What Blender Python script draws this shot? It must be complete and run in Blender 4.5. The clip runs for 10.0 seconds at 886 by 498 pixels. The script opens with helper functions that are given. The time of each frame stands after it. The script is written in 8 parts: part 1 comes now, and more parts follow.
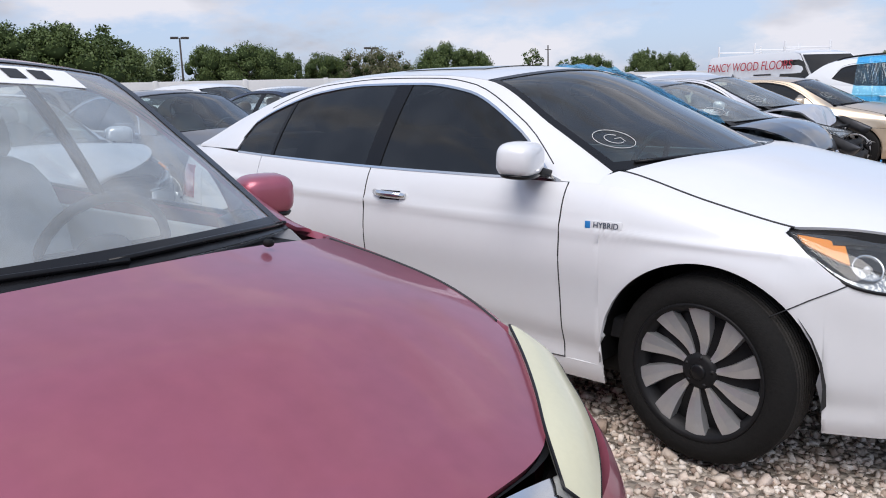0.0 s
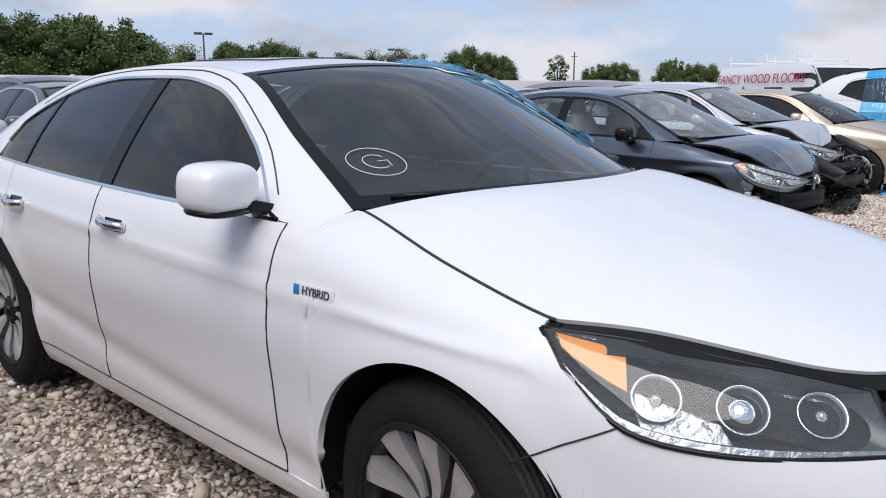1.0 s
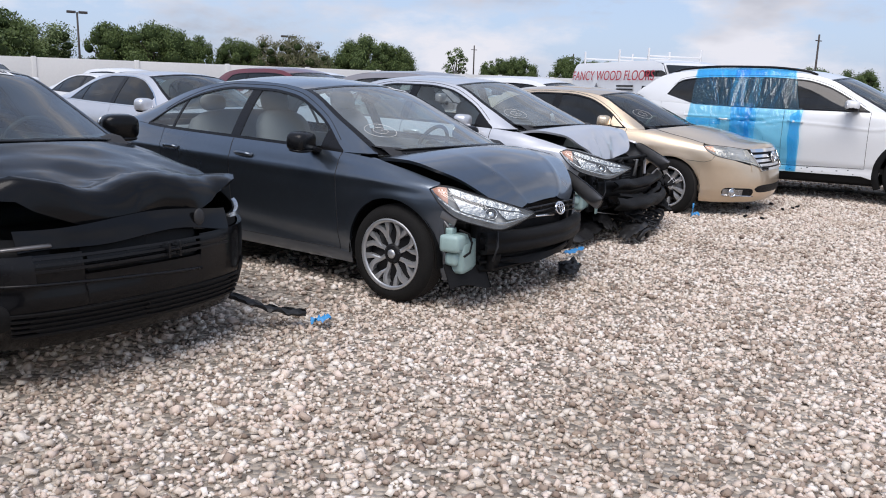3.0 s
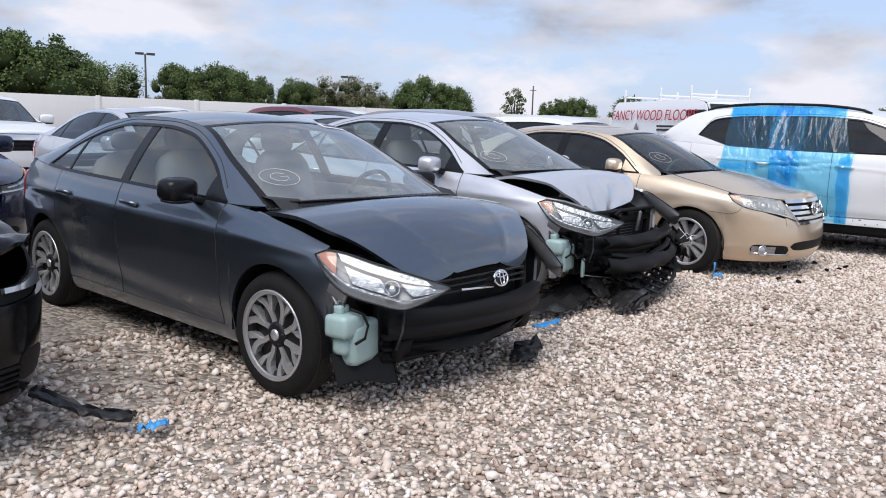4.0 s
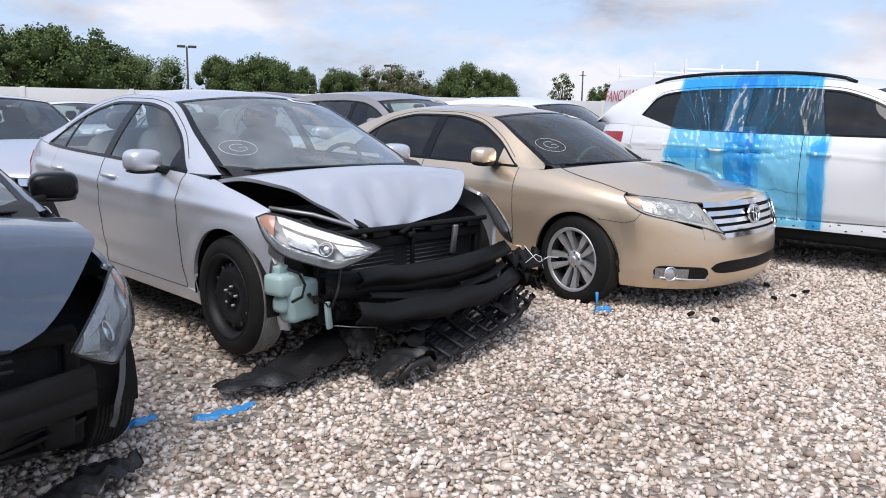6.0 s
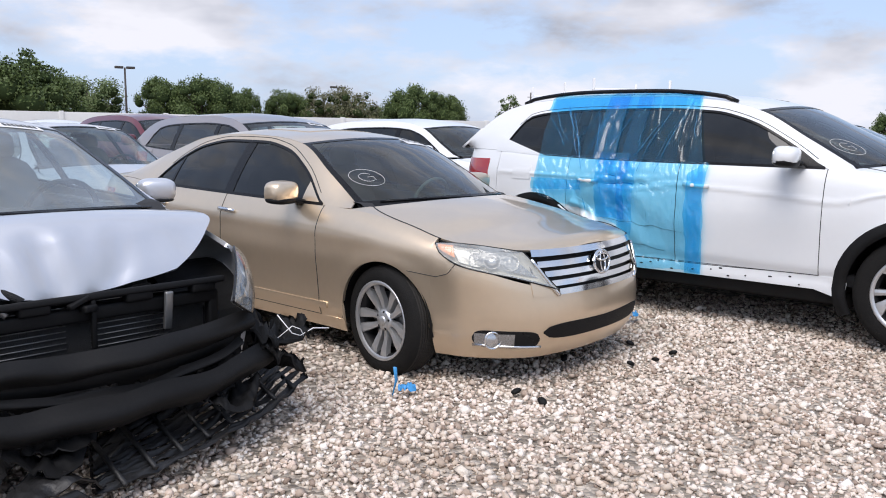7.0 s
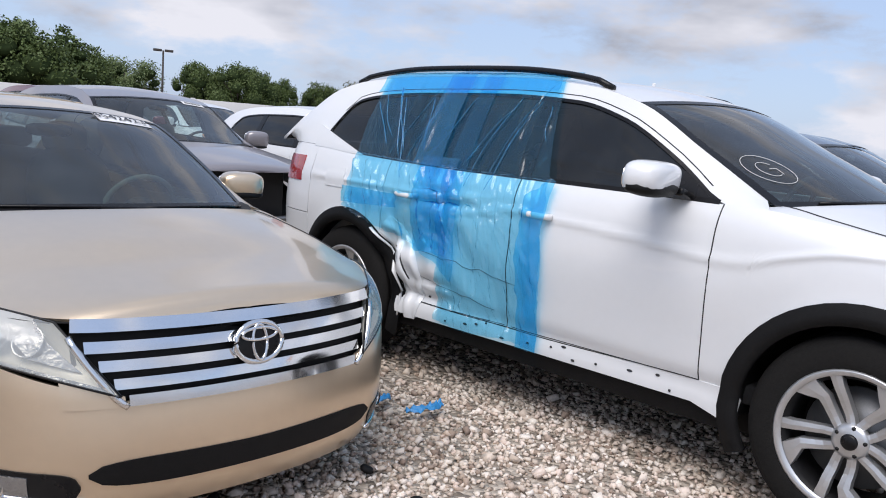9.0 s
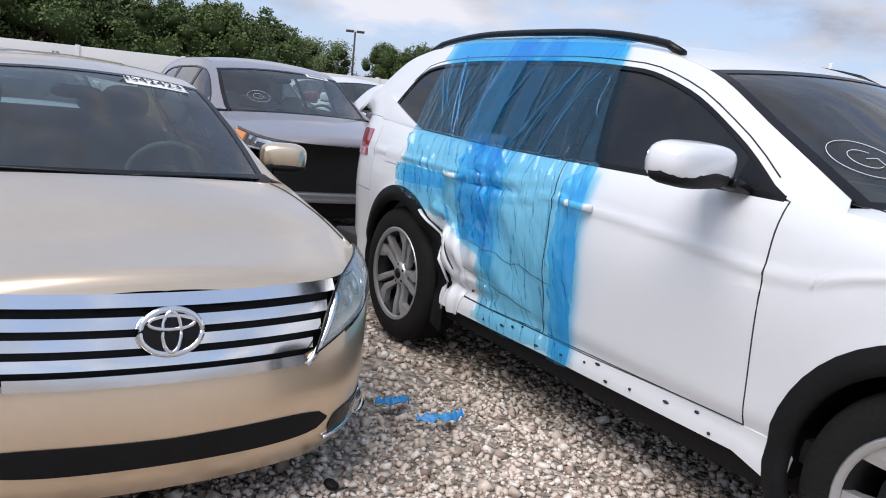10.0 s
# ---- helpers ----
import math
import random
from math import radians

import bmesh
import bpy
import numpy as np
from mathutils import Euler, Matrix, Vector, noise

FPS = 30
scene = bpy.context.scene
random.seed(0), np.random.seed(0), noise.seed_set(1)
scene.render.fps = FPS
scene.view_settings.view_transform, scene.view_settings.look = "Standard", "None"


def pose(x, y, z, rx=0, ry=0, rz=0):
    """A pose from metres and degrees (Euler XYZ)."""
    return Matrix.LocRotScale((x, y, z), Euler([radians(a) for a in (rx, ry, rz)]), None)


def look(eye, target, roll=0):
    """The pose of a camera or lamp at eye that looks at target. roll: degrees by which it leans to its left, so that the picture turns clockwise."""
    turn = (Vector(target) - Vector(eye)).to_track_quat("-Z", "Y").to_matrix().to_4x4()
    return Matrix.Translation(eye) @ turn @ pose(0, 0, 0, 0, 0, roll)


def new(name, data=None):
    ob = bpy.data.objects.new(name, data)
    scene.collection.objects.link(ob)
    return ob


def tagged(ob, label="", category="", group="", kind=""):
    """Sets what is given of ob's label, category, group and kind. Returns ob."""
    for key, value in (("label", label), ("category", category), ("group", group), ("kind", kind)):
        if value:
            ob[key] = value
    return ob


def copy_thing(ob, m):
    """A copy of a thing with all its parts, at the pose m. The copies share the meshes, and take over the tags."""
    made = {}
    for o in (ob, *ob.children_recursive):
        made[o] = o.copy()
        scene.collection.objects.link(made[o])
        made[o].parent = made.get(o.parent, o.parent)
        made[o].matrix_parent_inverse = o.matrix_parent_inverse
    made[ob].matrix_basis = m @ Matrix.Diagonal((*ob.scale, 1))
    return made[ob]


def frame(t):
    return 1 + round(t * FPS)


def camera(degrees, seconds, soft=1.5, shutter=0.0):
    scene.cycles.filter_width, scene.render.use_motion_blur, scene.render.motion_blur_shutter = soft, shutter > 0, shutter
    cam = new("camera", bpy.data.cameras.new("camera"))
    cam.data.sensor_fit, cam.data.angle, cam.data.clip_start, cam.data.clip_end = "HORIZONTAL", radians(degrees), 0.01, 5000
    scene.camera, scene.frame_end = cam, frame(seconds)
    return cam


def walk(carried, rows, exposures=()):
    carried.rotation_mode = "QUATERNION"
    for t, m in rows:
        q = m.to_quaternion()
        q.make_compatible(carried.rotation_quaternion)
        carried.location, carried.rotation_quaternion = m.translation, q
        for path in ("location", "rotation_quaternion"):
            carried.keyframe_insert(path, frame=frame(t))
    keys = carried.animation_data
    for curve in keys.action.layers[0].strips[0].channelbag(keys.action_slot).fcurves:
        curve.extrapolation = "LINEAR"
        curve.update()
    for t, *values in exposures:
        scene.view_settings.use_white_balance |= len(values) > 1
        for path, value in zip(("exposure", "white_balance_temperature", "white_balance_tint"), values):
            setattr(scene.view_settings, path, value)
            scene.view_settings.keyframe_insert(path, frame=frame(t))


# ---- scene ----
cam = camera(58.4, 10.0, soft=1.0)
METRES, EYE, TILT, LEAN, TURN = 13.775, 1.35, 0.0, 0.0, 0.0
ROWS = [
    (0.0, 0.0, 0.0, 0.0, -0.35, -11.29, 1.76),
    (0.5, 0.0359, 0.0364, -0.0005, 1.1, -8.23, 1.9),
    (1.0, 0.0708, 0.0726, -0.002, 1.75, -11.0, -0.04),
    (1.5, 0.1049, 0.1064, -0.0006, -0.93, -11.58, 1.37),
    (2.0, 0.1436, 0.1398, 0.0002, -1.74, -11.27, 1.06),
    (2.5, 0.1797, 0.1823, -0.0004, -6.15, -12.45, -1.5),
    (4.0, 0.2786, 0.3067, 0.0001, -0.06, -8.82, -1.8),
    (4.5, 0.3135, 0.3494, -0.0018, -1.17, -9.54, -1.78),
    (5.0, 0.3511, 0.386, -0.0026, -4.04, -10.24, -2.54),
    (6.5, 0.4536, 0.5021, -0.0, 7.01, -8.88, -0.29),
    (7.0, 0.4908, 0.5481, 0.0017, 0.96, -8.16, -0.68),
    (7.5, 0.5293, 0.5889, 0.0021, 0.1, -9.75, -3.22),
    (8.0, 0.5589, 0.6284, 0.0012, 0.01, -8.06, -4.29),
    (8.5, 0.5891, 0.6679, 0.0015, 1.41, -7.79, -4.83),
    (9.0, 0.6087, 0.7059, 0.0006, 4.47, -8.06, -4.41),
    (9.5, 0.6349, 0.7295, 0.0023, 9.09, -9.69, -6.25),
    (10.0, 0.6519, 0.7509, 0.0012, 17.72, -10.43, -5.82),
]
walk(cam, [(t, pose(0, 0, EYE, TILT, LEAN, TURN) @ pose(METRES * x, METRES * y, METRES * z, 90 + pitch, roll, yaw)) for t, x, y, z, yaw, pitch, roll in ROWS],
     [(t, stops, 6450, 14) for t, stops in ((0, 0.25), (0.5, 0.2), (1.0, 0.17), (1.5, -0.1), (2.0, -0.08), (2.5, 0.1), (4.0, 0.35), (5.0, 0.4), (6.5, 0.44), (7.5, 0.37), (8.5, 0.28), (9.5, 0.27), (10.0, 0.33))])

# ---- light: hazy sun behind broken cloud ----
SUN_UP, SUN_ROUND = radians(58), radians(200)
world = bpy.data.worlds.new("sky")
scene.world = world
world.use_nodes = True
wn = world.node_tree.nodes
wl = world.node_tree.links
wn.clear()
w_out = wn.new("ShaderNodeOutputWorld")
w_bg = wn.new("ShaderNodeBackground")
w_sky = wn.new("ShaderNodeTexSky")
w_sky.sky_type, w_sky.sun_disc = "NISHITA", False
w_sky.sun_elevation, w_sky.sun_rotation = SUN_UP, SUN_ROUND
w_sky.air_density, w_sky.dust_density, w_sky.ozone_density = 1.0, 1.5, 1.5
w_bg.inputs["Strength"].default_value = 0.15
w_co = wn.new("ShaderNodeTexCoord")
w_map = wn.new("ShaderNodeMapping")
w_map.inputs["Scale"].default_value = (1.0, 1.0, 2.6)
w_map.inputs["Location"].default_value = (0.35, 0.1, 0.15)
w_n = wn.new("ShaderNodeTexNoise")
w_n.inputs["Scale"].default_value, w_n.inputs["Detail"].default_value, w_n.inputs["Roughness"].default_value = 3.1, 9.0, 0.62
w_ramp = wn.new("ShaderNodeValToRGB")
w_ramp.color_ramp.elements[0].position, w_ramp.color_ramp.elements[1].position = 0.47, 0.6
w_n2 = wn.new("ShaderNodeTexNoise")
w_n2.inputs["Scale"].default_value, w_n2.inputs["Detail"].default_value = 3.4, 5.0
w_cl = wn.new("ShaderNodeValToRGB")
w_cl.color_ramp.elements[0].position, w_cl.color_ramp.elements[1].position = 0.4, 0.6
w_cl.color_ramp.elements[0].color = (2.2, 2.4, 2.8, 1)
w_cl.color_ramp.elements[1].color = (4.5, 4.6, 4.9, 1)
w_mix = wn.new("ShaderNodeMix")
w_mix.data_type = "RGBA"
w_veil = wn.new("ShaderNodeMix")
w_veil.data_type = "RGBA"
w_veil.inputs["Factor"].default_value = 0.7
w_veil.inputs["B"].default_value = (2.6, 3.35, 4.7, 1)
wl.new(w_co.outputs["Generated"], w_map.inputs["Vector"])
wl.new(w_map.outputs["Vector"], w_n.inputs["Vector"])
wl.new(w_map.outputs["Vector"], w_n2.inputs["Vector"])
wl.new(w_n.outputs["Fac"], w_ramp.inputs["Fac"])
wl.new(w_n2.outputs["Fac"], w_cl.inputs["Fac"])
wl.new(w_sky.outputs["Color"], w_veil.inputs["A"])
wl.new(w_veil.outputs["Result"], w_mix.inputs["A"])
wl.new(w_cl.outputs["Color"], w_mix.inputs["B"])
wl.new(w_ramp.outputs["Color"], w_mix.inputs["Factor"])
wl.new(w_mix.outputs["Result"], w_bg.inputs["Color"])
wl.new(w_bg.outputs["Background"], w_out.inputs["Surface"])
sun = new("sun", bpy.data.lights.new("sun", "SUN"))
sun.data.energy, sun.data.angle, sun.data.color = 2.3, radians(46), (1.0, 0.96, 0.9)
sun.matrix_world = look((0, 0, 30), Vector((0, 0, 30)) - Vector((math.sin(SUN_ROUND) * math.cos(SUN_UP), math.cos(SUN_ROUND) * math.cos(SUN_UP), math.sin(SUN_UP))))

# ---- materials ----
def mat(name, color, rough=0.5, metal=0.0, coat=0.0, bump=0.0, bump_scale=60.0, vary=0.0, vary_scale=3.0, spec=0.5, alpha=1.0):
    """A principled material with two scales of colour variation and fine relief, in the thing's own metres."""
    m = bpy.data.materials.new(name)
    m.use_nodes = True
    n, l = m.node_tree.nodes, m.node_tree.links
    p = n["Principled BSDF"]
    p.inputs["Base Color"].default_value = (*color, 1)
    p.inputs["Roughness"].default_value, p.inputs["Metallic"].default_value = rough, metal
    p.inputs["Coat Weight"].default_value, p.inputs["Coat Roughness"].default_value = coat, 0.04
    p.inputs["Specular IOR Level"].default_value = spec
    co = n.new("ShaderNodeTexCoord")
    if vary:
        a, b, mixer, mul = n.new("ShaderNodeTexNoise"), n.new("ShaderNodeTexNoise"), n.new("ShaderNodeMath"), n.new("ShaderNodeMix")
        a.inputs["Scale"].default_value, a.inputs["Detail"].default_value = vary_scale, 6
        b.inputs["Scale"].default_value, b.inputs["Detail"].default_value = vary_scale * 14, 4
        mixer.operation = "ADD"
        mul.data_type = "RGBA"
        low = tuple(max(0.0, c * (1 - vary)) for c in color)
        high = tuple(min(1.0, c * (1 + vary * 0.6) + vary * 0.015) for c in color)
        mul.inputs["A"].default_value, mul.inputs["B"].default_value = (*low, 1), (*high, 1)
        half = n.new("ShaderNodeMath")
        half.operation, half.inputs[1].default_value = "MULTIPLY", 0.5
        for t in (a, b):
            l.new(co.outputs["Object"], t.inputs["Vector"])
        l.new(a.outputs["Fac"], mixer.inputs[0]), l.new(b.outputs["Fac"], mixer.inputs[1])
        l.new(mixer.outputs[0], half.inputs[0]), l.new(half.outputs[0], mul.inputs["Factor"])
        l.new(mul.outputs["Result"], p.inputs["Base Color"])
        ro = n.new("ShaderNodeMapRange")
        ro.inputs["To Min"].default_value, ro.inputs["To Max"].default_value = max(0.02, rough - 0.08), min(1, rough + 0.12)
        l.new(a.outputs["Fac"], ro.inputs["Value"]), l.new(ro.outputs["Result"], p.inputs["Roughness"])
    if bump:
        t, bm_ = n.new("ShaderNodeTexNoise"), n.new("ShaderNodeBump")
        t.inputs["Scale"].default_value, t.inputs["Detail"].default_value = bump_scale, 4
        bm_.inputs["Strength"].default_value, bm_.inputs["Distance"].default_value = bump, 0.01
        l.new(co.outputs["Object"], t.inputs["Vector"])
        l.new(t.outputs["Fac"], bm_.inputs["Height"]), l.new(bm_.outputs["Normal"], p.inputs["Normal"])
    return m


def paint(name, color, metal=0.0, rough=0.32, dust=0.12):
    m = mat(name, color, rough, metal, coat=0.7, vary=dust, vary_scale=1.6)
    return m


def sheen(n, l, f0, normal=None):
    """How much a thin sheet mirrors, the same from either side."""
    lw, pw, mr = n.new("ShaderNodeLayerWeight"), n.new("ShaderNodeMath"), n.new("ShaderNodeMapRange")
    lw.inputs["Blend"].default_value = 0.5
    pw.operation, pw.inputs[1].default_value = "POWER", 5.0
    mr.inputs["To Min"].default_value, mr.inputs["To Max"].default_value = f0, 1.0
    if normal is not None:
        l.new(normal, lw.inputs["Normal"])
    l.new(lw.outputs["Facing"], pw.inputs[0]), l.new(pw.outputs[0], mr.inputs["Value"])
    return mr.outputs["Result"]


def glass(name, tint, clear, rough=0.0, ior=1.5, dust=0.36):
    """Thin sheet: light passes with a tint, and the sheet's gloss follows Fresnel."""
    m = bpy.data.materials.new(name)
    m.use_nodes = True
    n, l = m.node_tree.nodes, m.node_tree.links
    n.clear()
    out, tr, gl, df = n.new("ShaderNodeOutputMaterial"), n.new("ShaderNodeBsdfTransparent"), n.new("ShaderNodeBsdfGlossy"), n.new("ShaderNodeBsdfDiffuse")
    tr.inputs["Color"].default_value = (*tint, 1)
    gl.inputs["Roughness"].default_value = rough
    gl.inputs["Color"].default_value = (1, 1, 1, 1)
    # dust layer; on the maroon and compact windscreens it also paints reflected sky
    df.inputs["Color"].default_value = (dust, dust * 1.06, dust * 1.07, 1)
    co, dirt_glare, mr = n.new("ShaderNodeTexCoord"), n.new("ShaderNodeTexNoise"), n.new("ShaderNodeMapRange")
    dirt_glare.inputs["Scale"].default_value, dirt_glare.inputs["Detail"].default_value = 5.0, 8
    mr.inputs["From Min"].default_value, mr.inputs["From Max"].default_value = 0.4, 0.8
    mr.inputs["To Min"].default_value, mr.inputs["To Max"].default_value = clear * 0.5, clear
    l.new(co.outputs["Object"], dirt_glare.inputs["Vector"]), l.new(dirt_glare.outputs["Fac"], mr.inputs["Value"])
    m1, m2 = n.new("ShaderNodeMixShader"), n.new("ShaderNodeMixShader")
    gloss = sheen(n, l, ((ior - 1) / (ior + 1)) ** 2)
    l.new(mr.outputs["Result"], m1.inputs["Fac"])
    l.new(tr.outputs[0], m1.inputs[1]), l.new(df.outputs[0], m1.inputs[2])
    l.new(gloss, m2.inputs["Fac"]), l.new(m1.outputs[0], m2.inputs[1]), l.new(gl.outputs[0], m2.inputs[2])
    l.new(m2.outputs[0], out.inputs["Surface"])
    return m


WHITE = paint("white_paint", (0.73, 0.74, 0.75), 0.0, 0.3, 0.04)
WHITE2 = paint("white_paint_suv", (0.74, 0.755, 0.765), 0.0, 0.3, 0.04)
MAROON = paint("maroon_paint", (0.4, 0.105, 0.15), 0.5, 0.36, 0.26)
BLACKP = mat("black_paint", (0.003, 0.003, 0.0035), 0.16, 0.0, coat=0.1, vary=0.2, vary_scale=2, spec=0.2)
SLATE = mat("slate_paint", (0.125, 0.15, 0.182), 0.28, 0.92, coat=1.0, vary=0.14, vary_scale=1.6, spec=0.5)
SILVER = paint("silver_paint", (0.66, 0.67, 0.7), 0.6, 0.34, 0.06)
GOLD = paint("gold_paint", (0.76, 0.615, 0.45), 0.78, 0.3, 0.08)
NAVY = paint("navy_paint", (0.012, 0.018, 0.045), 0.4, 0.25, 0.2)
GREY = paint("grey_paint", (0.13, 0.125, 0.125), 0.5, 0.35, 0.15)
REDP = paint("red_paint", (0.14, 0.02, 0.03), 0.3, 0.3, 0.15)
WIND = glass("windscreen_glass", (0.66, 0.8, 0.79), 0.07, ior=1.6, dust=0.5)
WIND_DIM = glass("shaded_windscreen_glass", (0.42, 0.58, 0.6), 0.09, ior=1.62, dust=0.42)
# paler diffuse layer: reflected sky and cabin brightness put into the glass colour
WIND_SKY_PALE = glass("sky_pale_windscreen_glass", (0.8, 0.92, 0.9), 0.3, ior=1.75, dust=0.6)
CLEARW = glass("side_glass", (0.82, 0.88, 0.86), 0.1, ior=1.6)
TINT = glass("tinted_glass", (0.035, 0.037, 0.04), 0.06)
LENS = glass("lamp_lens", (0.93, 0.95, 0.95), 0.1, dust=0.6)
LENS_DULL = glass("aged_lamp_lens", (0.95, 0.93, 0.87), 0.42, dust=0.8)
HAZE = mat("yellowed_lens", (0.62, 0.6, 0.42), 0.35, vary=0.12, vary_scale=6, coat=0.4)
LAMPGREY = mat("lamp_inner", (0.07, 0.07, 0.075), 0.25, 0.5, vary=0.5, vary_scale=11)
AMBER = mat("amber_lens", (0.86, 0.27, 0.008), 0.3, vary=0.12, vary_scale=8, coat=0.2)
AMBER_DULL = mat("dull_amber_lens", (0.5, 0.19, 0.1), 0.25, vary=0.15, vary_scale=8, coat=0.6)
REDLENS = mat("red_lens", (0.35, 0.01, 0.015), 0.15, vary=0.2, vary_scale=9, coat=1.0)
CHROME = mat("chrome", (0.78, 0.79, 0.8), 0.1, 1.0, vary=0.06, vary_scale=6)
REFLECT = mat("lamp_reflector", (0.6, 0.61, 0.62), 0.2, 0.9, vary=0.2, vary_scale=9)
FACET = mat("faceted_reflector", (0.42, 0.43, 0.44), 0.22, 0.85, bump=0.7, bump_scale=45, vary=0.5, vary_scale=16)
ALLOY = mat("alloy", (0.6, 0.61, 0.62), 0.3, 0.75, vary=0.12, vary_scale=9)
ALLOY_DARK = mat("black_alloy", (0.009, 0.009, 0.01), 0.45, 0.0, vary=0.3, vary_scale=9, spec=0.2)
STEEL = mat("black_steel", (0.01, 0.01, 0.011), 0.5, 0.1, vary=0.4, vary_scale=12, spec=0.3)
TYRE = mat("tyre_rubber", (0.011, 0.0105, 0.01), 0.8, bump=0.3, bump_scale=160, vary=0.5, vary_scale=7, spec=0.14)
TYRE_WORN = mat("scuffed_tread", (0.034, 0.031, 0.028), 0.9, bump=0.6, bump_scale=120, vary=0.7, vary_scale=8, spec=0.25)
TYRE_DUST = mat("dusty_tread", (0.3, 0.285, 0.26), 0.9, bump=0.6, bump_scale=120, vary=0.45, vary_scale=9)
PLASTIC = mat("black_plastic", (0.007, 0.007, 0.0075), 0.55, bump=0.15, bump_scale=300, vary=0.4, vary_scale=6, spec=0.16)
TRIM = mat("gloss_black_trim", (0.007, 0.007, 0.008), 0.25, vary=0.2, vary_scale=6, spec=0.25)
MIRROR = mat("mirror_glass", (0.8, 0.8, 0.8), 0.02, 1.0)
CABIN = mat("grey_cabin", (0.24, 0.24, 0.245), 0.85, bump=0.3, bump_scale=400, vary=0.2, vary_scale=9)
CABIN_PALE = mat("pale_headliner", (0.47, 0.49, 0.49), 0.9, bump=0.2, bump_scale=300, vary=0.08, vary_scale=5)
LAMP_PALE = mat("pale_lamp_inner", (0.74, 0.73, 0.67), 0.35, 0.15, vary=0.25, vary_scale=10)
LAMP_MID = mat("grey_lamp_inner", (0.2, 0.2, 0.205), 0.3, 0.5, vary=0.4, vary_scale=10)
CABIN_DARK = mat("dark_cabin", (0.022, 0.022, 0.024), 0.8, bump=0.3, bump_scale=400, vary=0.2, vary_scale=9)
CABIN_TAN = mat("tan_cabin", (0.2, 0.175, 0.14), 0.8, bump=0.3, bump_scale=400, vary=0.15, vary_scale=9)
BOTTLE = mat("milky_plastic", (0.34, 0.47, 0.45), 0.35, vary=0.3, vary_scale=12)
METAL = mat("bare_metal", (0.3, 0.3, 0.3), 0.45, 0.8, vary=0.35, vary_scale=14)
LABEL = mat("sticker_paper", (0.82, 0.82, 0.82), 0.6, vary=0.04, vary_scale=20)
INK = mat("black_ink", (0.02, 0.02, 0.022), 0.6, vary=0.2, vary_scale=20)
CHALK = mat("paint_marker", (0.75, 0.76, 0.74), 0.8, vary=0.2, vary_scale=40)
DEBRIS = mat("scuffed_black_plastic", (0.014, 0.014, 0.015), 0.42, bump=0.3, bump_scale=60, vary=0.6, vary_scale=5, spec=0.4)
RADIATOR = mat("radiator_core", (0.03, 0.03, 0.03), 0.5, 0.4, bump=0.8, bump_scale=250, vary=0.3, vary_scale=20)


def film_material(name="blue_film", thin=0.03, thick=0.42, through_tint=(0.5, 0.86, 1.0)):
    """Thin blue stretch film: part see-through, part glossy, part lit from behind."""
    m = bpy.data.materials.new(name)
    m.use_nodes = True
    n, l = m.node_tree.nodes, m.node_tree.links
    n.clear()
    out, tr, gl, df, tl = (n.new(k) for k in ("ShaderNodeOutputMaterial", "ShaderNodeBsdfTransparent", "ShaderNodeBsdfGlossy", "ShaderNodeBsdfDiffuse", "ShaderNodeBsdfTranslucent"))
    tr.inputs["Color"].default_value = (*through_tint, 1)
    df.inputs["Color"].default_value = (0.13, 0.6, 1.0, 1)
    tl.inputs["Color"].default_value = (0.15, 0.55, 1.0, 1)
    gl.inputs["Roughness"].default_value = 0.16
    co, no, mp, bmp = n.new("ShaderNodeTexCoord"), n.new("ShaderNodeTexNoise"), n.new("ShaderNodeMapping"), n.new("ShaderNodeBump")
    mp.inputs["Scale"].default_value = (12, 12, 2.5)
    no.noise_type = "RIDGED_MULTIFRACTAL"
    no.inputs["Scale"].default_value, no.inputs["Detail"].default_value, no.inputs["Distortion"].default_value = 1.1, 3, 1.4
    bmp.inputs["Strength"].default_value, bmp.inputs["Distance"].default_value = 0.2, 0.02
    mr = n.new("ShaderNodeMapRange")
    mr.inputs["From Min"].default_value, mr.inputs["From Max"].default_value = 0.2, 1.3
    mr.inputs["To Min"].default_value, mr.inputs["To Max"].default_value = thin, thick
    l.new(co.outputs["Object"], mp.inputs["Vector"]), l.new(mp.outputs["Vector"], no.inputs["Vector"])
    l.new(no.outputs["Fac"], bmp.inputs["Height"]), l.new(no.outputs["Fac"], mr.inputs["Value"])
    a, b, c = n.new("ShaderNodeMixShader"), n.new("ShaderNodeMixShader"), n.new("ShaderNodeMixShader")
    a.inputs["Fac"].default_value = 0.4
    l.new(df.outputs[0], a.inputs[1]), l.new(tl.outputs[0], a.inputs[2])
    l.new(mr.outputs["Result"], b.inputs["Fac"]), l.new(tr.outputs[0], b.inputs[1]), l.new(a.outputs[0], b.inputs[2])
    gloss = sheen(n, l, 0.06, bmp.outputs["Normal"])
    for s_ in (gl, df):
        l.new(bmp.outputs["Normal"], s_.inputs["Normal"])
    l.new(gloss, c.inputs["Fac"]), l.new(b.outputs[0], c.inputs[1]), l.new(gl.outputs[0], c.inputs[2])
    l.new(c.outputs[0], out.inputs["Surface"])
    return m


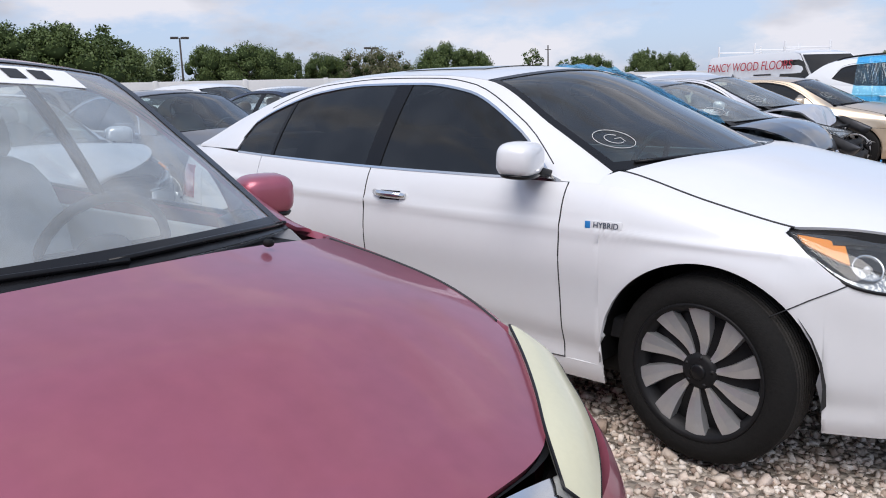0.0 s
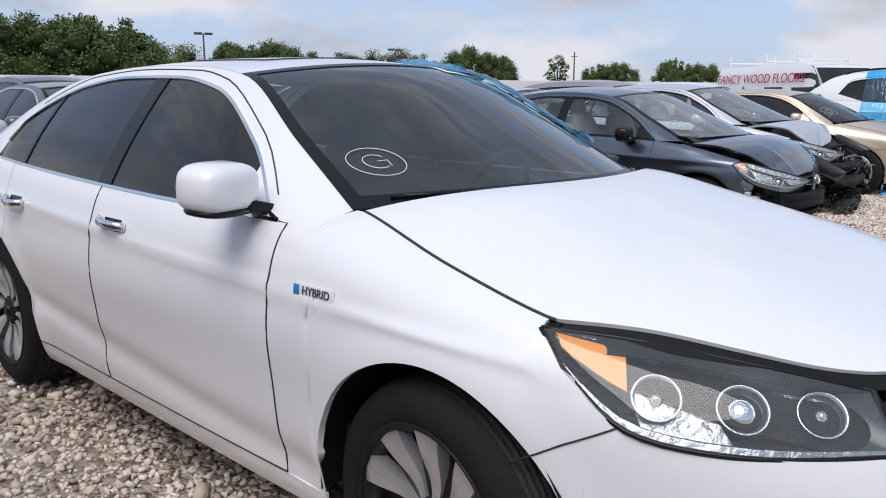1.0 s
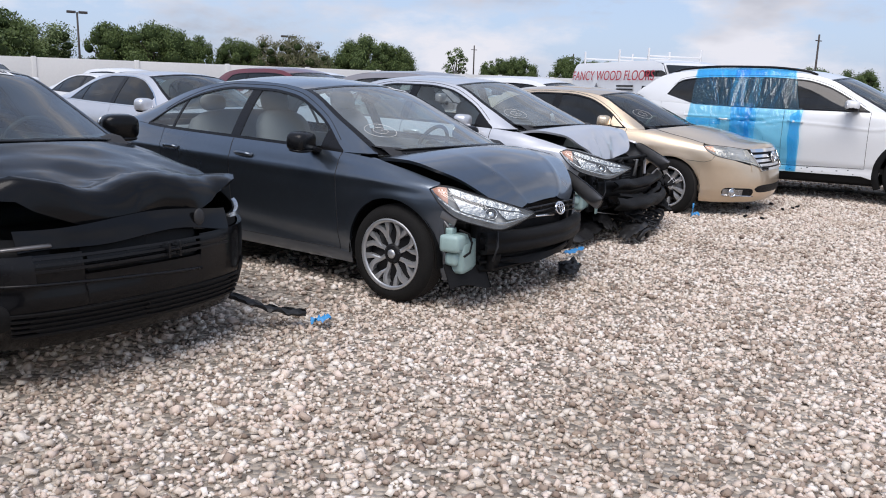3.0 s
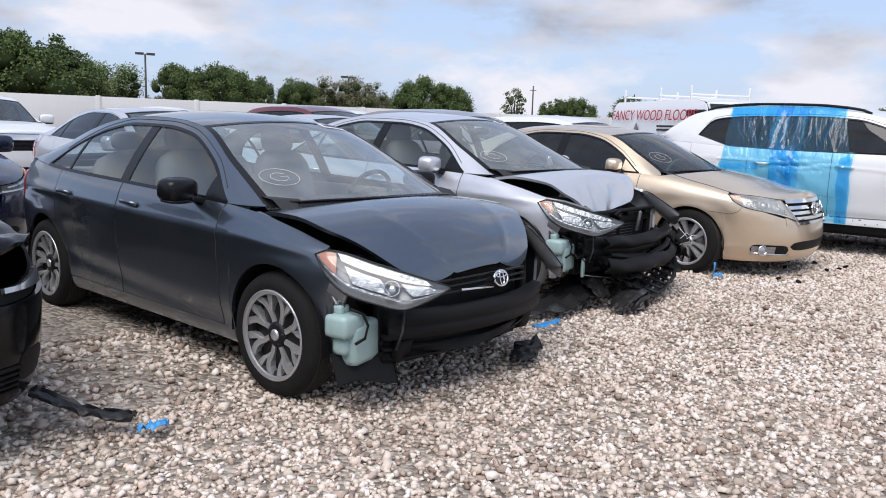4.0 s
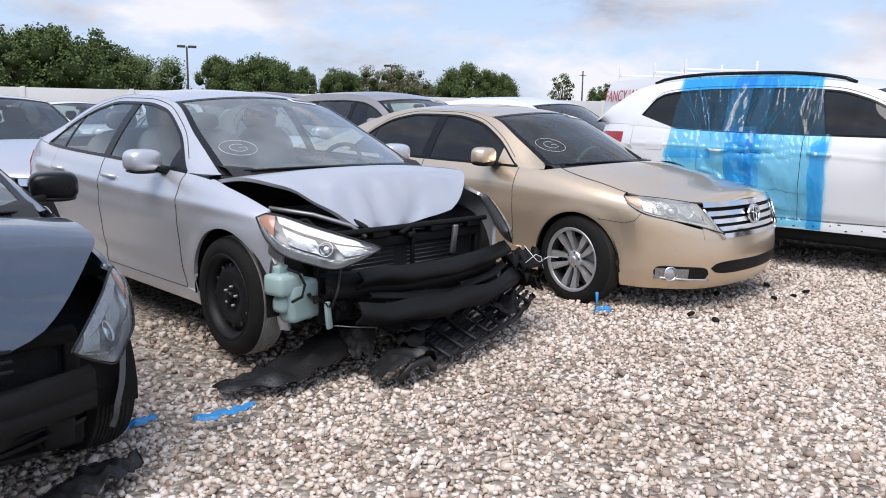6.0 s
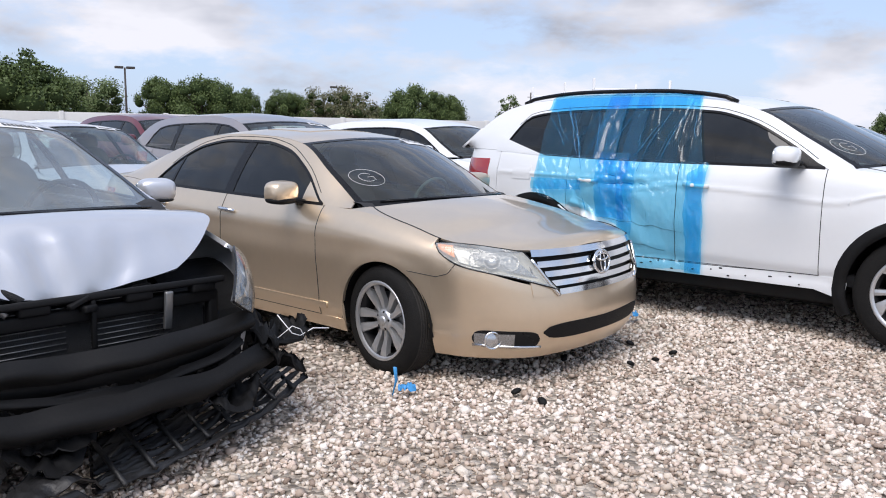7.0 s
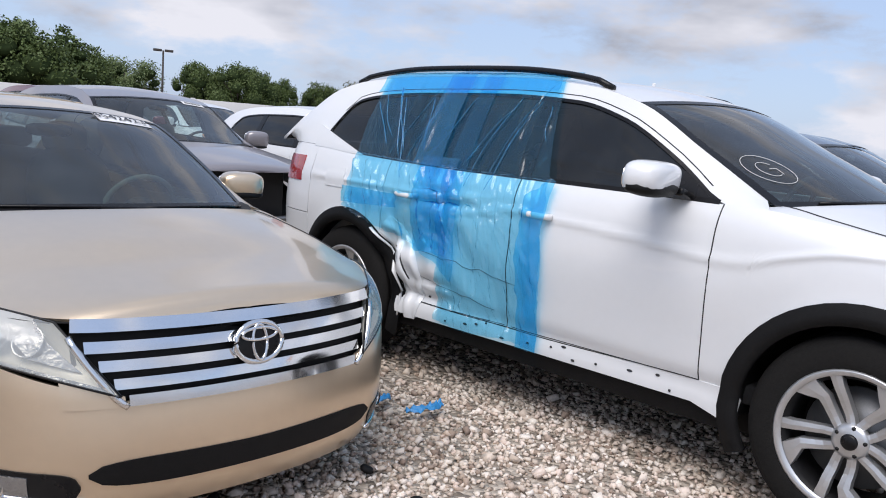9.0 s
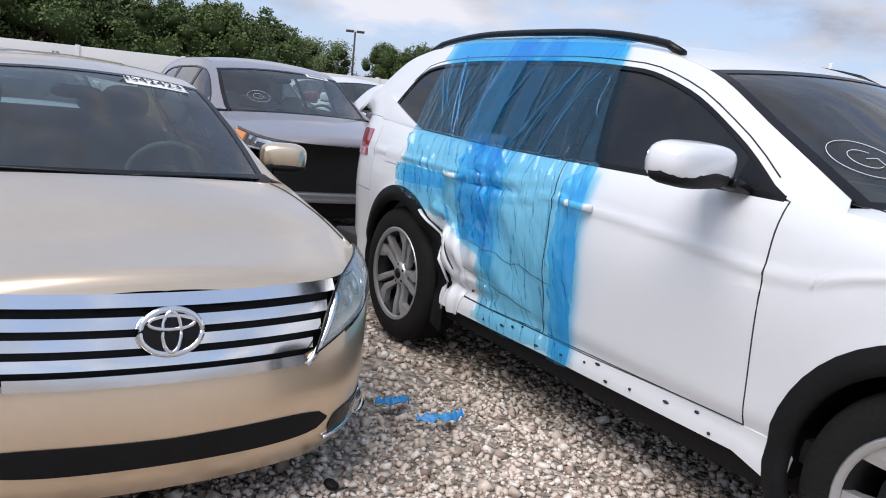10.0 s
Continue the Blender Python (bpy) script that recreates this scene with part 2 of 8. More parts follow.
FILM = film_material()
FILM_DOUBLE = film_material("doubled_blue_film", 0.12, 0.5, (0.34, 0.8, 1.0))
FILM_THICK = film_material("crumpled_blue_film", 0.3, 0.85)
BLUETAPE = mat("blue_plastic_strip", (0.05, 0.3, 0.65), 0.4, vary=0.3, vary_scale=14)
BARK = mat("bark", (0.09, 0.07, 0.055), 0.9, bump=0.8, bump_scale=20, vary=0.4, vary_scale=3)
CONCRETE = mat("white_wall_paint", (0.68, 0.68, 0.67), 0.85, bump=0.2, bump_scale=20, vary=0.12, vary_scale=0.4)
POLE = mat("dark_pole", (0.06, 0.05, 0.045), 0.7, vary=0.3, vary_scale=4)


def leaf_material(name, a, b):
    """Leaves that differ a little one by one and more from bough to bough."""
    m = mat(name, a, 0.55, spec=0.25)
    n, l = m.node_tree.nodes, m.node_tree.links
    p = n["Principled BSDF"]
    geo, ramp, co, no, add = n.new("ShaderNodeNewGeometry"), n.new("ShaderNodeValToRGB"), n.new("ShaderNodeTexCoord"), n.new("ShaderNodeTexNoise"), n.new("ShaderNodeMath")
    no.inputs["Scale"].default_value, no.inputs["Detail"].default_value = 0.7, 3
    add.operation, add.inputs[2].default_value = "MULTIPLY_ADD", -0.1
    half = n.new("ShaderNodeMath")
    half.operation, half.inputs[1].default_value = "MULTIPLY", 0.45
    ramp.color_ramp.elements[0].color, ramp.color_ramp.elements[1].color = (*a, 1), (*b, 1)
    l.new(co.outputs["Object"], no.inputs["Vector"]), l.new(geo.outputs["Random Per Island"], half.inputs[0])
    mix = n.new("ShaderNodeMath")
    mix.operation = "ADD"
    add.inputs[1].default_value = 1.0
    l.new(no.outputs["Fac"], add.inputs[0])
    l.new(half.outputs[0], mix.inputs[0]), l.new(add.outputs[0], mix.inputs[1])
    l.new(mix.outputs[0], ramp.inputs["Fac"]), l.new(ramp.outputs["Color"], p.inputs["Base Color"])
    return m


LEAF = leaf_material("oak_leaves", (0.034, 0.06, 0.017), (0.125, 0.17, 0.055))
LEAF2 = leaf_material("dry_leaves", (0.06, 0.066, 0.035), (0.19, 0.185, 0.1))
LEAF3 = leaf_material("pale_leaves", (0.065, 0.1, 0.035), (0.2, 0.25, 0.11))
# dark fill for the crowns' depth, with the shade put into its colour
LEAF_SHADE = mat("shaded_inner_leaves", (0.035, 0.055, 0.018), 0.9, vary=0.5, vary_scale=1.2, spec=0.1)

# ---- mesh tools ----
def mono(pts):
    """A smooth curve through (x, value) points that never overshoots."""
    pts = sorted(pts)
    X, Y = np.array([p[0] for p in pts], float), np.array([p[1] for p in pts], float)
    if len(X) == 1:
        return lambda x: np.full(np.shape(x), Y[0])
    h, d = np.diff(X), np.diff(Y) / np.diff(X)
    m = np.zeros(len(X))
    m[0], m[-1] = d[0], d[-1]
    for i in range(1, len(X) - 1):
        if d[i - 1] * d[i] > 0:
            a, b = 2 * h[i] + h[i - 1], h[i] + 2 * h[i - 1]
            m[i] = (a + b) / (a / d[i - 1] + b / d[i])

    def f(x):
        x = np.clip(np.asarray(x, float), X[0], X[-1])
        i = np.clip(np.searchsorted(X, x) - 1, 0, len(h) - 1)
        t = (x - X[i]) / h[i]
        return (Y[i] * (1 + 2 * t) * (1 - t) ** 2 + m[i] * h[i] * t * (1 - t) ** 2 + Y[i + 1] * t * t * (3 - 2 * t) + m[i + 1] * h[i] * t * t * (t - 1))
    return f


def smooth01(t):
    t = np.clip(t, 0, 1)
    return t * t * (3 - 2 * t)


def mesh_of(name, verts, faces, material, smooth=True, flat_from=None):
    me = bpy.data.meshes.new(name)
    me.from_pydata([tuple(v) for v in verts], [], faces)
    me.materials.append(material)
    if smooth:
        me.polygons.foreach_set("use_smooth", [True] * len(me.polygons))
    me.update()
    return me


def part(name, geo, material, parent, label="", smooth=True):
    """Links one mesh as a part. geo: (verts, faces) or a bmesh."""
    if isinstance(geo, bmesh.types.BMesh):
        me = bpy.data.meshes.new(name)
        geo.to_mesh(me)
        geo.free()
        me.materials.append(material)
        if smooth:
            me.polygons.foreach_set("use_smooth", [True] * len(me.polygons))
    else:
        me = mesh_of(name, geo[0], geo[1], material, smooth)
    ob = new(name, me)
    ob.parent = parent
    if label:
        ob["label"] = label
    return ob


def empty(name, m=None, parent=None):
    ob = new(name)
    ob.empty_display_size = 0.2
    ob.parent = parent
    if m is not None:
        ob.matrix_basis = m
    return ob


def sheet(P, depth=0.012, flip=False, closed=False):
    """Faces of a grid of points P[i, j], with a rim that turns inwards by depth, so that a panel has an edge."""
    a, b = P.shape[:2]
    du, dv = np.gradient(P, axis=0), np.gradient(P, axis=1)
    N = np.cross(du, dv)
    N /= np.maximum(np.linalg.norm(N, axis=2, keepdims=True), 1e-9)
    if flip:
        N = -N
    verts = [tuple(v) for v in P.reshape(-1, 3)]
    faces = []
    for i in range(a - 1):
        for j in range(b - 1):
            q = (i * b + j, (i + 1) * b + j, (i + 1) * b + j + 1, i * b + j + 1)
            faces.append(q[::-1] if flip else q)
    if depth:
        ring = [(i, 0) for i in range(a)] + [(a - 1, j) for j in range(1, b)] + [(i, b - 1) for i in range(a - 2, -1, -1)] + [(0, j) for j in range(b - 2, 0, -1)]
        k = len(verts)
        for i, j in ring:
            verts.append(tuple(P[i, j]))
        for i, j in ring:
            verts.append(tuple(P[i, j] - N[i, j] * depth))
        n = len(ring)
        for c in range(n):
            e = (c + 1) % n
            q = (k + c, k + n + c, k + n + e, k + e)
            faces.append(q if flip else q[::-1])
    return verts, faces


def join(*geos):
    verts, faces = [], []
    for v, f in geos:
        k = len(verts)
        verts += list(v)
        faces += [tuple(i + k for i in q) for q in f]
    return verts, faces


def moved(geo, m):
    return [tuple(m @ Vector(v)) for v in geo[0]], geo[1]


def mirrored(geo):
    return [(x, -y, z) for x, y, z in geo[0]], [tuple(q[::-1]) for q in geo[1]]


def block(sx, sy, sz, bevel=0.01, at=(0, 0, 0), rot=(0, 0, 0), taper=1.0, seg=2):
    """A bevelled box, narrower at its top by taper."""
    bm = bmesh.new()
    bmesh.ops.create_cube(bm, size=1)
    for v in bm.verts:
        k = taper if v.co.z > 0 else 1
        v.co = Vector((v.co.x * sx * k, v.co.y * sy * k, v.co.z * sz))
    if bevel:
        bmesh.ops.bevel(bm, geom=list(bm.edges), offset=min(bevel, 0.45 * min(sx, sy, sz)), segments=seg, affect="EDGES", profile=0.6)
    bmesh.ops.transform(bm, matrix=pose(*at, *rot), verts=bm.verts)
    return take(bm)


def take(bm):
    bm.verts.index_update()
    geo = [tuple(v.co) for v in bm.verts], [tuple(v.index for v in f.verts) for f in bm.faces]
    bm.free()
    return geo


def lathe(profile, n=40, axis="y"):
    """A turned form from (radius, along) points."""
    verts, faces = [], []
    for i in range(n):
        a = 2 * math.pi * i / n
        for r, h in profile:
            verts.append((r * math.cos(a), h, r * math.sin(a)) if axis == "y" else (r * math.cos(a), r * math.sin(a), h) if axis == "z" else (h, r * math.cos(a), r * math.sin(a)))
    k = len(profile)
    for i in range(n):
        e = (i + 1) % n
        for j in range(k - 1):
            q = (i * k + j, e * k + j, e * k + j + 1, i * k + j + 1)
            faces.append(q if axis == "y" else q[::-1] if axis == "x" else q)
    return verts, faces


def tube(points, r=0.006, n=6, flat=1.0):
    """A bar of round section along points."""
    P = [Vector(p) for p in points]
    verts, faces = [], []
    for i, p in enumerate(P):
        d = (P[min(i + 1, len(P) - 1)] - P[max(i - 1, 0)]).normalized()
        u = d.cross(Vector((0, 0, 1)))
        u = u.normalized() if u.length > 1e-4 else Vector((1, 0, 0))
        w = d.cross(u)
        for k in range(n):
            a = 2 * math.pi * k / n
            verts.append(tuple(p + u * r * math.cos(a) + w * r * flat * math.sin(a)))
    for i in range(len(P) - 1):
        for k in range(n):
            e = (k + 1) % n
            faces.append((i * n + k, i * n + e, (i + 1) * n + e, (i + 1) * n + k))
    faces.append(tuple(range(n))[::-1])
    faces.append(tuple((len(P) - 1) * n + k for k in range(n)))
    return verts, faces


def blob(rx, ry, rz, power=2.6, n=14, at=(0, 0, 0)):
    """A rounded block: a superellipsoid."""
    verts, faces = [], []
    sg = lambda c, e: math.copysign(abs(c) ** e, c)
    e = 2 / power
    for i in range(n + 1):
        a = -math.pi / 2 + math.pi * i / n
        for j in range(2 * n):
            b = math.pi * j / n
            verts.append((at[0] + rx * sg(math.cos(a), e) * sg(math.cos(b), e), at[1] + ry * sg(math.cos(a), e) * sg(math.sin(b), e), at[2] + rz * sg(math.sin(a), e)))
    for i in range(n):
        for j in range(2 * n):
            f = (j + 1) % (2 * n)
            faces.append((i * 2 * n + j, i * 2 * n + f, (i + 1) * 2 * n + f, (i + 1) * 2 * n + j))
    return verts, faces


def plate(outline, thick=0.01, at=None):
    """A flat plate from an outline of (x, y), thick along z."""
    n = len(outline)
    verts = [(x, y, 0) for x, y in outline] + [(x, y, thick) for x, y in outline]
    area = sum(outline[i][0] * outline[(i + 1) % n][1] - outline[(i + 1) % n][0] * outline[i][1] for i in range(n))
    faces = [tuple(range(n))[::-1], tuple(range(n, 2 * n))] + [(i, (i + 1) % n, n + (i + 1) % n, n + i) for i in range(n)]
    if area < 0:
        faces = [f[::-1] for f in faces]
    geo = verts, faces
    return moved(geo, at) if at is not None else geo


# ---- wheels ----
def wheel(name, R, rim, width, style, parent, m, seg=44):
    """A wheel whose outer face looks along -y."""
    w = empty(name, m, parent)
    h = width / 2
    prof = [(rim - 0.012, h - 0.01), (rim + 0.006, h), (rim + 0.03, h + 0.004), (R - 0.045, h), (R - 0.016, h - 0.012), (R - 0.003, h - 0.04)]
    for k in range(1, 8):
        y = h - 0.04 - k * (2 * h - 0.08) / 8
        prof += [(R, y + 0.004), (R - 0.007, y + 0.002), (R - 0.007, y - 0.002), (R, y - 0.004)]
    prof += [(R - 0.003, -h + 0.04), (R - 0.016, -h + 0.012), (R - 0.045, -h), (rim + 0.03, -h - 0.004), (rim + 0.006, -h), (rim - 0.012, -h + 0.01)]
    tread = prof[5:-5]
    part("tyre", join(lathe(prof[:6], seg), lathe(prof[-6:], seg)), TYRE, w)
    part("tread", lathe(tread if seg > 30 else [tread[0], (R, 0.02), (R, -0.02), tread[-1]], seg), TYRE_DUST if style == "steel" else TYRE_WORN if style in ("swirl", "pair", "twist") else TYRE, w, "worn tread grey with dust" if style == "steel" else "")
    dark = style in ("swirl", "twist")
    barrel = [(rim - 0.012, h - 0.01), (rim - 0.03, h - 0.03), (rim - 0.035, -h + 0.04), (rim - 0.016, -h + 0.012), (rim + 0.004, -h + 0.002), (rim - 0.002, -h - 0.004), (rim - 0.014, -h + 0.006)]
    part("rim", lathe(barrel, seg), STEEL if style == "steel" else ALLOY_DARK, w)
    if style not in ("steel", "swirl"):
        part("rim_lip", lathe([(rim - 0.02, -h + 0.012), (rim + 0.006, -h - 0.001), (rim - 0.002, -h - 0.007), (rim - 0.018, -h + 0.004)], seg), ALLOY, w)
    if seg > 30:
        part("brake_disc", join(lathe([(0.0, -0.02), (rim * 0.72, -0.02), (rim * 0.72, 0.0), (0.0, 0.0)], 28)), METAL, w)
    yf = -h + 0.012
    if style == "steel":
        prof2 = [(0.0, yf + 0.045), (0.035, yf + 0.04), (0.05, yf + 0.045), (rim * 0.42, yf + 0.02), (rim * 0.6, yf + 0.012), (rim * 0.78, yf + 0.05), (rim - 0.03, yf + 0.06)]
        part("disc", lathe(prof2, seg), STEEL, w, "black steel wheel disc")
        holes = []
        for k in range(12):
            a = 2 * math.pi * k / 12
            holes.append(moved(blob(0.012, 0.006, 0.02, 2, 6), pose(rim * 0.69 * math.cos(a), yf + 0.03, rim * 0.69 * math.sin(a), 0, -math.degrees(a) + 90, 0)))
        part("vent_holes", join(*holes), INK, w)
    else:
        n = {"swirl": 10, "split": 5, "hub": 7, "pair": 5, "twist": 8}[style]
        if dark:
            part("backing", lathe([(0.03, yf + 0.03), (rim * 0.5, yf + 0.035), (rim - 0.03, yf + 0.05)], seg), ALLOY_DARK, w)
        far = []
        for k in range(n):
            a = 2 * math.pi * k / n
            pieces = []
            if style == "swirl":
                lines = [([0.06, 0.12, 0.18, rim - 0.012], [0.0, 0.05, 0.12, 0.17], [0.009, 0.022, 0.033, 0.043])]
            elif style == "split":
                lines = [([0.045, 0.11, 0.17, 0.21, rim - 0.01], [0.42, 0.27, 0.17, 0.3, 0.36], [0.016, 0.018, 0.02, 0.036, 0.052]), ([0.045, 0.12, 0.2, rim - 0.01], [-0.42, -0.24, -0.17, -0.15], [0.015, 0.017, 0.019, 0.022])]
            elif style == "pair":
                lines = [([0.045, 0.1, 0.17, rim - 0.012], [0.34, 0.3, 0.24, 0.22], [0.012, 0.017, 0.024, 0.031]), ([0.045, 0.1, 0.17, rim - 0.012], [-0.34, -0.3, -0.24, -0.22], [0.012, 0.017, 0.024, 0.031])]
            elif style == "twist":
                lines = [([0.035, 0.1, 0.16, rim - 0.01], [0.0, 0.12, 0.13, 0.34], [0.014, 0.015, 0.017, 0.026]), ([0.1, 0.16, rim - 0.01], [0.1, -0.1, -0.14], [0.006, 0.013, 0.022])]
            else:
                lines = [([0.03, 0.09, rim - 0.02], [0, 0.05, 0.22], [0.016, 0.012, 0.015]), ([0.03, 0.09, rim - 0.02], [0, -0.05, -0.2], [0.016, 0.012, 0.015])]
            for rad, ang, half in lines:
                rr = np.linspace(rad[0], rad[-1], 9)
                aa, hh = np.interp(rr, rad, ang) + a, np.interp(rr, rad, half)
                P = np.zeros((9, 5, 3))
                for j, (o, d) in enumerate(((-1.04, 0.035), (-0.95, 0.003), (0, 0.0), (0.95, 0.003), (1.04, 0.035))):
                    P[:, j, 0] = rr * np.cos(aa) - o * hh * np.sin(aa)
                    P[:, j, 2] = rr * np.sin(aa) + o * hh * np.cos(aa)
                    P[:, j, 1] = yf + d + 0.022 * np.exp(-((rr - 0.09) / 0.07) ** 2)
                pieces.append(sheet(P, 0.0, flip=True))
            if seg > 30:
                part("spoke", join(*pieces), ALLOY, w, smooth=False)
            far += pieces
        if seg <= 30:
            part("spokes", join(*far), ALLOY, w, smooth=False)["kind"] = "stuff"
        part("hub_plate", lathe([(0.0, yf + 0.008), (0.05, yf + 0.01), (0.066, yf + 0.02), (0.068, yf + 0.04)], 24), ALLOY if not dark else ALLOY_DARK, w)
    part("hub_cap", lathe([(0.0, yf - 0.002), (0.024, yf), (0.03, yf + 0.006), (0.031, yf + 0.03)], 20), TRIM if style not in ("pair", "twist") else ALLOY, w)
    for k in range(5 if seg > 30 else 0):
        a = 2 * math.pi * (k + 0.5) / 5
        part("lug_nut", moved(lathe([(0.0, -0.008), (0.008, -0.006), (0.0095, 0.012)], 6), pose(0.052 * math.cos(a), yf + 0.016, 0.052 * math.sin(a))), STEEL if style != "steel" else METAL, w)
    return w


# ---- car bodies ----
class Shell:
    """The skin of a car in its own metres: x forward from the front axle, y to the left, z up.
    A place on the side skin is (s, z): s runs along the plan outline from the nose's middle, negative on the right."""

    def __init__(self, c):
        self.c = c
        pts = np.array(c["plan"], float)
        t = np.zeros(len(pts))
        t[1:] = np.cumsum(np.sqrt(np.linalg.norm(np.diff(pts, axis=0), axis=1)))
        out = []
        ext = np.vstack([pts[0] * 1.0, pts, pts[-1]])
        ext[0] = (pts[1][0], -pts[1][1])
        ext[-1] = (pts[-2][0], -pts[-2][1])
        for i in range(1, len(ext) - 2):
            for u in np.linspace(0, 1, 24, endpoint=False):
                a, b, d, e = ext[i - 1:i + 3]
                out.append(0.5 * (2 * b + (d - a) * u + (2 * a - 5 * b + 4 * d - e) * u * u + (3 * b - a - 3 * d + e) * u ** 3))
        out.append(pts[-1])
        out = np.array(out)
        self.s = np.concatenate([[0], np.cumsum(np.linalg.norm(np.diff(out, axis=0), axis=1))])
        self.bx, self.by = np.minimum.accumulate(out[:, 0]), np.maximum(out[:, 1], 0)
        self.end = self.s[-1]
        self.wide = self.s[np.argmax(self.by)]
        self.xf, self.xr = pts[0][0], pts[-1][0]
        self.top, self.nose, self.tail = mono(c["top"]), mono(c["nose"]), mono(c["tail"])
        self.side, self.roll = mono(c["side"]), mono(c["roll"])
        self.crease = [(mono(p), amp, w) for p, amp, w in c.get("crease", ())]
        self.sill = mono(c["sill"])
        rail = np.array(c["rail"], float)
        self.ry, self.rz = mono([(p[0], p[1]) for p in rail]), mono([(p[0], p[2]) for p in rail])
        self.xc, self.xd = rail[0][0], rail[-1][0]
        self.bow, self.crown = mono(c["bow"]), mono(c["crown"])
        self.glass_top = mono(c["glass_top"])
        self.hub, self.hubr, self.arch_r = (c.get("hub_x", 0.0), c["hub_z"]), (-c["wb"], c["hub_z"]), c["arch"]

    def sx(self, x):
        return float(np.interp(-x, -self.bx, self.s))

    def sy(self, y):
        k = np.argmax(self.by)
        return float(np.interp(y, self.by[:k + 1], self.s[:k + 1]))

    def x_of(self, s):
        return np.interp(np.abs(s), self.s, self.bx)

    def at(self, s, z, off=0.0):
        s, z = np.broadcast_arrays(np.asarray(s, float), np.asarray(z, float))
        P = self._at(s, z)
        if np.any(off):
            e = 0.004
            a = self._at(s + e, z) - self._at(s - e, z)
            b = self._at(s, z + e) - self._at(s, z - e)
            N = np.cross(a, b)
            N /= np.maximum(np.linalg.norm(N, axis=-1, keepdims=True), 1e-9)
            P = P + N * (off[..., None] if np.ndim(off) else off)
        return P

    def _at(self, s, z):
        a = np.abs(s)
        x, y = np.interp(a, self.s, self.bx), np.interp(a, self.s, self.by)
        top = self.top(x)
        f = smooth01((x - (self.xf - 0.75)) / 0.75)
        r = smooth01(((self.xr + 0.7) - x) / 0.7)
        k = self.side(z) * (1 - self.roll(x) * np.exp(-np.maximum(top - z, -0.02) / 0.045))
        for line, amp, w in self.crease:
            k = k + amp * np.exp(-((z - line(x)) / w) ** 2) * (1 - f) * (1 - r)
        for hx, hz in (self.hub, self.hubr):
            d = np.hypot(x - hx, z - hz)
            k = k + self.c.get("flare", 0.012) * np.exp(-((d - self.arch_r) / 0.07) ** 2)
        for dx, dz, rx, rz, dep, sd in self.c.get("dents", ()):
            u, v = (x - dx) / rx, (z - dz) / rz
            crump = 0.5 + 0.3 * np.sin(3.1 * u + 2.3 * v + sd + 1.3 * np.sin(2 * v + sd)) + 0.25 * np.sin(5.3 * v - 2.1 * u + 2 * sd) + 0.15 * np.sin(9.7 * u + 6.1 * v + 3 * sd + 2 * np.sin(3 * u))
            depth_ = np.where(s < 0, dep, 0.0) * np.exp(-(u * u + v * v) ** 1.5) * crump
            k = k - depth_
            x = x - depth_ * f
        X = x + f * self.nose(z) + r * self.tail(z)
        return np.stack([X, y * k * np.sign(s + 1e-12), z], axis=-1)

    def patch(self, s0, s1, low, high, n=24, nz=10, off=0.0, gap=0.0025, depth=0.012, breaks=(), pw=1.0, gap_top=None, gap_front=None):
        """A panel of the side skin between s0 and s1 and the curves low(x) and high(x)."""
        side = 1 if s1 > 0 or s0 > 0 else -1
        if s0 * s1 < 0:
            half = list(np.linspace(0, s1, n // 2 + 1)[1:])
            for k in breaks:
                if 0.01 < k < s1 - 0.004:
                    half += [k - 0.0008, k + 0.0008]
            half = sorted(half)
            ss = np.array([-v for v in half[::-1]] + [0.0] + half)
        else:
            a, b = sorted((abs(s0), abs(s1)))
            ss = list(np.linspace(a + (gap if gap_front is None else gap_front), b - gap, n))
            for k in breaks:
                if a + 2 * gap < k < b - 2 * gap:
                    ss += [k - 0.0008, k + 0.0008]
            ss = side * np.array(sorted(ss))
            if side < 0:
                ss = ss[::-1]
        x = self.x_of(ss)
        lo, hi = low(x) + gap, high(x) - (gap if gap_top is None else gap_top)
        hi = np.maximum(hi, lo + 0.0005)
        v = np.linspace(0, 1, nz) ** pw
        Z = lo[:, None] + (hi - lo)[:, None] * v[None, :]
        return sheet(self.at(np.repeat(ss[:, None], nz, 1), Z, off), depth, flip=False)

    def band(self, s0, s1, low, high, n=24, nz=6, off=0.0, depth=0.012):
        """A panel of the side skin between curves low(s) and high(s)."""
        ss = np.linspace(min(s0, s1), max(s0, s1), n)
        lo, hi = low(ss), np.maximum(high(ss), low(ss) + 0.0005)
        Z = lo[:, None] + (hi - lo)[:, None] * np.linspace(0, 1, nz)[None, :]
        return sheet(self.at(np.repeat(ss[:, None], nz, 1), Z, off), depth)

    def arch_ring(self, hx, hz, sg, r0, r1, a0, a1, off=0.012, n=30):
        """A band round a wheel opening."""
        a = np.linspace(a0, a1, n)
        r = np.array([r0 - 0.004, r0, (r0 + r1) / 2, r1])
        A, Rr = np.meshgrid(a, r, indexing="ij")
        X, Z = hx + Rr * np.cos(A), hz + Rr * np.sin(A)
        s = np.interp(-X, -self.bx, self.s)
        o = np.array([-0.02, off, off * 1.15, off * 0.6])[None, :] * np.ones_like(A)
        P = self.at(sg * s, Z, o)
        return sheet(P, 0.015, flip=sg < 0)

    def arch(self, base):
        R = self.arch_r

        def f(x):
            z = np.array(base(x), float)
            for hx, hz in (self.hub, self.hubr):
                d = np.abs(x - hx)
                z = np.where(d < R, np.maximum(z, hz + np.sqrt(np.maximum(R * R - d * d, 0))), z)
            return z
        return f

